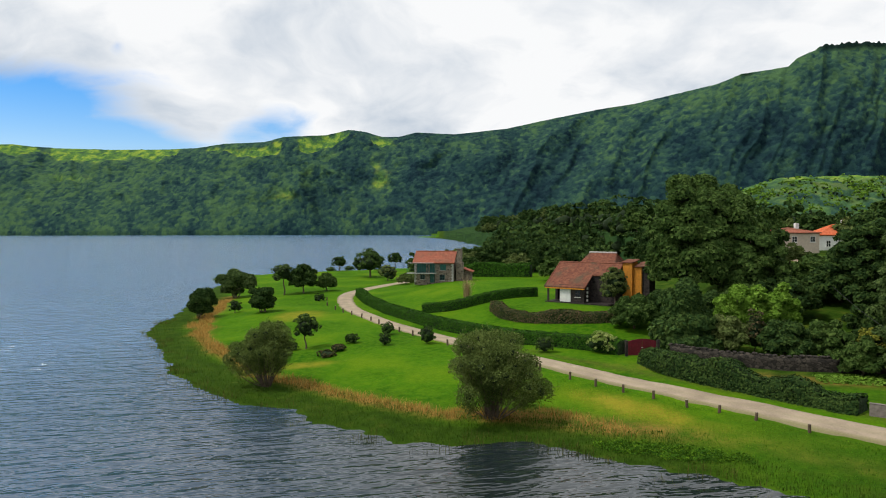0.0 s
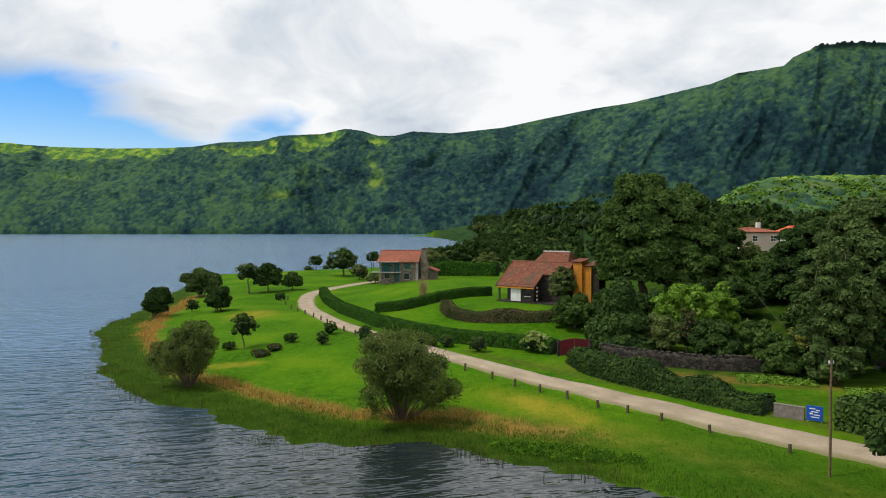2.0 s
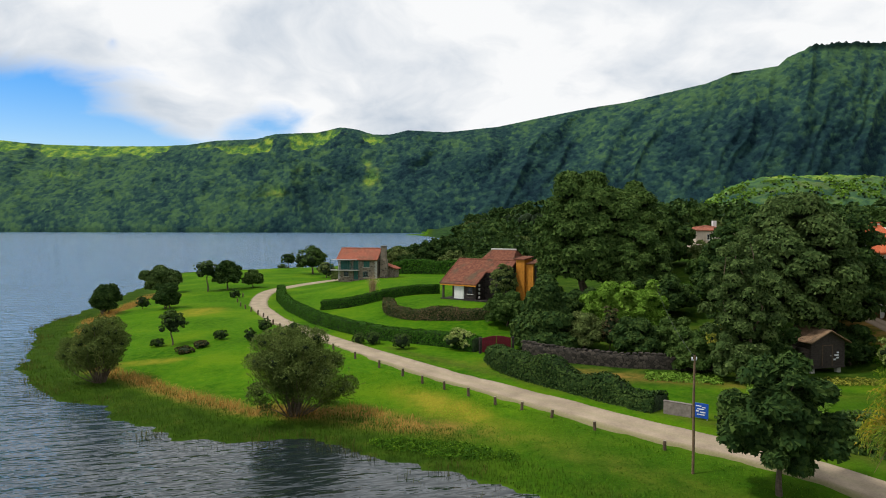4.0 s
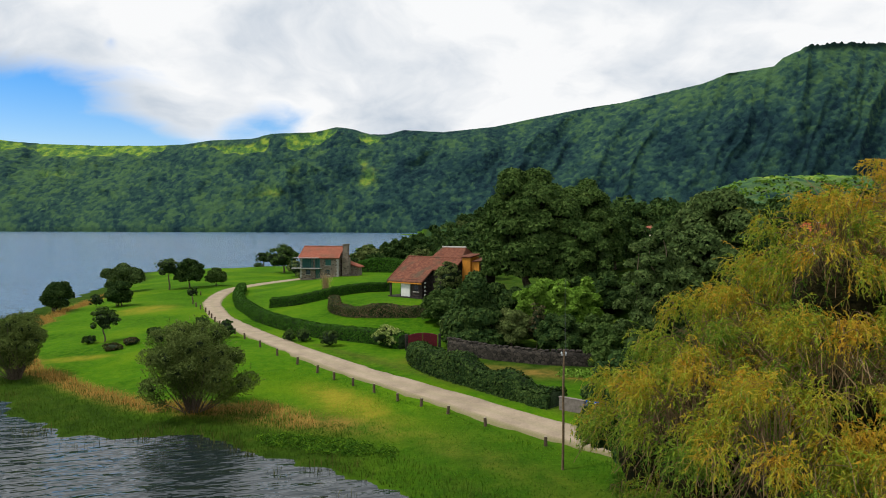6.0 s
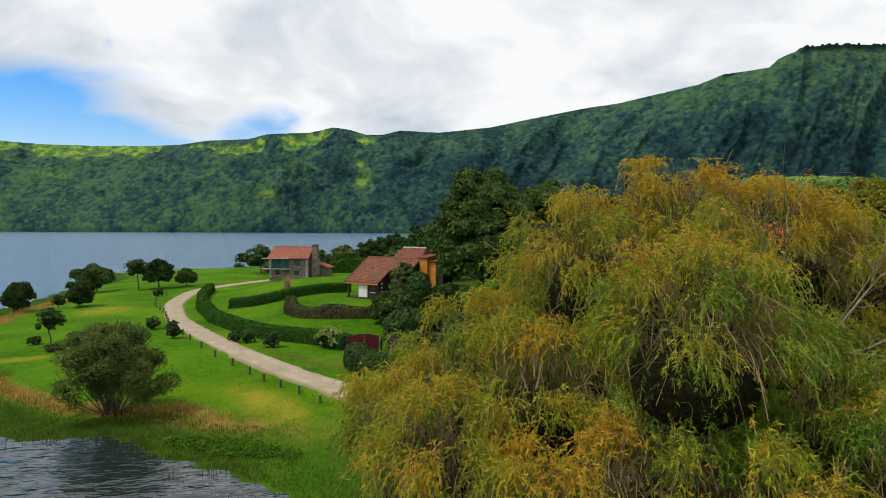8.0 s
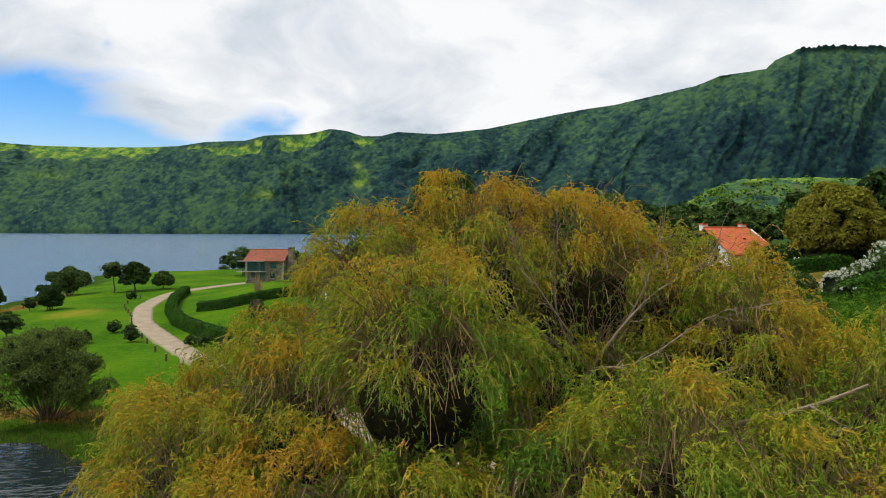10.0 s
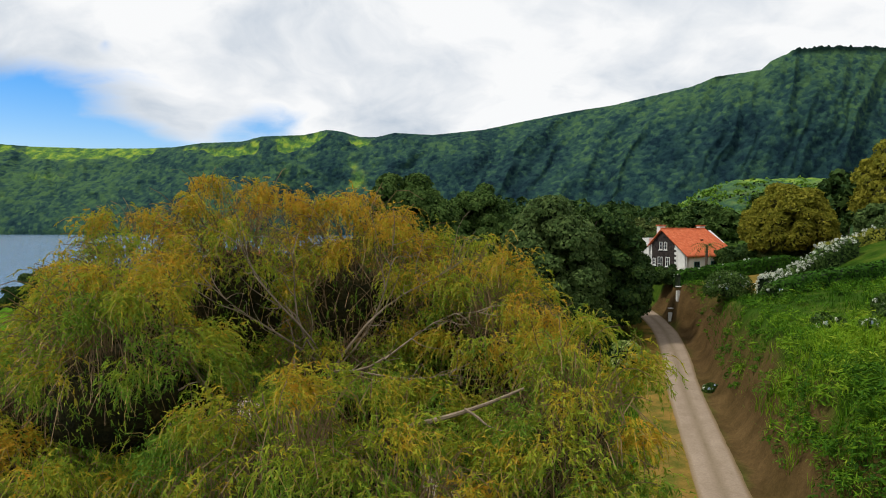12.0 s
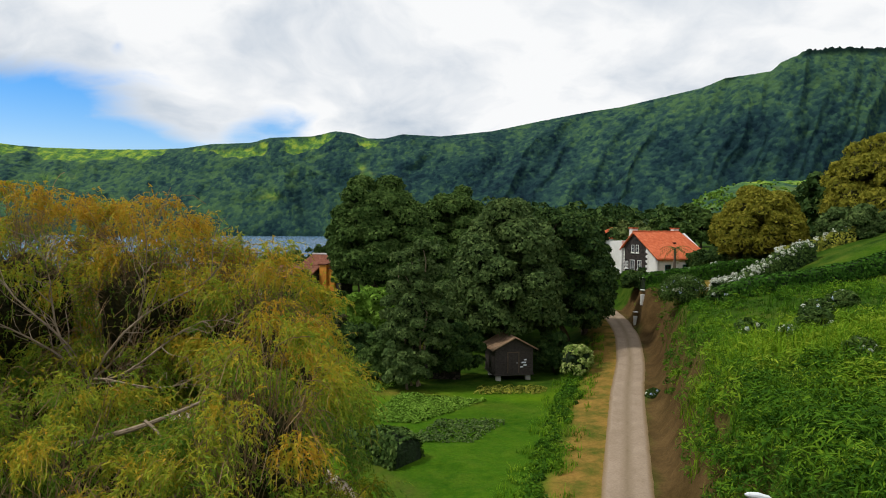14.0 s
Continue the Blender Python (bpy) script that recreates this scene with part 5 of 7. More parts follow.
def hedge(name, line, width, height, material, label, seed, density=55, size=0.22, ragged=0.08, base_lift=0.0, category="hedge", taper=0.06, flowers=None, flower_n=0):
    """A hedge along a line on the terrain: a dense core in a dark colour painted as inner shade, and leaves on its
    sides and top.
    """
    rng = np.random.default_rng(seed)
    pts = []
    for (ax, ay), (bx, by) in zip(line, line[1:]):
        n = max(1, int(math.hypot(bx - ax, by - ay) / 0.7))
        pts += [(ax + (bx - ax) * i / n, ay + (by - ay) * i / n) for i in range(n)]
    pts = np.array(pts + [line[-1]], float)
    for _ in range(4):
        pts[1:-1] = pts[1:-1] * 0.5 + (pts[:-2] + pts[2:]) * 0.25
    tan = np.gradient(pts, axis=0)
    tan /= np.linalg.norm(tan, axis=1, keepdims=True)
    nor = np.stack([tan[:, 1], -tan[:, 0]], -1)
    gz = levels(pts[:, 0], pts[:, 1])[0] + base_lift
    hh = height * (1 + ragged * np.convolve(rng.normal(0, 1, len(pts) + 4), np.ones(5) / 2.2, "valid"))
    prof = [(-0.5, 0.0), (-0.5 + taper, 0.55), (-0.46 + taper, 0.88), (-0.3, 1.0), (0.0, 1.02), (0.3, 1.0), (0.46 - taper, 0.88), (0.5 - taper, 0.55), (0.5, 0.0)]
    m, n = len(prof), len(pts)
    V = np.empty((n, m, 3))
    for j, (u, v) in enumerate(prof):
        V[:, j, :2] = pts + nor * (u * width)
        V[:, j, 2] = gz - 0.15 + (hh + 0.15) * v
    V[:, 1:-1] += rng.normal(0, 0.05, (n, m - 2, 3)) * min(1.0, height)
    mid = V[:, 4].copy()
    mid[:, 2] = gz + hh * 0.4
    ob = empty(name, pose(pts[0, 0], pts[0, 1], gz[0]), label, category)
    inv = ob.matrix_world.translation
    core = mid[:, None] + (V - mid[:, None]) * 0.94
    k = np.arange(n * m).reshape(n, m)
    f = np.stack([k[:-1, :-1], k[:-1, 1:], k[1:, 1:], k[1:, :-1]], -1).reshape(-1, 4)
    ends = np.array([[k[e, a], k[e, b], k[e, c], k[e, d]] for e in (0, n - 1) for a, b, c, d in ((0, 1, 7, 8), (1, 2, 6, 7), (2, 3, 5, 6), (3, 4, 4, 5))])
    ends = ends[[i for i in range(len(ends)) if len(set(ends[i])) == 4]]
    off = np.array(inv)
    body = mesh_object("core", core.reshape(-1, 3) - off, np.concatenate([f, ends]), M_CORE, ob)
    seg = np.linalg.norm(np.diff(pts, axis=0), axis=1).sum()
    count = int(seg * (width + 2 * height) * density)
    i = rng.integers(0, n - 1, count)
    t = rng.random((count, 1))
    wgt = np.array([0.4, 0.3, 0.2, 0.22, 0.22, 0.2, 0.3, 0.4])
    j = rng.choice(m - 1, count, p=wgt / wgt.sum())
    s2 = rng.random((count, 1))
    A = V[i, j] * (1 - s2) + V[i, j + 1] * s2
    B = V[i + 1, j] * (1 - s2) + V[i + 1, j + 1] * s2
    P = A * (1 - t) + B * t
    e1 = V[i + 1, j] - V[i, j]
    e2 = V[i, j + 1] - V[i, j]
    nr = np.cross(e2, e1)
    nr /= np.linalg.norm(nr, axis=1, keepdims=True) + 1e-9
    nr = np.where(((P - mid[i]) * nr).sum(1, keepdims=True) < 0, -nr, nr)
    P = P + nr * rng.uniform(-0.02, 0.1, (count, 1)) * (1 + 6 * ragged)
    al, ac = leaf_frames(rng, nr + np.array([0, 0, 0.15]), 0.35)
    sz = size * rng.uniform(0.6, 1.4, count)
    v, fq = quads(P - off, al, ac, sz * 1.2, sz * 0.8)
    mesh_object("foliage", v, fq, material, ob)
    if flowers is not None:
        c = rng.integers(0, n - 1, flower_n)
        jj = rng.integers(1, m - 2, flower_n)
        base = V[c, jj] + rng.normal(0, 0.12, (flower_n, 3)) + np.array([0, 0, 0.1])
        who = np.repeat(np.arange(flower_n), 12)
        d = units(rng, len(who))
        r = rng.uniform(0.09, 0.17, flower_n)[who][:, None]
        al, ac = leaf_frames(rng, d, 0.3)
        v, fq = quads(base[who] + d * r - off, al, ac, np.full(len(who), 0.13), np.full(len(who), 0.11))
        mesh_object("blossom", v, fq, flowers, ob)
    return ob


hedge("clipped_hedge", [(-17.3, 147), (-13.5, 131), (-8.3, 115.5), (-1, 99.5), (5.4, 90.4), (10, 84.6), (18.3, 79.6), (20.7, 77.2)], 1.9, 1.45, M_HEDGE, "long clipped dark green hedge along the road", 11, 95, 0.17, 0.02)
hedge("clipped_hedge", [(-2.6, 112.5), (2.6, 110.2), (9.5, 112.6), (16.2, 115.6)], 1.4, 1.45, M_HEDGE, "clipped hedge dividing the garden lawn", 12, 110, 0.16, 0.02)
hedge("flowering_hedge", [(8.6, 105.5), (9.5, 100), (12.2, 96), (16.5, 93.4), (21.5, 91.6), (24, 91.8)], 1.7, 1.15, M_LEAF_RED, "low hydrangea hedge with faded reddish heads", 13, 110, 0.16, 0.14)
hedge("tall_hedge", [(5.5, 166), (12, 164), (21, 160)], 2.4, 3.0, M_HEDGE, "tall dark hedge behind the lawn", 14, 26, 0.4, 0.05)
hedge("ivy_bank", [(22.3, 72.6), (22.7, 68.7), (24.5, 65.1), (27.4, 61.8), (31.2, 57.2), (33.6, 54.3)], 2.2, 1.5, M_LEAF_DARK, "ivy covered roadside bank of dark leaves", 15, 140, 0.18, 0.24)
hedge("ivy_bank", [(37, 50.8), (40.5, 47.2), (44.5, 43.6)], 2.4, 1.4, M_LEAF, "leafy roadside bank beyond the blue sign", 16, 80, 0.26, 0.2)
hedge("terrace_hedge", [(70.0, 82.6), (73.8, 83.0), (79.0, 83.5), (85.2, 84.0)], 1.8, 1.6, M_HEDGE, "dark hedge below the hillside house", 17, 60, 0.24, 0.06, flowers=M_FLOWER, flower_n=16)
hedge("terrace_hedge", [(68.5, 57.6), (73.8, 58.2), (80.0, 58.8), (87.2, 59.4)], 1.6, 1.25, M_HEDGE, "dark hedge edging the upper lawn", 18, 70, 0.22, 0.06)
hedge("hydrangea_hedge", [(70.9, 63.4), (74.2, 65), (77.4, 66.6), (81.6, 67.4)], 1.5, 1.9, M_LEAF, "hydrangea hedge covered in white flower heads", 19, 70, 0.2, 0.12, flowers=M_FLOWER, flower_n=300)
hedge("hydrangea_hedge", [(80.5, 71.5), (84.1, 71.5), (87.2, 70)], 1.8, 1.5, M_LEAF_YELLOW, "pale hydrangea hedge beside the upper lawn", 20, 60, 0.22, 0.12, flowers=M_FLOWER, flower_n=140)


def stone_wall(line, h, seed):
    rng = np.random.default_rng(seed)
    pts = []
    for (ax, ay), (bx, by) in zip(line, line[1:]):
        n = max(1, int(math.hypot(bx - ax, by - ay) / 0.3))
        pts += [(ax + (bx - ax) * i / n, ay + (by - ay) * i / n) for i in range(n)]
    pts = np.array(pts, float)
    tan = np.gradient(pts, axis=0)
    tan /= np.linalg.norm(tan, axis=1, keepdims=True)
    nor = np.stack([tan[:, 1], -tan[:, 0]], -1)
    gz = levels(pts[:, 0], pts[:, 1])[0]
    prof = [(0.38, -0.3), (0.36, 0.3), (0.33, 0.65), (0.3, 1.0), (-0.3, 1.0), (-0.33, 0.65), (-0.36, 0.3), (-0.38, -0.3)]
    n, m = len(pts), len(prof)
    V = np.empty((n, m, 3))
    for j, (u, v) in enumerate(prof):
        V[:, j, :2] = pts + nor * (u + rng.normal(0, 0.03, (n, 1)))
        V[:, j, 2] = gz + h * v + rng.normal(0, 0.05, n) * (v > 0.5)
    k = np.arange(n * m).reshape(n, m)
    f = np.stack([k[:-1, :-1], k[1:, :-1], k[1:, 1:], k[:-1, 1:]], -1).reshape(-1, 4)
    ob = mesh_object("garden_wall", V.reshape(-1, 3), f, M_DRYWALL, None)
    tagged(ob, "dark dry stone wall round the kitchen garden", "wall", kind="structure")
    # loose coping stones along the top
    q = 0
    for i in range(0, n, 2):
        bm = bmesh.new()
        w = 0.24 + rng.uniform(-0.06, 0.08)
        box(bm, -w, w, -0.3, 0.3, 0, 0.2 + rng.uniform(-0.05, 0.08), 0.05)
        st = part("stone", bm, M_DRYWALL, ob)
        st.matrix_basis = pose(pts[i, 0], pts[i, 1], gz[i] + h - 0.05, 0, rng.uniform(-6, 6), math.degrees(math.atan2(tan[i, 1], tan[i, 0])) + rng.uniform(-9, 9))


stone_wall([(25.6, 75.5), (30, 71.2), (35, 68.6), (41, 67.4), (48.5, 66.8)], 1.35, 31)


def bollard():
    ob = empty("wooden_bollard", pose(0, 0, 0), "short brown wooden bollard beside the dirt road", "bollard", "bollards along the road")
    bm = bmesh.new()
    tube(bm, [(0, 0, -0.2), (0, 0, 0.3), (0.01, 0, 0.72), (0.01, 0, 0.78)], [0.125, 0.12, 0.115, 0.1], 10)
    part("post", bm, M_POST, ob)
    bm = bmesh.new()
    tube(bm, [(0.01, 0, 0.775), (0.01, 0, 0.8)], [0.1, 0.085], 10)
    part("cut_top", bm, M_POSTTOP, ob)
    return ob


rng = np.random.default_rng(77)
first = None
for px, py in [(-22.6, 137), (-21, 128), (-18.4, 121), (-16.4, 117), (-14.5, 113.6), (-12.4, 109.8), (-10.5, 105.8), (-8.9, 102.2), (-7.2, 98.4), (-5.4, 94.8), (-3.4, 91.4), (-1.2, 87.8), (1.2, 83.6), (4.6, 77.6),
               (7.6, 73.0), (10.4, 69.5), (12.9, 66.6), (14.85, 64.2), (16.85, 62.1), (18.9, 59.9), (21.05, 57.8), (23.0, 56.0), (25.1, 54.1), (27.8, 51.3), (31.5, 47.0)]:
    m = pose(px, py, terrain(px, py) - (0.14 if px > 19 else 0.05), rng.uniform(-4, 4), rng.uniform(-4, 4), rng.uniform(0, 360))
    if first is None:
        first = bollard()
        first.matrix_world = m
    else:
        copy_thing(first, m)


def utility_pole():
    g = terrain(31.9, 43)
    ob = empty("utility_pole", pose(31.9, 43, g), "slim wooden utility pole with insulators by the road", "pole")
    bm = bmesh.new()
    tube(bm, [(0, 0, -0.4), (0.02, 0, 2), (0.0, 0.02, 4.9), (0.03, 0, 7.3)], [0.085, 0.08, 0.072, 0.06], 10)
    part("pole", bm, M_POLE, ob)
    boxed("crossarm", -0.16, 0.16, -0.04, 0.04, 6.95, 7.02, M_METAL, ob)
    for x in (-0.13, 0.13):
        bm = bmesh.new()
        tube(bm, [(x, 0, 7.02), (x, 0, 7.07), (x, 0, 7.13), (x, 0, 7.18)], [0.03, 0.055, 0.05, 0.03], 8)
        part("insulator", bm, M_SIGNWHITE, ob)
    return g


g = utility_pole()
for k, (a, b) in enumerate((((32.0, 43, g + 7.05), (35.5, 62, 10.5)),)):
    bm = bmesh.new()
    tube(bm, [Vector(a).lerp(Vector(b), i / 14) - Vector((0, 0, 0.6 * math.sin(math.pi * i / 14))) for i in range(15)], [0.012] * 15, 5)
    tagged(part("power_cable", bm, M_CABLE), "thin black power cable hanging from the pole", "cable")


def roadside_sign():
    g = terrain(34.8, 52.2)
    ob = empty("low_wall", pose(33.5, 53.4, g, 0, 0, -38), "short grey rendered wall at the roadside", "wall")
    boxed("wall", 0, 2.1, 0, 0.28, -0.3, 0.95, M_OLDRENDER, ob, "", 0.02)
    boxed("coping", -0.03, 2.13, -0.02, 0.3, 0.95, 1.0, M_OLDRENDER, ob, "", 0.01)
    sg = empty("blue_sign", pose(35.2, 51.9, g + 0.1, 0, 0, -38), "blue panel with white marks beside the wall", "sign")
    boxed("panel", 0, 1.1, 0, 0.05, 0.05, 1.15, M_BLUE, sg, "", 0.01)
    for i, (x, z, w, h) in enumerate(((0.2, 0.9, 0.4, 0.07), (0.65, 0.82, 0.25, 0.07), (0.3, 0.68, 0.5, 0.07), (0.22, 0.5, 0.2, 0.12), (0.5, 0.46, 0.4, 0.07), (0.3, 0.28, 0.55, 0.07))):
        boxed("white_bar", x, x + w, -0.012, -0.002, z, z + h, M_SIGNWHITE, sg)
    for x in (0.06, 0.98):
        boxed("leg", x, x + 0.06, 0.05, 0.11, -0.4, 1.0, M_METAL, sg)


roadside_sign()


def street_lamp():
    x, y = 57.2, 20.6
    g = terrain(x, y)
    ob = empty("street_lamp", pose(x, y, g), "slender street lamp with a white lantern head", "street lamp")
    h = 8.0 - g
    bm = bmesh.new()
    tube(bm, [(0, 0, -0.3), (0, 0, h * 0.5), (0, 0, h - 0.25), (-0.15, 0.03, h - 0.05)], [0.075, 0.065, 0.055, 0.05], 10)
    part("pole", bm, M_METAL, ob)
    bm = bmesh.new()
    tube(bm, [(-0.15, 0.03, h - 0.05), (-0.8, 0.12, h + 0.1), (-1.75, 0.25, h + 0.34)], [0.04, 0.035, 0.03], 8)
    part("arm", bm, M_METAL, ob)
    bm = bmesh.new()
    tube(bm, [(-1.7, 0.24, h + 0.33), (-1.82, 0.26, h + 0.38), (-2.1, 0.3, h + 0.43), (-2.35, 0.33, h + 0.45), (-2.42, 0.34, h + 0.45)], [0.035, 0.075, 0.095, 0.07, 0.025], 10)
    part("lantern", bm, M_SIGNWHITE, ob, "white lantern head")


street_lamp()

for x, y in ((69.2, 82.6), (69.6, 81.2)):
    g = terrain(x, y)
    ob = empty("gate_pier", pose(x, y, g), "small white rendered gate pier beside the lane", "pier", "piers at the lane's end")
    boxed("pier", -0.2, 0.2, -0.2, 0.2, -0.2, 1.05, M_WHITE, ob, "", 0.02)
    boxed("cap", -0.26, 0.26, -0.26, 0.26, 1.5, 1.6, M_WHITE, ob, "", 0.02)


def palm(x, y, top):
    rng = np.random.default_rng(61)
    g = terrain(x, y)
    h = top - g
    ob = empty("palm", pose(x, y, g - 0.1), "small palm in front of the hillside house", "palm")
    bm = bmesh.new()
    tube(bm, wavy((0, 0, 0), (0.1, 0, h * 0.84), 6, 0.05, rng), np.linspace(0.2, 0.14, 7), 8)
    part("trunk", bm, M_BARK, ob)
    for k in range(16):
        a = k * 2.399
        lift = 0.9 - 0.09 * k
        spine = [Vector((0.1, 0, h * 0.84)) + Vector((math.cos(a) * 1.9 * t, math.sin(a) * 1.9 * t, lift * 1.2 * t - 1.1 * t * t)) for t in np.linspace(0, 1, 9)]
        V, F = [], []
        side = Vector((-math.sin(a), math.cos(a), 0))
        for i in range(1, 9):
            for sg in (-1, 1):
                p = spine[i]
                q = p + side * sg * 0.42 * (1.1 - i / 10) + Vector((0, 0, -0.14)) + (spine[i] - spine[i - 1]) * 0.6
                d = (spine[i] - spine[i - 1]) * 0.22
                n0 = len(V)
                V += [p - d, p + d, q + d * 0.3, q - d * 0.3]
                F.append((n0, n0 + 1, n0 + 2, n0 + 3))
        mesh_object("frond", [tuple(v) for v in V], F, M_LEAF, ob)


palm(75.4, 87.6, 14.7)

# ---------------------------------------------------------------- trees and shrubs
def willow_shrub(x, y, r, h, sprigs, label, seed, foot=0.14):
    """A shrub of many thin stems that fan out from the foot, feathered with narrow leaves."""
    rng = np.random.default_rng(seed)
    ob = empty("lake_shrub", pose(x, y, terrain(x, y) - 0.05), label, "shrub")
    bm = bmesh.new()
    ends = []
    for k in range(46):
        a = k * 2.399
        q = math.sqrt((k + 0.5) / 46)
        q *= 1 + 0.2 * math.sin(a + 2.2 * seed) + 0.16 * math.sin(2 * a + seed) + 0.12 * math.sin(3 * a + 2 * seed)
        root = Vector((math.cos(a) * foot * q * r, math.sin(a) * foot * q * r, 0))
        lift = math.sqrt(max(0.0, 1 - (q * 0.9) ** 2)) * 0.52 + 0.44
        tip = Vector((math.cos(a) * r * q * 0.86, math.sin(a) * r * q * 0.86, h * lift * rng.uniform(0.66, 1.0)))
        stem = wavy(root, tip, 7, 0.1 * r * 0.6, rng)
        tube(bm, stem, np.linspace(0.055, 0.012, 8), 5)
        ends.append([v[:] for v in stem])
    part("stem", bm, M_BARK, ob)
    ends = np.array(ends)
    n = sprigs
    who = rng.integers(0, len(ends), n)
    t = 7 * (1 - rng.random(n) ** 1.2 * 0.62)
    i0 = np.minimum(t.astype(int), 6)
    fr = (t - i0)[:, None]
    start = ends[who, i0] * (1 - fr) + ends[who, i0 + 1] * fr + rng.normal(0, 0.07 * r, (n, 3))
    way = ends[who, 7] / np.linalg.norm(ends[who, 7], axis=1, keepdims=True)
    way = way * 0.7 + units(rng, n) * 0.75 + np.array([0, 0, 0.35])
    way /= np.linalg.norm(way, axis=1, keepdims=True)
    length = rng.uniform(0.22, 0.66, n) * r * 0.3
    per = 16
    s = np.sort(rng.random((n, per)), axis=1)[..., None]
    pos = start[:, None] + way[:, None] * s * length[:, None, None] - np.array([0, 0, 0.12]) * s * s
    along = (way[:, None] + rng.normal(0, 0.6, pos.shape)).reshape(-1, 3)
    along /= np.linalg.norm(along, axis=1, keepdims=True)
    across = np.cross(along, units(rng, len(along)))
    across /= np.linalg.norm(across, axis=1, keepdims=True) + 1e-9
    L = rng.uniform(0.1, 0.21, len(along))
    L, pos = L[:, None], pos.reshape(-1, 3)
    v = np.stack([pos - across * L * 0.14, pos + across * L * 0.14, pos + along * L], 1).reshape(-1, 3)
    f = np.arange(len(v)).reshape(-1, 3)
    tone = np.clip(0.47 + 0.24 * rng.normal(size=len(ends)), 0.05, 0.95)[who] + rng.normal(0, 0.12, n)
    blobs = np.column_stack([ends[:, 7], np.full((len(ends), 2), 0.23 * r), np.full(len(ends), 0.19 * r)])
    blobs[:, :3] *= np.array([0.93, 0.93, 0.95])
    v2, f2 = lobe_leaves(rng, blobs, int(sprigs * 2.2), 0.09, 0.9)
    tone2 = np.repeat(np.clip(rng.normal(0.36, 0.16, len(f2)), 0, 1), 3)
    leaves = mesh_object("foliage", np.concatenate([v, v2]), np.concatenate([f, f2 + len(v)]), M_OLIVE, ob, False, np.concatenate([np.repeat(np.repeat(np.clip(tone, 0, 1), per), 3), tone2]))
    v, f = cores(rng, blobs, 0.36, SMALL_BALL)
    mesh_object("shade_core", v, f, M_CORE, leaves, True)
    return ob


willow_shrub(4.7, 56.6, 4.1, 7.7, 7000, "large olive-green willow shrub with many stems on the shore", 1)
willow_shrub(-16.9, 68.8, 3.4, 6.9, 5000, "olive-green willow shrub at the lake's edge", 2)
broad_tree("shore_tree", -41.8, 120.5, 2.7, 5.9, M_LEAF_DARK, "small round dark tree on the shore", 41, 7650, 0.18, 0.09, n=15, spread=0.8, stems=5)
broad_tree("shore_tree", -46.6, 156, 4.3, 6.9, M_LEAF_GREY, "broad dark bush tree near the point", 42, 8500, 0.22, 0.04, n=15, spread=0.8, stems=5)
broad_tree("shore_tree", -31.2, 121, 2.7, 5.9, M_LEAF_DARK, "dark leafy tree on the lawn", 43, 7650, 0.18, 0.05, n=15, spread=0.8, stems=5)
broad_tree("lawn_bush", -37.5, 125.5, 1.4, 3.0, M_LEAF_DARK, "small dark bush on the lawn", 44, 1500, 0.2, 0.05, category="bush")
broad_tree("lawn_tree", -16.4, 85.3, 1.75, 5.3, M_LEAF, "young tree with a thin trunk on the lawn", 45, 3000, 0.19, 0.32)
broad_tree("lawn_tree", -34.6, 151.8, 3.0, 8.4, M_LEAF_GREY, "thin leaning tree with an open crown", 46, 2400, 0.26, 0.4, clump=0.2)
broad_tree("lawn_tree", -30.5, 152.6, 3.1, 8.3, M_LEAF_DARK, "round dark tree on the lakeside lawn", 47, 7650, 0.21, 0.10, n=15, spread=0.8)
broad_tree("lawn_tree", -26.2, 157.5, 2.3, 5.6, M_LEAF, "small leafy tree beside the road bend", 48, 5100, 0.20, 0.10, n=15, spread=0.8)
broad_tree("lawn_bush", -24, 136.2, 1.15, 3.2, M_LEAF_DARK, "rounded dark bush by the road", 49, 1500, 0.2, 0.0, category="bush")
broad_tree("far_tree", -35.2, 234, 2.9, 6.5, M_LEAF_DARK, "small far tree on the lake lawn", 50, 2400, 0.4, 0.3)
broad_tree("far_tree", -21.4, 204, 5.0, 9.7, M_LEAF, "broad far tree near the lake", 51, 4500, 0.42, 0.12)
broad_tree("far_tree", -17.5, 255, 3.0, 7.2, M_LEAF_DARK, "small round far tree by the water", 52, 2000, 0.42, 0.3)
broad_tree("far_tree", -14.8, 190, 2.9, 5.9, M_LEAF_OLIVE, "pale leafy far shrub", 53, 2600, 0.36, 0.05)
broad_tree("roadside_tree", 35.4, 39.4, 2.9, 8.6, M_LEAF_DARK, "dense dark tree beside the road and pole", 54, 12000, 0.2, 0.1, n=12)
broad_tree("roadside_shrub", 45.1, 32.4, 1.3, terrain(45.1, 32.4) + 1.6, M_LEAF_DARK, "low dark shrub where the road meets the garden", 189, 5200, 0.13, 0.0, category="shrub")
broad_tree("garden_conifer", 28.2, 79.2, 3.4, 10.6, M_LEAF_DARK, "dense dark evergreen shrub behind the gate", 55, 15000, 0.22, 0.0, n=9, cone=True)
broad_tree("garden_shrub", 32.6, 77.5, 2.4, 6.4, M_LEAF_OLIVE, "olive garden shrub behind the stone wall", 56, 7000, 0.2, 0.0, category="shrub")
broad_tree("garden_shrub", 37.5, 74, 2.9, 6.2, M_LEAF_DARK, "dark rounded garden shrub behind the wall", 57, 8000, 0.2, 0.0, category="shrub")
broad_tree("garden_shrub", 41.2, 72.6, 2.6, 6.1, M_LEAF, "green rounded garden shrub behind the wall", 58, 8000, 0.2, 0.0, category="shrub")
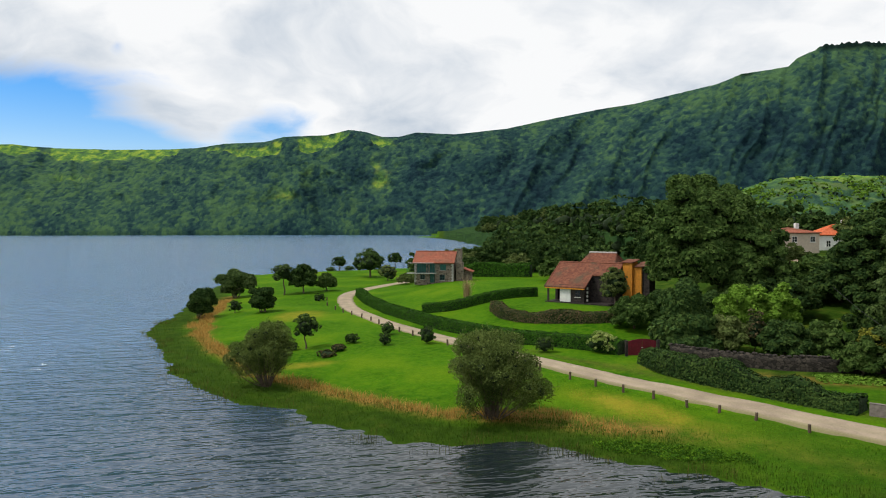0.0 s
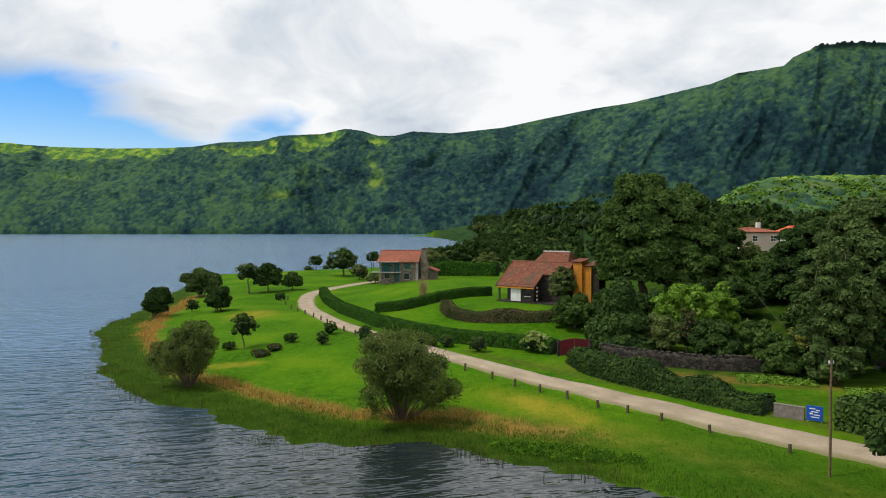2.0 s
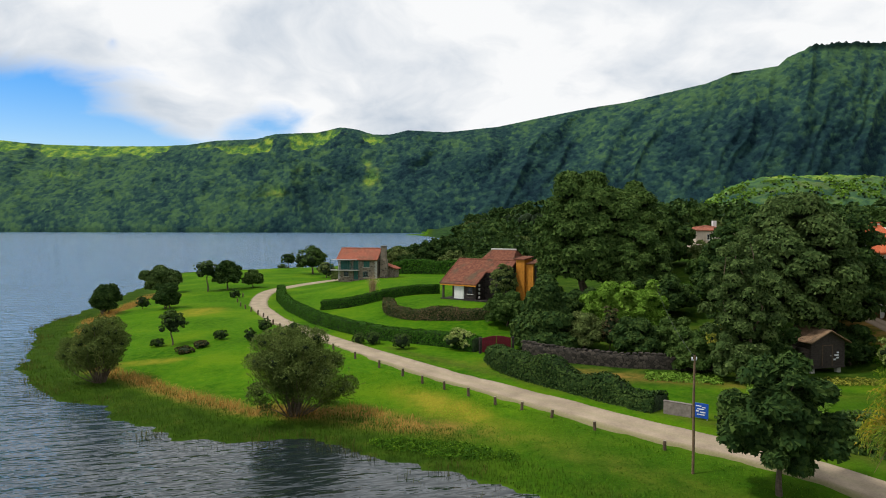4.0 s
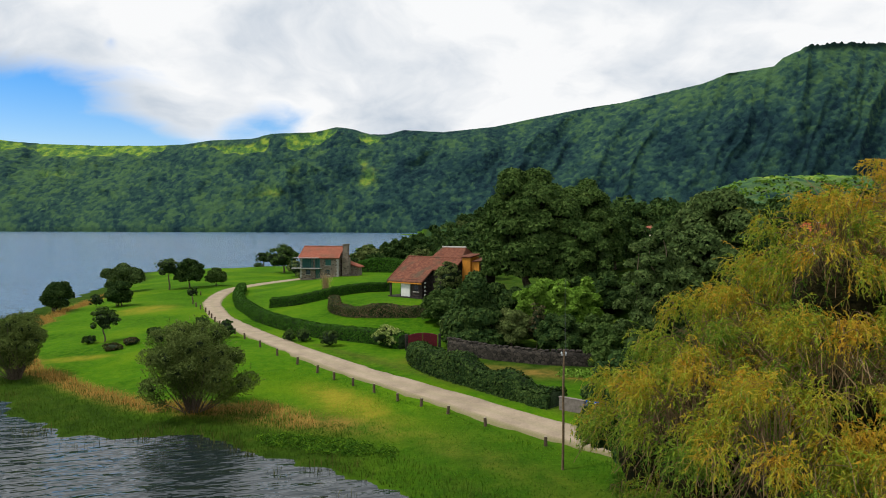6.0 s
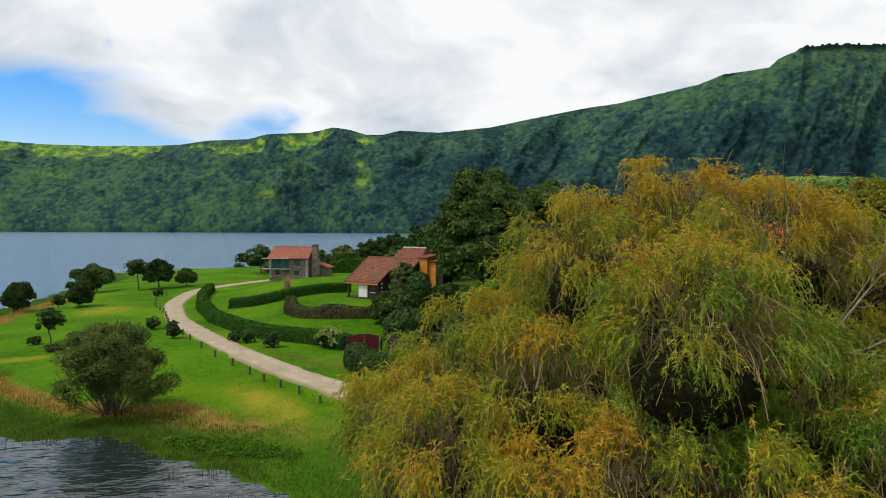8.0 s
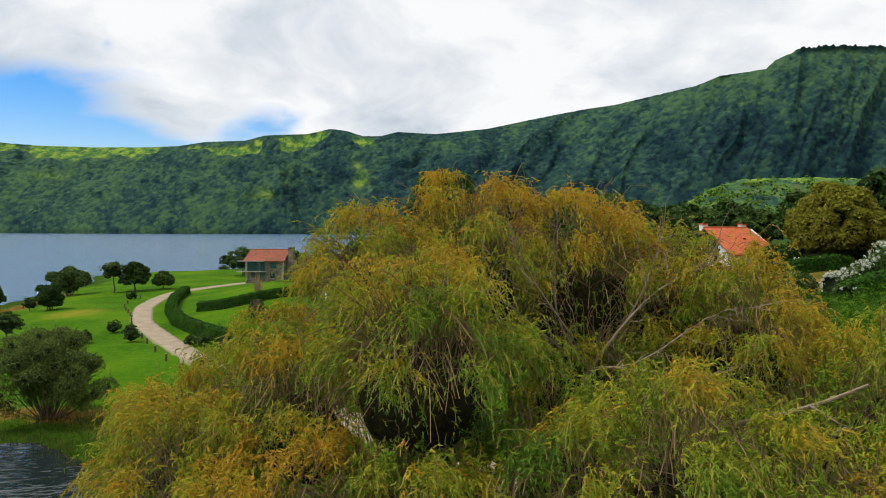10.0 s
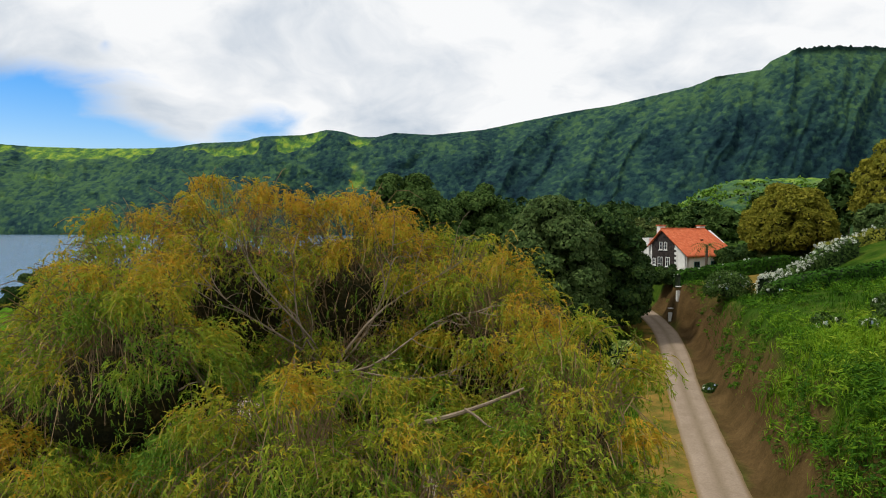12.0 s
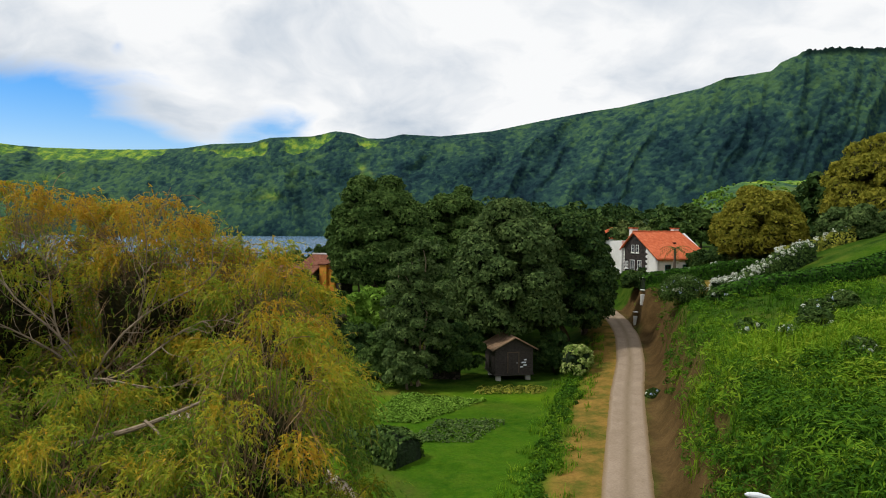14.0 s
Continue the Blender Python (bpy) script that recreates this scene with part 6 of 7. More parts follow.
broad_tree("mimosa_shrub", 45.2, 71.5, 1.9, 5.6, M_LEAF_YELLOW, "yellow-green flowering shrub behind the wall", 59, 4500, 0.17, 0.05, category="shrub")
broad_tree("garden_shrub", 25.0, 88.0, 2.8, 7.4, M_LEAF, "large green shrub beside the stone cottage", 60, 10000, 0.22, 0.0, category="shrub")
broad_tree("garden_tree", 25.8, 101.5, 2.2, 10.0, M_LEAF_OLIVE, "slender light tree beside the cottage gable", 61, 4500, 0.22, 0.15)
broad_tree("variegated_bush", 18.9, 78.3, 1.9, 4.0, M_LEAF_VARIE, "cream and green variegated bush by the hedge", 62, 4500, 0.18, 0.0, category="bush")
for k, (x, y, r, h) in enumerate(((38.5, 85, 3.4, 9.0), (35.6, 83.5, 2.4, 8.6), (41.6, 84.5, 2.6, 8.9))):
    broad_tree("vine_mound", x, y, r, h, M_LEAF_BRIGHT, "bright green mound of climbing foliage", 63 + k, 6000, 0.24, 0.0, category="shrub")
broad_tree("brown_shrub", 35.2, 76.6, 1.2, 7.0, M_LEAF_RED, "thin brownish dying shrub", 66, 2200, 0.2, 0.0, category="shrub")

broad_tree("garden_shrub", 35.5, 91.5, 3.0, 7.4, M_LEAF_DARK, "dark shrub at the foot of the domed tree", 171, 8000, 0.2, 0.0, category="shrub")
broad_tree("garden_shrub", 40.5, 92.5, 3.2, 8.2, M_LEAF, "green shrub at the foot of the domed tree", 172, 8000, 0.2, 0.0, category="shrub")
broad_tree("garden_shrub", 31.5, 95.5, 2.6, 7.6, M_LEAF_DARK, "dark shrub between the cottage and the domed tree", 173, 7000, 0.2, 0.0, category="shrub")
broad_tree("dome_tree", 37.4, 100, 6.7, 22.9, M_LEAF, "huge domed evergreen tree with dense rounded foliage", 3, 48000, 0.22, 0.06, n=22, clump=0.24, trunk=0.6)
broad_tree("dome_tree", 43.4, 97, 4.5, 16.0, M_LEAF, "lower leaning lobe tree beside the dome", 33, 20800, 0.21, 0.05, n=14, trunk=0.4)
broad_tree("dome_tree", 48.6, 117, 6.6, 22.6, M_LEAF, "tall broad tree behind the domed one", 4, 32000, 0.25, 0.08, n=18, trunk=0.5)
broad_tree("dome_tree", 53.2, 72, 6.0, 19.2, M_LEAF_GREY, "tall grey-green broadleaf tree above the granary", 5, 41600, 0.18, 0.1, n=20, clump=0.24, trunk=0.45)
broad_tree("dome_tree", 59.0, 76.5, 5.2, 18.2, M_LEAF_DARK, "dark broadleaf tree beside the lane", 6, 28800, 0.18, 0.06, n=16, trunk=0.4)
broad_tree("dome_tree", 63.0, 82, 3.9, 16.0, M_LEAF_DARK, "dark tree at the lane's upper end", 34, 16000, 0.18, 0.05, n=12, trunk=0.3)
broad_tree("dome_tree", 54.2, 86, 4.6, 17.9, M_LEAF_DARK, "dark rounded tree deep in the garden", 7, 24000, 0.21, 0.08, n=14, trunk=0.4)
broad_tree("pale_tree", 44.1, 63.8, 3.1, 15.1, M_LEAF_GREY, "slim pale grey-green tree with branching stems", 8, 15500, 0.14, 0.1, n=18, stems=3, bark=M_PALEBARK, trunk=0.22)
broad_tree("garden_shrub", 47.6, 66.5, 2.6, 7.4, M_LEAF_DARK, "dark understorey shrub beside the granary", 67, 7000, 0.2, 0.0, category="shrub")
broad_tree("garden_shrub", 43.4, 62.4, 2.1, 6.2, M_LEAF_GREY, "pale shrub growing round the slim tree", 168, 6000, 0.19, 0.0, category="shrub")
broad_tree("garden_shrub", 40.6, 66, 2.0, 5.6, M_LEAF, "low leafy shrub by the garden wall", 68, 5000, 0.2, 0.0, category="shrub")
broad_tree("garden_shrub", 57.5, 69.5, 2.0, 6.0, M_LEAF_DARK, "dark shrub between granary and lane", 69, 5000, 0.2, 0.0, category="shrub")
broad_tree("lily_clump", 58.6, 64.5, 1.8, 5.6, M_LEAF_VARIE, "tall pale flowering ginger lilies beside the lane", 70, 3600, 0.22, 0.0, category="plant")
broad_tree("garden_shrub", 46, 92, 4.0, 9.5, M_LEAF_DARK, "dark shrub under the great trees", 71, 7000, 0.26, 0.0, category="shrub")
broad_tree("garden_shrub", 56.5, 97, 4.4, 11.2, M_LEAF_DARK, "dark tree filling the back of the garden", 72, 9000, 0.3, 0.0)
broad_tree("garden_shrub", 60.4, 108, 4.6, 11.8, M_LEAF, "green tree below the beige villa", 73, 8000, 0.32, 0.0)
broad_tree("garden_shrub", 70.7, 118, 3.6, 11.6, M_LEAF, "green tree between the two villas", 74, 6000, 0.34, 0.0)
broad_tree("garden_shrub", 55.5, 122, 5.0, 17.5, M_LEAF_DARK, "dark tree beside the beige villa", 75, 7000, 0.36, 0.0)
broad_tree("golden_tree", 86.8, 89, 5.6, 21.4, M_LEAF_GOLD, "broad golden-green tree on the hillside", 76, 34000, 0.19, 0.06, n=22, clump=0.34, spread=0.9)
broad_tree("golden_tree", 99.1, 82, 7.5, 27.5, M_LEAF_GOLD, "tall golden-green tree above the lawn", 77, 36000, 0.22, 0.06, n=24, clump=0.34, spread=0.9)
broad_tree("hill_tree", 91.3, 93, 4.5, 18.0, M_LEAF_DARK, "dark tree between the golden ones", 78, 9000, 0.3, 0.0)
broad_tree("hill_tree", 88.8, 72.5, 3.6, 19.0, M_LEAF_GREY, "pale grey-green tree at the upper lawn", 79, 10000, 0.24, 0.0)
broad_tree("hill_tree", 77.9, 106, 4.2, 16.3, M_LEAF_DARK, "dark tree behind the hillside house", 80, 7000, 0.32, 0.0)
broad_tree("hill_tree", 69.3, 104, 3.2, 18.6, M_LEAF_DARK, "round dark tree behind the hillside house", 81, 7000, 0.3, 0.0)
broad_tree("hill_shrub", 82.6, 94.5, 3.2, 13.6, M_LEAF_DARK, "dark shrub behind the terrace hedge", 183, 7000, 0.24, 0.0, category="shrub")
broad_tree("hill_shrub", 86.7, 90.5, 2.8, 13.8, M_LEAF_OLIVE, "olive shrub behind the terrace hedge", 184, 6000, 0.24, 0.0, category="shrub")
broad_tree("hill_shrub", 91.3, 87.5, 3.0, 15.0, M_LEAF_DARK, "dark shrub above the upper lawn", 185, 6000, 0.24, 0.0, category="shrub")
broad_tree("garden_shrub", 51.0, 80.5, 2.8, 8.2, M_LEAF_DARK, "dark shrub under the great trees", 186, 7000, 0.22, 0.0, category="shrub")
broad_tree("garden_shrub", 53.5, 82, 3.2, 9.0, M_LEAF, "green shrub under the great trees", 187, 7000, 0.22, 0.0, category="shrub")
broad_tree("hill_shrub", 71.6, 90.5, 2.0, 11.0, M_LEAF_DARK, "dark shrub below the corner of the hillside house", 82, 5000, 0.2, 0.0, category="shrub")


def ball_bush(x, y, r, h, seed, label, material=None):
    rng = np.random.default_rng(seed)
    g = terrain(x, y)
    ob = empty("clipped_bush", pose(x, y, g - 0.05), label, "bush")
    blobs = [(0, 0, h * 0.5, r, r, h * 0.52)]
    v, f = foliage(rng, blobs, 1500, 0.16, 0.18)
    c = mesh_object("foliage", v, f, material or M_LEAF_DARK, ob)
    v, f = cores(rng, blobs, 0.8)
    mesh_object("shade_core", v, f, M_CORE, c, True)
    return ob


for k, (x, y, r, h, lab) in enumerate(((-10.8, 86.6, 0.95, 1.15, "round clipped bush on the lawn"), (-11.9, 82.7, 1.1, 0.75, "low spreading bush on the lawn"), (-12.9, 80.1, 1.15, 0.75, "low dark bush on the lawn"),
                                       (-6.5, 84.2, 0.8, 1.55, "upright bush on the lawn"), (-6.9, 92.3, 1.0, 1.6, "bush beside the bollards"), (-1.3, 84.9, 1.1, 2.1, "leafy bush beside the road edge"),
                                       (12.2, 78.4, 1.15, 1.7, "round clipped bush before the hedge"), (8.6, 81.5, 1.0, 1.4, "round clipped bush before the hedge"), (6.9, 82.2, 0.8, 1.3, "small clipped bush before the hedge"),
                                       (-18, 85, 0.9, 0.9, "low bush beneath the young tree"), (-40, 246, 2.2, 1.6, "low far hedge bush by the water"), (-28, 243, 2.2, 1.6, "low far hedge bush by the water"), (-33, 245, 2.2, 1.5, "low far hedge bush by the water"))):
    ball_bush(x, y, r * 0.88, h, 200 + k, lab, M_LEAF_RED if h < 0.8 else M_LEAF)


# far woods behind the houses: a few trees, repeated
def wood_tree(seed, r, h, material, label, conifer=False, leaves=1100, size=0.9):
    rng = np.random.default_rng(seed)
    ob = empty("wood_tree", pose(0, -50, -60), label, "tree", "trees of the far wood")
    if conifer:
        blobs = [(0, 0, h * (0.25 + 0.62 * i / 5), r * (1 - 0.15 * i), r * (1 - 0.15 * i), h * 0.14) for i in range(6)]
    else:
        blobs = lobed_blobs(rng, r, h, h * 0.1, 20)
    bm = bmesh.new()
    tube(bm, wavy((0, 0, -1.5), (0, 0, h * 0.6), 4, 0.15, rng), np.linspace(0.35, 0.12, 5), 6)
    part("trunk", bm, M_BARK, ob)
    v, f = lobe_leaves(rng, blobs, leaves * 2, size * 0.8, 0.6)
    c = mesh_object("crown", v, f, material, ob)
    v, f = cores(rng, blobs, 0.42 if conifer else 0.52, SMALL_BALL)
    mesh_object("shade_core", v, f, M_CORE, c, True)
    return ob


kinds = [wood_tree(301, 5.0, 11, M_LEAF_DARK, "dark round tree of the far wood"), wood_tree(302, 4.5, 10, M_LEAF, "green round tree of the far wood"),
         wood_tree(303, 3.4, 14, M_LEAF_DARK, "dark pointed conifer of the far wood", True), wood_tree(304, 5.5, 9, M_LEAF_OLIVE, "olive tree of the far wood")]
rng = np.random.default_rng(9)
spots = [(-4, 186, 0, 0.75), (4, 196, 1, 0.9), (13, 190, 0, 0.8), (20, 178, 3, 0.7), (25, 185, 0, 1.0), (31, 176, 2, 0.95), (35, 182, 2, 1.1), (33, 168, 0, 0.9), (40, 172, 2, 1.05), (38, 160, 1, 0.8), (28, 160, 0, 0.75), (24, 148, 1, 0.65),
         (33, 142, 0, 0.8), (31, 128, 3, 0.7), (44, 150, 2, 1.0), (48, 160, 0, 1.0), (54, 150, 1, 1.0), (55, 168, 0, 1.1), (62, 158, 1, 1.0), (70, 160, 0, 0.95), (78, 165, 1, 0.9), (86, 158, 0, 0.95), (94, 150, 1, 0.9), (84, 140, 3, 0.8), (92, 128, 0, 1.0), (100, 120, 1, 1.1),
         (104, 105, 0, 1.1), (88, 112, 1, 0.8), (0, 215, 3, 0.7), (-8, 225, 1, 0.7), (7, 232, 0, 0.8), (25, 222, 1, 0.9), (32, 208, 0, 0.9), (112, 140, 0, 1.2), (104, 160, 1, 1.2), (62, 122, 3, 0.55), (-3, 172, 3, 0.45), (-9, 176, 3, 0.4)]
for _ in range(80):
    y = rng.uniform(175, 480)
    x = rng.uniform(-10, 0.62 * y + 20) + 0.05 * y
    if levels(np.array([x]), np.array([y]))[1][0] > 12:
        spots.append((x, y, int(rng.integers(0, 4)), rng.uniform(0.6, 0.95)))
for _ in range(110):
    y = rng.uniform(300, 1000)
    x = rng.uniform(30, 0.42 * y + 10)
    if levels(np.array([x]), np.array([y]))[1][0] > 8:
        spots.append((x, y, int(rng.choice([0, 1, 3])), rng.uniform(0.9, 1.5)))
for _ in range(60):
    y = rng.uniform(182, 330)
    x = rng.uniform(-6, 0.22 * y + 8)
    if levels(np.array([x]), np.array([y]))[1][0] > 9 and not (y > 290 and 30 < x < 55):
        spots.append((x, y, int(rng.choice([0, 1, 3, 0])), rng.uniform(0.55, 0.85)))
used = set()
for x, y, k, sc in spots:
    sc = sc * 0.74 if k == 2 else sc
    m = pose(x, y, terrain(x, y) - 0.3, 0, 0, rng.uniform(0, 360))
    if k in used:
        t = copy_thing(kinds[k], m)
    else:
        used.add(k)
        t = kinds[k]
        t.matrix_world = m
    t.scale = (sc, sc, sc * rng.uniform(0.78, 0.95))


# the wooded plain at the foot of the crater wall
def far_wood():
    rng = np.random.default_rng(77)
    n = 1350
    y = 235 + 1100 * rng.random(n) ** 1.35
    x = rng.uniform(0.05, 0.5, n) * y + 6
    z, d = levels(x, y)[:2]
    ok = (d > 6) & ~((y > 560) & (y < 700) & (x < 0.125 * y))
    x, y, z = x[ok], y[ok], z[ok]
    r = rng.uniform(3.5, 7.5, len(x))
    blobs = np.column_stack([x, y, z + r * 0.55, r, r, r * rng.uniform(0.7, 1.15, len(x))])
    v, f = foliage(rng, blobs, len(x) * 56, 1.8, 0.35, 14, 0.6)
    ob = mesh_object("far_wood", v, f, M_LEAF_DARK)
    tagged(ob, "dark woods on the plain below the crater wall", "woods", kind="stuff")
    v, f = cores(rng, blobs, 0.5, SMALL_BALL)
    mesh_object("shade_core", v, f, M_CORE, ob, True)
    # bushes and small trees over the low hill
    HX, HY, HZ = HILL
    i, j = rng.integers(4, 74, 1300), rng.integers(0, HX.shape[1], 1300)
    keep = rng.random(1300) < np.where(i > 50, 0.2, 1.0)
    i, j = i[keep], j[keep]
    r = rng.uniform(2.5, 6.0, len(i)) * np.where(i > 44, 0.6, 1.0)
    blobs = np.column_stack([HX[i, j], HY[i, j], HZ[i, j] + r * 0.3, r, r, r * rng.uniform(0.7, 1.1, len(i))])
    v, f = foliage(rng, blobs, len(i) * 40, 2.0, 0.35, 10, 0.6)
    ob = mesh_object("hill_wood", v, f, M_LEAF_BRIGHT)
    tagged(ob, "green bushes and small trees over the low hill", "woods", kind="stuff")
    v, f = cores(rng, blobs, 0.3, SMALL_BALL)
    mesh_object("shade_core", v, f, M_CORE, ob, True)


far_wood()

# ---------------------------------------------------------------- the weeping willow
def willow():
    rng = np.random.default_rng(90)
    ob = empty("willow_tree", pose(36.5, 20.5, terrain(36.5, 20.5) - 0.2), "huge weeping willow with golden-green trailing branches", "tree")
    off = np.array(ob.matrix_world.translation)
    lobes = np.array([(34.1, 18.7, 13.5, 1.9, 2.0, 2.1), (36.3, 19.0, 13.9, 2.1, 1.9, 2.4), (39.1, 19.5, 13.7, 2.1, 2.0, 2.2), (41.4, 19.6, 13.0, 1.8, 1.8, 2.0), (42.6, 18.0, 12.4, 1.5, 1.7, 1.9),
                      (35.2, 14.8, 12.6, 2.0, 1.9, 1.9), (32.7, 16.4, 11.3, 1.5, 1.7, 1.7), (31.5, 19.3, 11.0, 1.8, 2.0, 1.9), (30.1, 17.2, 10.1, 1.5, 1.8, 1.8), (29.8, 19.6, 9.5, 1.4, 1.8, 1.9),
                      (33.0, 13.6, 10.0, 1.5, 1.4, 1.5), (30.9, 15.1, 9.9, 1.4, 1.6, 1.8), (35.6, 12.4, 9.9, 1.6, 1.2, 1.5), (37.9, 12.7, 10.7, 1.4, 1.2, 1.5), (39.0, 12.4, 11.3, 1.3, 1.2, 1.6),
                      (40.6, 12.3, 10.6, 1.6, 1.3, 1.6), (43.3, 12.9, 10.8, 1.1, 1.1, 1.7), (41.9, 12.4, 10.3, 1.0, 1.0, 1.5), (40.0, 14.8, 11.0, 1.6, 1.3, 1.5), (37.9, 15.2, 10.9, 1.3, 1.3, 1.5), (38.8, 18.4, 11.6, 2.2, 1.0, 1.9), (34.4, 14.6, 9.9, 1.9, 1.5, 1.7), (37.2, 14.6, 9.2, 1.8, 1.4, 1.7), (39.6, 13.8, 9.0, 1.7, 1.3, 1.7), (43.9, 16.2, 8.8, 1.4, 1.6, 2.0), (36.6, 14.4, 7.0, 2.6, 1.6, 1.7), (40.6, 14.2, 6.8, 2.4, 1.6, 1.7), (33.4, 15.6, 7.0, 2.0, 1.8, 1.8), (43.5, 14.1, 11.7, 1.25, 1.5, 1.8), (43.3, 16.5, 10.9, 1.4, 1.5, 1.9),
                      (34.2, 22.0, 11.4, 2.4, 2.2, 2.5), (38.4, 22.2, 12.0, 2.7, 2.2, 2.6), (41.6, 21.6, 10.8, 2.2, 2.1, 2.4),
                      (30.6, 16.0, 7.6, 1.5, 1.6, 2.0), (30.2, 18.8, 7.2, 1.5, 1.8, 2.1), (32.7, 13.2, 8.6, 1.6, 1.5, 2.0), (35.2, 12.2, 8.2, 1.7, 1.3, 2.0), (38.2, 12.0, 8.6, 1.7, 1.3, 1.9), (41.0, 12.0, 8.2, 1.6, 1.3, 1.9), (42.7, 14.2, 8.6, 1.3, 1.5, 1.9)])
    lobes[:, 3:] *= 0.93
    # leaders and limbs
    bm = bmesh.new()
    foot = Vector((0, 0, -0.2))
    fork = Vector((0.6, 0.2, 5.2))
    tube(bm, wavy(foot, fork, 6, 0.25, rng), np.linspace(0.75, 0.48, 7), 10)
    part("trunk", bm, M_BARK, ob)
    tips = []
    for k, lb in enumerate(lobes):
        tip = Vector(lb[:3] - off) + Vector((0, 0, lb[5] * 0.4))
        limb = wavy(fork + Vector(rng.normal(0, 0.15, 3)), tip, 9, 0.45, rng)
        bm = bmesh.new()
        tube(bm, limb, np.linspace(0.17, 0.02, 10), 7)
        for q in range(9):
            s = limb[3 + q % 6]
            d = Vector(units(rng, 1)[0])
            d.z = abs(d.z) * 0.35
            end = s + d * rng.uniform(0.5, 1.1)
            br = wavy(s, end, 6, 0.12, rng)
            tube(bm, br, np.linspace(0.035, 0.008, 7), 5)
            tips.append(end)
        part("limb", bm, M_PALEBARK, ob)
    # limbs fanning out in the opening of the crown
    hub = Vector((38.8, 17.3, 12.3)) - Vector(off)
    bm = bmesh.new()
    tube(bm, wavy(fork + Vector((0.8, -1.0, 0.5)), hub, 5, 0.15, rng), np.linspace(0.13, 0.08, 6), 8)
    for q, tip in enumerate(((36.9, 16.5, 15.6), (37.9, 16.4, 15.9), (36.2, 16.3, 14.6), (40.2, 16.9, 15.6), (41.7, 16.9, 14.8), (42.4, 16.2, 13.7), (41.8, 15.8, 12.8))):
        br = wavy(hub, Vector(tip) - Vector(off), 8, 0.3, rng)
        tube(bm, br, np.linspace(0.034, 0.006, 9), 6)
        for w2 in range(12):
            s0 = br[2 + w2 % 6]
            d2 = (br[-1] - hub).normalized() * 0.8 + Vector(rng.normal(0, 0.55, 3))
            tube(bm, wavy(s0, s0 + d2 * rng.uniform(0.5, 1.0), 5, 0.1, rng), np.linspace(0.013, 0.003, 6), 4)
    part("limb", bm, M_PALEBARK, ob)
    # a bare leaning bough in the front
    bm = bmesh.new()
    a = Vector((41.6, 13.6, 12.45)) - Vector(off)
    tube(bm, wavy(a + Vector((-1.5, 0.6, -0.6)), a + Vector((1.0, 0.0, 0.35)), 8, 0.06, rng), np.linspace(0.065, 0.022, 9), 7)
    tube(bm, wavy(a, a + Vector((0.75, -0.2, -0.35)), 6, 0.06, rng), np.linspace(0.03, 0.008, 7), 6)
    part("dead_bough", bm, M_PALEBARK, ob)
    # trailing sprigs, gathered in heads on the outside of the crown
    def outside(p, own):
        ok = np.ones(len(p), bool)
        for k, lb in enumerate(lobes):
            ok &= (own == k) | ((((p - lb[:3]) / (lb[3:] * 0.96)) ** 2).sum(1) > 1)
        return ok

    area = lobes[:, 3] * lobes[:, 4] + lobes[:, 3] * lobes[:, 5]
    tries = 9000
    own = rng.choice(len(lobes), tries, p=area / area.sum())
    md = units(rng, tries)
    md[:, 2] = np.where(md[:, 2] < 0.12, np.abs(md[:, 2]) + 0.12, md[:, 2])
    mc = lobes[own, :3] + md * lobes[own, 3:] * rng.uniform(0.82, 1.0, (tries, 1))
    ok = outside(mc, own) & ((md[:, 1] < 0.45) | (rng.random(tries) < 0.3))
    # a thin place in the crown lets the limbs show
    thin = (((mc[:, 0] - 39.3) / 2.3) ** 2 + ((mc[:, 2] - 13.6) / 1.5) ** 2 < 1) & (mc[:, 1] < 19)
    ok &= ~thin | (rng.random(tries) < 0.8)
    # a hollow under the front dome
    hollow = (((mc[:, 0] - 35.2) / 2.3) ** 2 + ((mc[:, 2] - 11.1) / 1.0) ** 2 < 1) & (mc[:, 1] < 15.5)
    ok &= ~hollow | (rng.random(tries) < 0.25)
    mc, md, own = mc[ok], md[ok], own[ok]
    keep = []
    for i in range(len(mc)):
        if not keep or ((mc[keep] - mc[i]) ** 2).sum(1).min() > 0.62:
            keep.append(i)
    mc, md = mc[keep], md[keep]
    mounds = len(mc)
    mr = rng.uniform(0.4, 0.75, mounds)
    # tone by place; mounds that face up are more golden, a painted top light
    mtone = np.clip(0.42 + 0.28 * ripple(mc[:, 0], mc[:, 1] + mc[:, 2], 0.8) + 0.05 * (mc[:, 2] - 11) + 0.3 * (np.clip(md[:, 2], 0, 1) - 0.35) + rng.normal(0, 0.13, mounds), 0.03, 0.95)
    mtone = np.where((mc[:, 1] > 13.4) & (mc[:, 1] < 16) & (mc[:, 0] > 36.5) & (mc[:, 0] < 41.8) & (mc[:, 2] < 12.8), mtone * 0.75, mtone)   # a fresh green pocket
    heads = mounds * 7
    hm = np.repeat(np.arange(mounds), 7)
    hd = units(rng, heads) + md[hm] * 0.9 + np.array([0, 0, 0.7])
    hd /= np.linalg.norm(hd, axis=1, keepdims=True)
    hc = mc[hm] + hd * mr[hm][:, None] * rng.uniform(0.5, 1.0, (heads, 1))
    n = 48000
    which = rng.integers(0, heads, n)
    start = hc[which] + rng.normal(0, 0.13, (n, 3))
    swirl = units(rng, heads)
    outw = hd[which] * 0.8 + swirl[which] * 0.5 + rng.normal(0, 0.3, (n, 3))
    outw[:, 2] = np.abs(outw[:, 2]) * 0.7 + 0.1
    outw /= np.linalg.norm(outw, axis=1, keepdims=True)
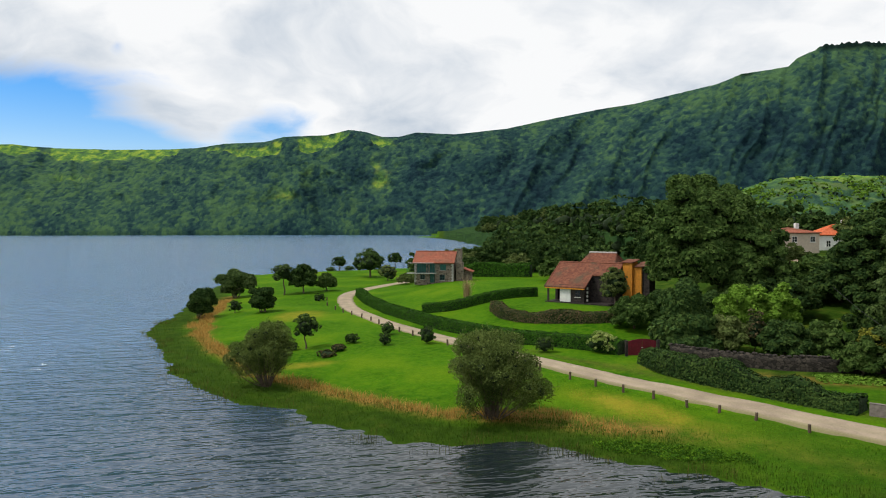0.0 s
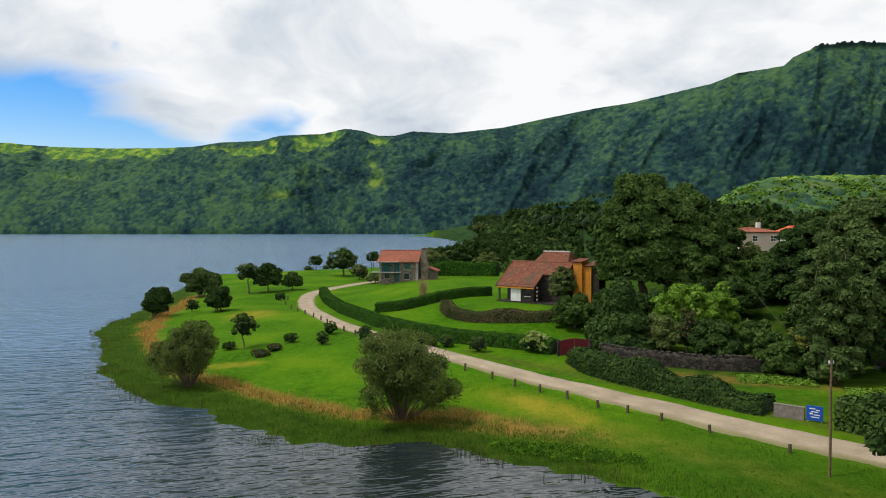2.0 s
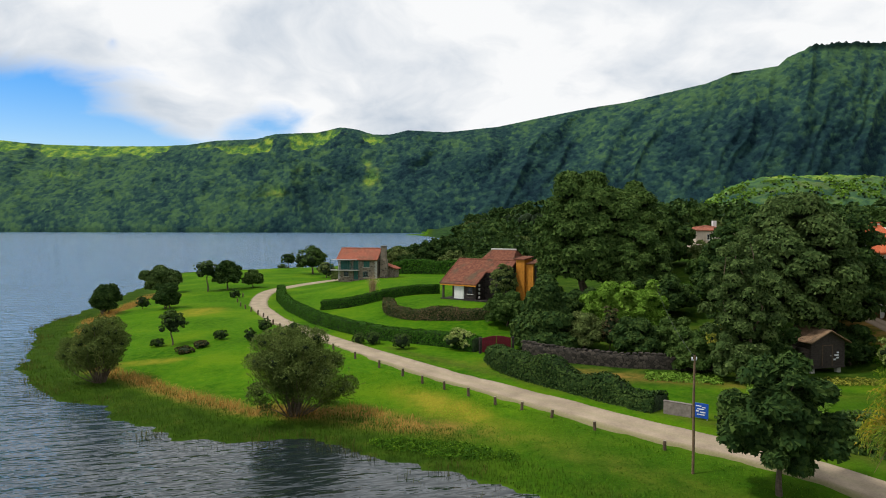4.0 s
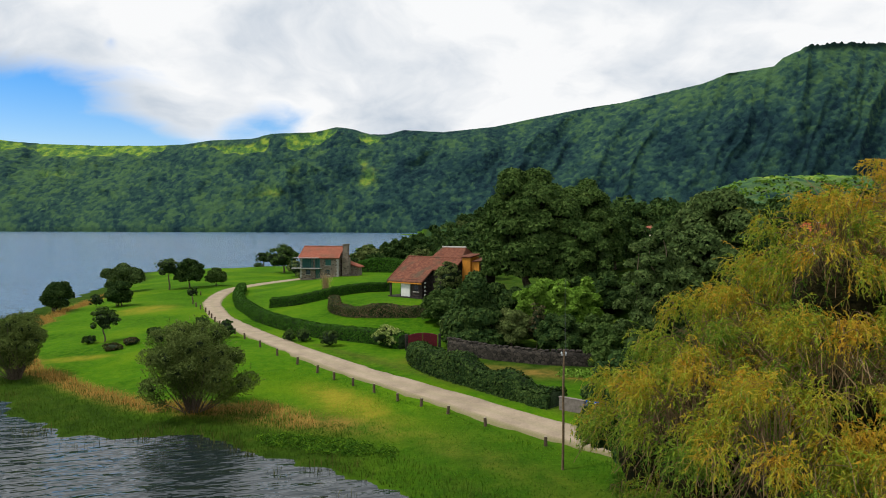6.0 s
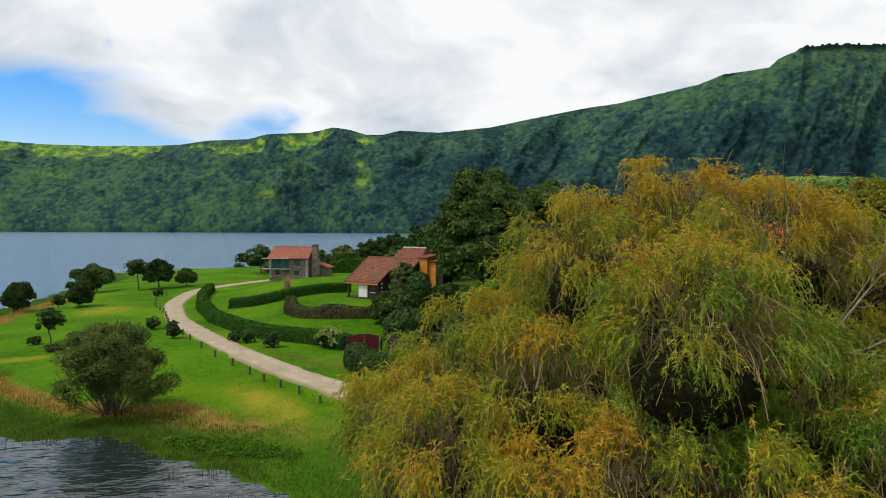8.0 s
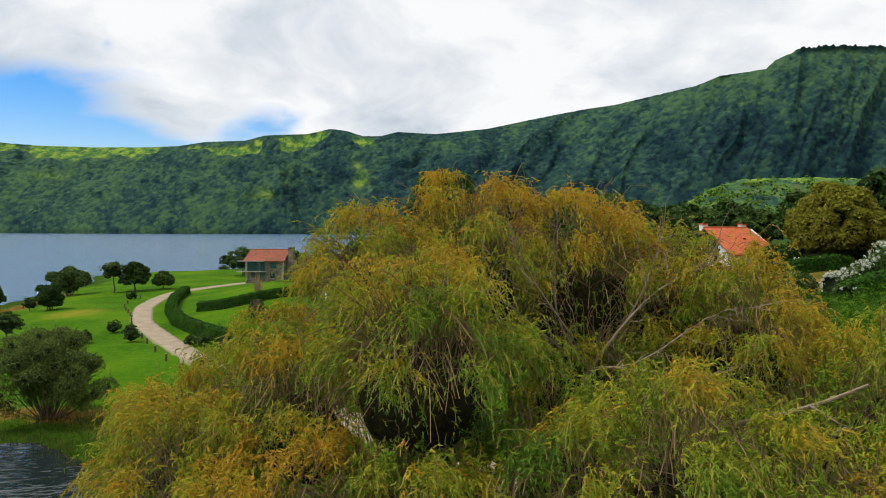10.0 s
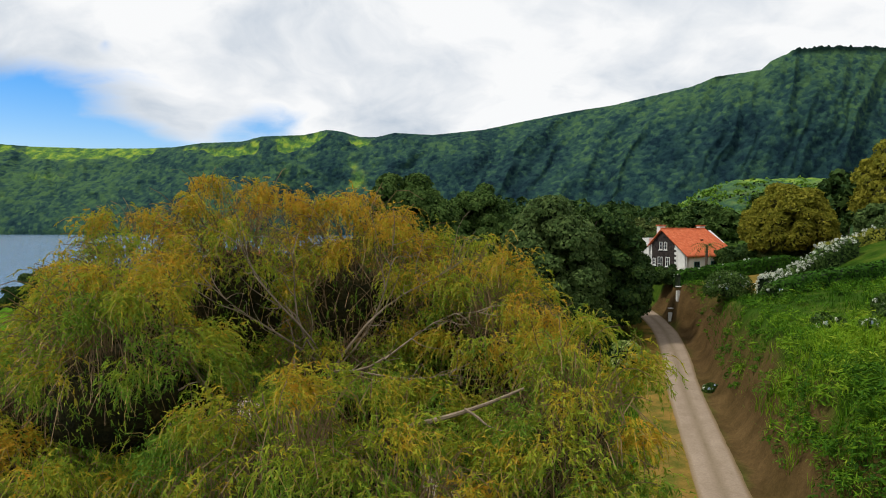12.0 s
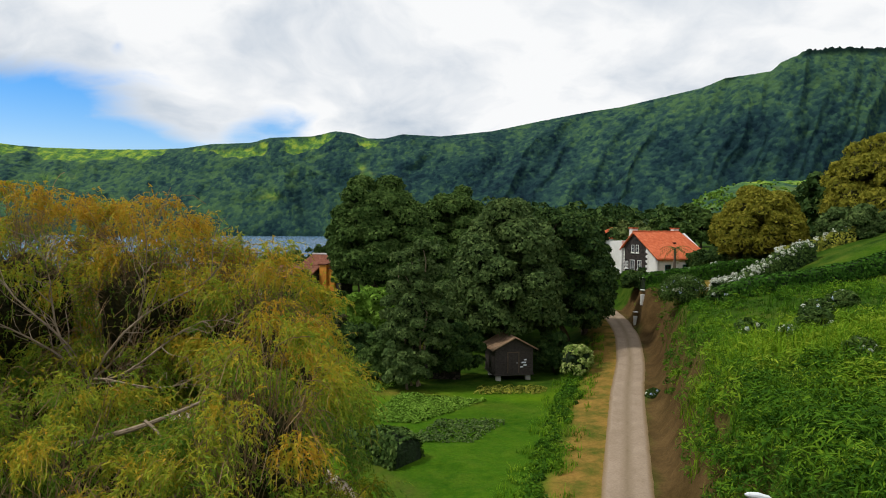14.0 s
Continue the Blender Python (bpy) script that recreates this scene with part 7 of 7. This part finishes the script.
    length = rng.uniform(0.22, 0.66, n) * (rng.uniform(0.7, 1.35, heads))[which]
    steps = 7
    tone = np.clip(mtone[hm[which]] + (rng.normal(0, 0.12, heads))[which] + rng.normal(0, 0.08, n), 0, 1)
    P = np.empty((n, steps, 3))
    P[:, 0] = start
    vel = outw.copy()
    droop = rng.uniform(0.2, 0.75, (n, 1))
    for k in range(1, steps):
        vel[:, 2:3] -= droop
        vel[:, :2] += rng.normal(0, 0.15, (n, 2)) + np.array([0.02, -0.01])
        vel /= np.maximum(np.linalg.norm(vel, axis=1, keepdims=True), 0.3)
        P[:, k] = P[:, k - 1] + vel * (length / (steps - 1))[:, None]
    P[..., 2] = np.minimum(P[..., 2], 16.7 + (P[..., 2] - 16.7) * 0.3)
    # shoots further in, toned darker as painted shade, filling between the outer sprays
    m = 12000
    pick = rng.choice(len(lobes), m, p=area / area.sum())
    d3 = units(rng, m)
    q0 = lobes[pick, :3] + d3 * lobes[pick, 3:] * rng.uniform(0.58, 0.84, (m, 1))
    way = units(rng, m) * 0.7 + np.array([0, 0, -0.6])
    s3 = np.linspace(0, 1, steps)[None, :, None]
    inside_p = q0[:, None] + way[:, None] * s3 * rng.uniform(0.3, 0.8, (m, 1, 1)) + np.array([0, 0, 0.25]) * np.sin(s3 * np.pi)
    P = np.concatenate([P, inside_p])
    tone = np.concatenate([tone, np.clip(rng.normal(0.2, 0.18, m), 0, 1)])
    n = n + m
    P -= off

    def strips(name, Q, w, material):
        m, k = Q.shape[:2]
        side = np.cross(np.gradient(Q, axis=1), np.array([0.3, 1.0, 0.1]))
        side /= np.linalg.norm(side, axis=2, keepdims=True) + 1e-9
        V = np.stack([Q - side * w, Q + side * w], 2).reshape(-1, 3)
        base = (np.arange(m) * k * 2)[:, None] + (np.arange(k - 1) * 2)[None]
        F = np.stack([base, base + 1, base + 3, base + 2], -1).reshape(-1, 4)
        tagged(mesh_object(name, V, F, material, ob), kind="stuff")

    # thin twigs: those that carry the leaves, and bare ones inside the crown
    strips("twig_growth", P[::3, ::2], 0.0045, M_TWIG)
    m = 6500
    lb = lobes[rng.choice(len(lobes), m, p=area / area.sum())]
    dd = units(rng, m)
    dd[:, 1] = -np.abs(dd[:, 1])
    dd[:, 2] = np.abs(dd[:, 2])
    a0, a1 = lb[:, :3] + dd * lb[:, 3:] * 0.45 - off, lb[:, :3] + (dd + rng.normal(0, 0.18, (m, 3))) * lb[:, 3:] * 1.06 - off
    t = np.linspace(0, 1, 6)[None, :, None]
    Q = a0[:, None] * (1 - t) + a1[:, None] * t + rng.normal(0, 0.16, (m, 1, 3)) * np.sin(t * np.pi) + np.array([0, 0, 0.5]) * np.sin(t * np.pi)
    strips("bare_twig", Q, 0.007, M_OLDTWIG)
    # narrow leaves
    per = 14
    t = np.sort(rng.random((n, per)), axis=1) * (steps - 1.001)
    i0 = t.astype(int)
    fr = (t - i0)[..., None]
    rows = np.arange(n)[:, None]
    pos = P[rows, i0] * (1 - fr) + P[rows, i0 + 1] * fr
    tang = P[rows, i0 + 1] - P[rows, i0]
    tang /= np.linalg.norm(tang, axis=2, keepdims=True) + 1e-9
    along = tang + rng.normal(0, 0.6, tang.shape) + np.array([0, 0, -0.25])
    along = along.reshape(-1, 3)
    along /= np.linalg.norm(along, axis=1, keepdims=True)
    across = np.cross(along, units(rng, len(along)))
    across /= np.linalg.norm(across, axis=1, keepdims=True) + 1e-9
    L = rng.uniform(0.055, 0.125, len(along))[:, None]
    pos = pos.reshape(-1, 3)
    v = np.stack([pos - across * L * 0.14, pos + across * L * 0.14, pos + along * L], 1).reshape(-1, 3)
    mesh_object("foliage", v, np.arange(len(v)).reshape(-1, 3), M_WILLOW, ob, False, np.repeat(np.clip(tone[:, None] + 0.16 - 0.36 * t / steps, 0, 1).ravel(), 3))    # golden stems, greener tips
    # interior cores: brown of old twigs, darkened to paint the crown's inner shade
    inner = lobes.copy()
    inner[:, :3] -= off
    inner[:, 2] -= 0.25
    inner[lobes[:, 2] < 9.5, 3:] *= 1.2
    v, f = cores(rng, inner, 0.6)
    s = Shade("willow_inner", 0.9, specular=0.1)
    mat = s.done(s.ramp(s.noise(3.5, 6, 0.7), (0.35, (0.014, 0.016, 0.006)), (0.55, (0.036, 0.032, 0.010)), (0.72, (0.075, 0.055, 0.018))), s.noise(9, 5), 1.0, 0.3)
    mesh_object("shade_core", v, f, mat, ob, True)
    return ob


willow()

# ---------------------------------------------------------------- grasses, reeds, crops
def blades(name, x, y, z, length, width, lean, tint, material, label, category, seed, seg=3):
    """Arching blades of grass from the points given; one joined growth."""
    rng = np.random.default_rng(seed)
    n = len(x)
    a = rng.uniform(0, math.tau, n)
    out = np.stack([np.cos(a), np.sin(a), np.zeros(n)], -1)
    side = np.stack([-np.sin(a), np.cos(a), np.zeros(n)], -1)
    base = np.stack([x, y, z], -1)
    V = np.empty((n, seg + 1, 2, 3))
    for k in range(seg + 1):
        t = k / seg
        mid = base + out * (lean * length * t * t)[:, None] + np.array([0, 0, 1.0]) * (length * (t - 0.35 * lean * t * t))[:, None]
        w = width * (1 - t * 0.92)
        V[:, k, 0] = mid - side * (w / 2)[:, None]
        V[:, k, 1] = mid + side * (w / 2)[:, None]
    b = (np.arange(n) * (seg + 1) * 2)[:, None] + (np.arange(seg) * 2)[None]
    F = np.stack([b, b + 1, b + 3, b + 2], -1).reshape(-1, 4)
    ob = mesh_object(name, V.reshape(-1, 3), F, material, None, False, np.repeat(tint, (seg + 1) * 2))
    return tagged(ob, label, category, kind="stuff")


def sow(rng, n, x0, x1, y0, y1, test):
    x, y = rng.uniform(x0, x1, n), rng.uniform(y0, y1, n)
    z, d, road, lane = levels(x, y)
    ok = test(x, y, d, road, lane)
    return x[ok], y[ok], z[ok], d[ok], lane[ok]


rng = np.random.default_rng(400)
# reeds standing in the shallows
x, y, z, d, lane = sow(rng, 90000, -55, 30, 38, 130, lambda x, y, d, r, l: (d > -2.6) & (d < 2.5) & (ripple(x, y, 0.8) + 0.5 * ripple(x, y, 2.3) > 0.15 + 0.12 * np.abs(d)) & ((y < 75) | (d > -0.6)))
blades("reed_bed", x, y, np.minimum(z, 0.0) - 0.02, rng.uniform(0.35, 0.8, len(x)), rng.uniform(0.03, 0.055, len(x)), rng.uniform(0.1, 0.5, len(x)), rng.random(len(x)) * 0.7, M_REED, "sparse green reeds standing in the shallows", "reeds", 1)
# tawny rushes along the inner edge of the marsh
x, y, z, d, lane = sow(rng, 210000, -55, 34, 40, 150, lambda x, y, d, r, l: (np.abs(d - 7.2 - 0.7 * ripple(x, y, 0.3)) < 1.2) & (r > 3.2) & (rng.random(len(x)) < np.where(x > 6, 0.3, 1.0)) & (x < 15))
blades("rush_belt", x, y, z - 0.03, rng.uniform(0.4, 0.85, len(x)), rng.uniform(0.03, 0.06, len(x)), rng.uniform(0.2, 0.8, len(x)), rng.random(len(x)), M_DRY, "belt of tawny dry rushes behind the marsh", "rushes", 2, 2)
# rough marsh grass
x, y, z, d, lane = sow(rng, 300000, -55, 34, 38, 130, lambda x, y, d, r, l: (d > 0.3) & (d < 7 - 3 * (x > 18)) & (r > 3) & (rng.random(len(x)) < 0.75 * (62 / y) ** 2.2))
blades("marsh_grass", x, y, z - 0.03, rng.uniform(0.2, 0.45, len(x)), rng.uniform(0.03, 0.05, len(x)), rng.uniform(0.2, 0.9, len(x)), np.clip(0.4 + 0.3 * ripple(x, y, 0.5) + rng.normal(0, 0.08, len(x)), 0, 1), M_MARSH, "dark green marsh grass along the water", "grass", 3, 2)
# short grass of the near lawn
x, y, z, d, lane = sow(rng, 62000, 2, 40, 38, 68, lambda x, y, d, r, l: (d > 4) & (r > 2.4) & ((y < 58) | (rng.random(len(x)) < 0.5)))
dry = np.exp(-(((x - 16.8) / 4.6) ** 2 + ((y - 58 + (x - 16.8) * 0.95) / 3.0) ** 2) ** 2)
blades("lawn_grass", x, y, z - 0.02, rng.uniform(0.07, 0.2, len(x)) * (1 + 0.6 * ripple(x, y, 0.7)), rng.uniform(0.03, 0.06, len(x)), rng.uniform(0.3, 1.0, len(x)), np.clip(0.34 - 0.14 * ss(19, 27, x) + 0.2 * ripple(x, y, 0.6) + 0.45 * dry + rng.normal(0, 0.12, len(x)), 0, 1), M_BLADE, "short tufted grass of the lakeside lawn", "grass", 9, 1)
# the steep bank beside the lane: tussocks
hx, hy, hz, hd, hl = sow(rng, 7600, 56, 96, 8, 66, lambda x, y, d, r, l: (l > 3.1) & (l < 26) & ~((x > 76) & (y > 58)))
w = np.where(hy < 45, 13, 7)
who = np.repeat(np.arange(len(hx)), w)
bx, by = hx[who] + rng.normal(0, 0.16, len(who)), hy[who] + rng.normal(0, 0.16, len(who))
tuft_len = (1 + 0.8 * np.exp(-((hy - 36) / 7) ** 2)) * rng.uniform(0.3, 0.9, len(hx)) * np.where(ripple(hx, hy, 0.45) > 0.1, 1.2, 0.55)
tone = np.clip(0.2 + 0.42 * np.exp(-((hy - 37.5) / 6.5) ** 2) + 0.35 * ripple(hx, hy, 0.33) + rng.normal(0, 0.18, len(hx)), 0, 1)
blades("bank_grass", bx, by, levels(bx, by)[0] - 0.04, tuft_len[who] * rng.uniform(0.6, 1.2, len(who)), rng.uniform(0.03, 0.07, len(who)), rng.uniform(0.3, 1.0, len(who)), np.clip(tone[who] + rng.normal(0, 0.12, len(who)), 0, 1), M_BLADE, "rank bright green grass on the steep bank", "grass", 4, 2)
# broad-leaved growth on the bank: mounds of long leaves, each of its own tone
def leaf_mounds(name, cx, cy, cz, radius, tone, per, size, slim, material, label, squash=0.9):
    who = np.repeat(np.arange(len(cx)), per)
    dirs = units(rng, len(who))
    dirs[:, 2] = np.abs(dirs[:, 2])
    pos = np.stack([cx, cy, cz], -1)[who] + dirs * radius[who][:, None] * np.array([1, 1, squash]) * rng.uniform(0.6, 1.08, (len(who), 1))
    al, ac = leaf_frames(rng, dirs + np.array([0, 0, 0.4]), 0.5)
    L = rng.uniform(0.6, 1.3, len(who)) * size * (0.7 + 0.6 * rng.random(len(cx)))[who]
    v, f = quads(pos, al, ac, L, L * slim, 0.2)
    ob = mesh_object(name, v, f, material, None, False, np.repeat(np.clip(tone[who] + rng.normal(0, 0.1, len(who)), 0, 1), 4))
    return tagged(ob, label, "weeds", kind="stuff")


cx, cy, cz, cd, cl = sow(rng, 3000, 56, 94, 8, 60, lambda x, y, d, r, l: (l > 3.3) & (l < 24) & ((y < 43) | (rng.random(len(x)) < 0.3)) & ~((x > 76) & (y > 56)))
rad = rng.uniform(0.4, 0.95, len(cx)) * np.where(cy < 38, 1.3, 1.0)
leaf_mounds("bank_growth", cx, cy, cz, rad, np.clip(0.34 + 0.5 * np.exp(-((cy - 37.5) / 6) ** 2) + 0.3 * ripple(cx, cy, 0.6) + rng.normal(0, 0.2, len(cx)), 0, 1), 62, 0.4, 0.17, M_WEED, "dense broad-leaved weeds on the lane's bank")
cx, cy, cz, cd, cl = sow(rng, 5200, 56, 74, 30, 88, lambda x, y, d, r, l: (l > 2.9) & (l < 5.4) & (ripple(x, y, 0.9) > -0.1))
leaf_mounds("bank_growth", cx, cy, cz, rng.uniform(0.2, 0.55, len(cx)), np.clip(rng.normal(0.28, 0.18, len(cx)), 0, 1), 34, 0.2, 0.35, M_WEED, "dark weeds hanging over the cut beside the lane")
# low lush plants at the water's edge
cx, cy, cz, cd, cl = sow(rng, 1500, 10, 24, 43, 53, lambda x, y, d, r, l: (((x - 16.5) / 5.2) ** 2 + ((y - 48.4 + (x - 16.5) * 0.35) / 1.3) ** 2 < 1 + 0.4 * ripple(x, y, 1.2)))
leaf_mounds("waterside_growth", cx, cy, cz, rng.uniform(0.25, 0.5, len(cx)), rng.uniform(0.15, 0.5, len(cx)), 30, 0.17, 0.45, M_WEED, "patch of lush green low plants by the water")
# leafy verge on the garden side of the lane
cx, cy, cz, cd, cl = sow(rng, 2600, 48, 64, 34, 76, lambda x, y, d, r, l: (l > -5.5) & (l < -3.9 + 0.8 * ripple(x, y, 0.7)))
height = 0.6 + 0.9 * np.clip(ripple(cx, cy, 0.9) + 0.4, 0, 1.3) * rng.random(len(cx))
leaf_mounds("verge_growth", cx, cy, cz, rng.uniform(0.15, 0.6, len(cx)) * height, np.clip(0.3 + 0.25 * ripple(cx, cy, 1.4) + rng.normal(0, 0.22, len(cx)), 0, 1), 50, 0.24, 0.4, M_WEED, "wild leafy verge beside the dirt lane", 1.3)
cx, cy, cz, cd, cl = sow(rng, 5000, 48, 66, 30, 80, lambda x, y, d, r, l: (l > -6.6) & (l < -2.6) & (ripple(x, y, 1.3) > -0.2))
who = np.repeat(np.arange(len(cx)), 7)
bx, by = cx[who] + rng.normal(0, 0.12, len(who)), cy[who] + rng.normal(0, 0.12, len(who))
blades("verge_grass", bx, by, levels(bx, by)[0] - 0.03, rng.uniform(0.2, 0.7, len(who)), rng.uniform(0.03, 0.06, len(who)), rng.uniform(0.3, 1.0, len(who)), np.clip(rng.normal(0.5, 0.22, len(cx))[who], 0, 1), M_BLADE, "rank grass among the plants of the verge", "grass", 12, 2)
# dark ferny shrubs at the foot of the bank
cx, cy, cz, cd, cl = sow(rng, 1500, 54, 76, 12, 36, lambda x, y, d, r, l: (l > 3.4) & (l < 10) & (rng.random(len(x)) < np.where(l < 6.5, 1.0, 0.4)))
leaf_mounds("bank_shrubs", cx, cy, cz + 0.15, rng.uniform(0.5, 1.05, len(cx)), np.clip(rng.normal(0.3, 0.24, len(cx)), 0, 1), 80, 0.3, 0.22, M_WEED, "dark ferny shrubs at the foot of the bank", 1.0)
# hydrangeas scattered on the bank
for k, (x, y, r) in enumerate(((64.6, 42.4, 0.8), (67.6, 41.0, 0.9), (65.4, 39.6, 0.6), (69.4, 44.0, 0.9), (72.4, 46.5, 0.8), (66.2, 34.6, 0.7), (63.0, 55.5, 0.5), (68.9, 57.4, 0.9), (69.3, 67.0, 1.9))):
    g = terrain(x, y)
    ob = empty("hydrangea", pose(x, y, g), "small hydrangea bush with white and blue heads", "bush", "hydrangeas on the bank")
    blobs = [(0, 0, r * 0.5, r, r, r * 0.7)]
    v, f = foliage(rng, blobs, int(1600 * max(1, r * r)), 0.17, 0.3, 20, 0.6)
    c = mesh_object("foliage", v, f, M_LEAF, ob)
    v, f = cores(rng, blobs, 0.66)
    mesh_object("shade_core", v, f, M_CORE, c, True)
    for q in range(9 if r < 1.5 else 70):
        d = units(rng, 1)[0]
        d[2] = abs(d[2])
        dd = units(rng, 26)
        al, ac = leaf_frames(rng, dd, 0.2)
        v, f = quads(np.array([0, 0, r * 0.5]) + d * np.array([r, r, r * 0.75]) + dd * 0.12, al, ac, np.full(26, 0.11), np.full(26, 0.1))
        mesh_object("flower_head", v, f, M_FLOWER if (q + k) % 3 else M_FLOWER_BLUE, ob)


# kitchen garden: two planted beds
def crop_bed(name, corners, rows, per, size, material, label, seed):
    rng = np.random.default_rng(seed)
    c = np.array(corners, float)
    V, F, n0 = [], [], 0
    for i in range(rows):
        u = (i + 0.5) / rows
        a, b = c[0] * (1 - u) + c[3] * u, c[1] * (1 - u) + c[2] * u
        for k in range(per):
            t = (k + rng.uniform(0.2, 0.8)) / per
            p = a * (1 - t) + b * t + rng.normal(0, 0.06, 2)
            z = terrain(*p)
            d = units(rng, 14)
            d[:, 2] = np.abs(d[:, 2])
            s = size * rng.uniform(0.6, 1.3)
            al, ac = leaf_frames(rng, d + np.array([0, 0, 0.6]), 0.4)
            v, f = quads(np.array([*p, z + 0.03]) + d * s * np.array([1, 1, 0.8]), al, ac, np.full(14, s * 0.8), np.full(14, s * 0.55))
            V.append(v)
            F.append(f + n0)
            n0 += len(v)
    ob = mesh_object(name, np.concatenate(V), np.concatenate(F), material, None)
    return tagged(ob, label, "crops", kind="stuff")


crop_bed("bean_bed", [(41, 52.5), (44.6, 51.6), (50, 58.5), (43, 60.5)], 16, 34, 0.26, M_LEAF_BRIGHT, "bright green bed of low bean plants", 501)
crop_bed("cabbage_bed", [(44, 47.2), (48.5, 46.8), (51.3, 52.6), (46.3, 52.2)], 8, 16, 0.24, M_LEAF_GREY, "grey-green bed of cabbages in rows", 502)
crop_bed("leaf_bed", [(49.5, 60.5), (55.5, 61), (55.5, 63.5), (49.8, 63.5)], 4, 18, 0.26, M_LEAF_YELLOW, "yellow-green leafy row before the granary", 503)
crop_bed("leaf_bed", [(35, 63), (41, 61), (42.5, 65), (36, 66)], 7, 20, 0.28, M_LEAF_BRIGHT, "bright green leafy patch below the wall", 504)


# tan pampas clump on the garden lawn
def pampas(x, y):
    rng = np.random.default_rng(77)
    n = 260
    a = rng.uniform(0, math.tau, n)
    r = np.abs(rng.normal(0, 0.35, n))
    ob = blades("dry_cane", x + np.cos(a) * r, y + np.sin(a) * r, np.full(n, terrain(x, y) - 0.05), rng.uniform(2.4, 4.4, n), rng.uniform(0.03, 0.06, n), rng.uniform(0.05, 0.6, n), rng.random(n), M_TAN, "tall clump of dry tan canes on the lawn", "plant", 78)
    ob["kind"] = ""
    del ob["kind"]


pampas(4.8, 120.5)
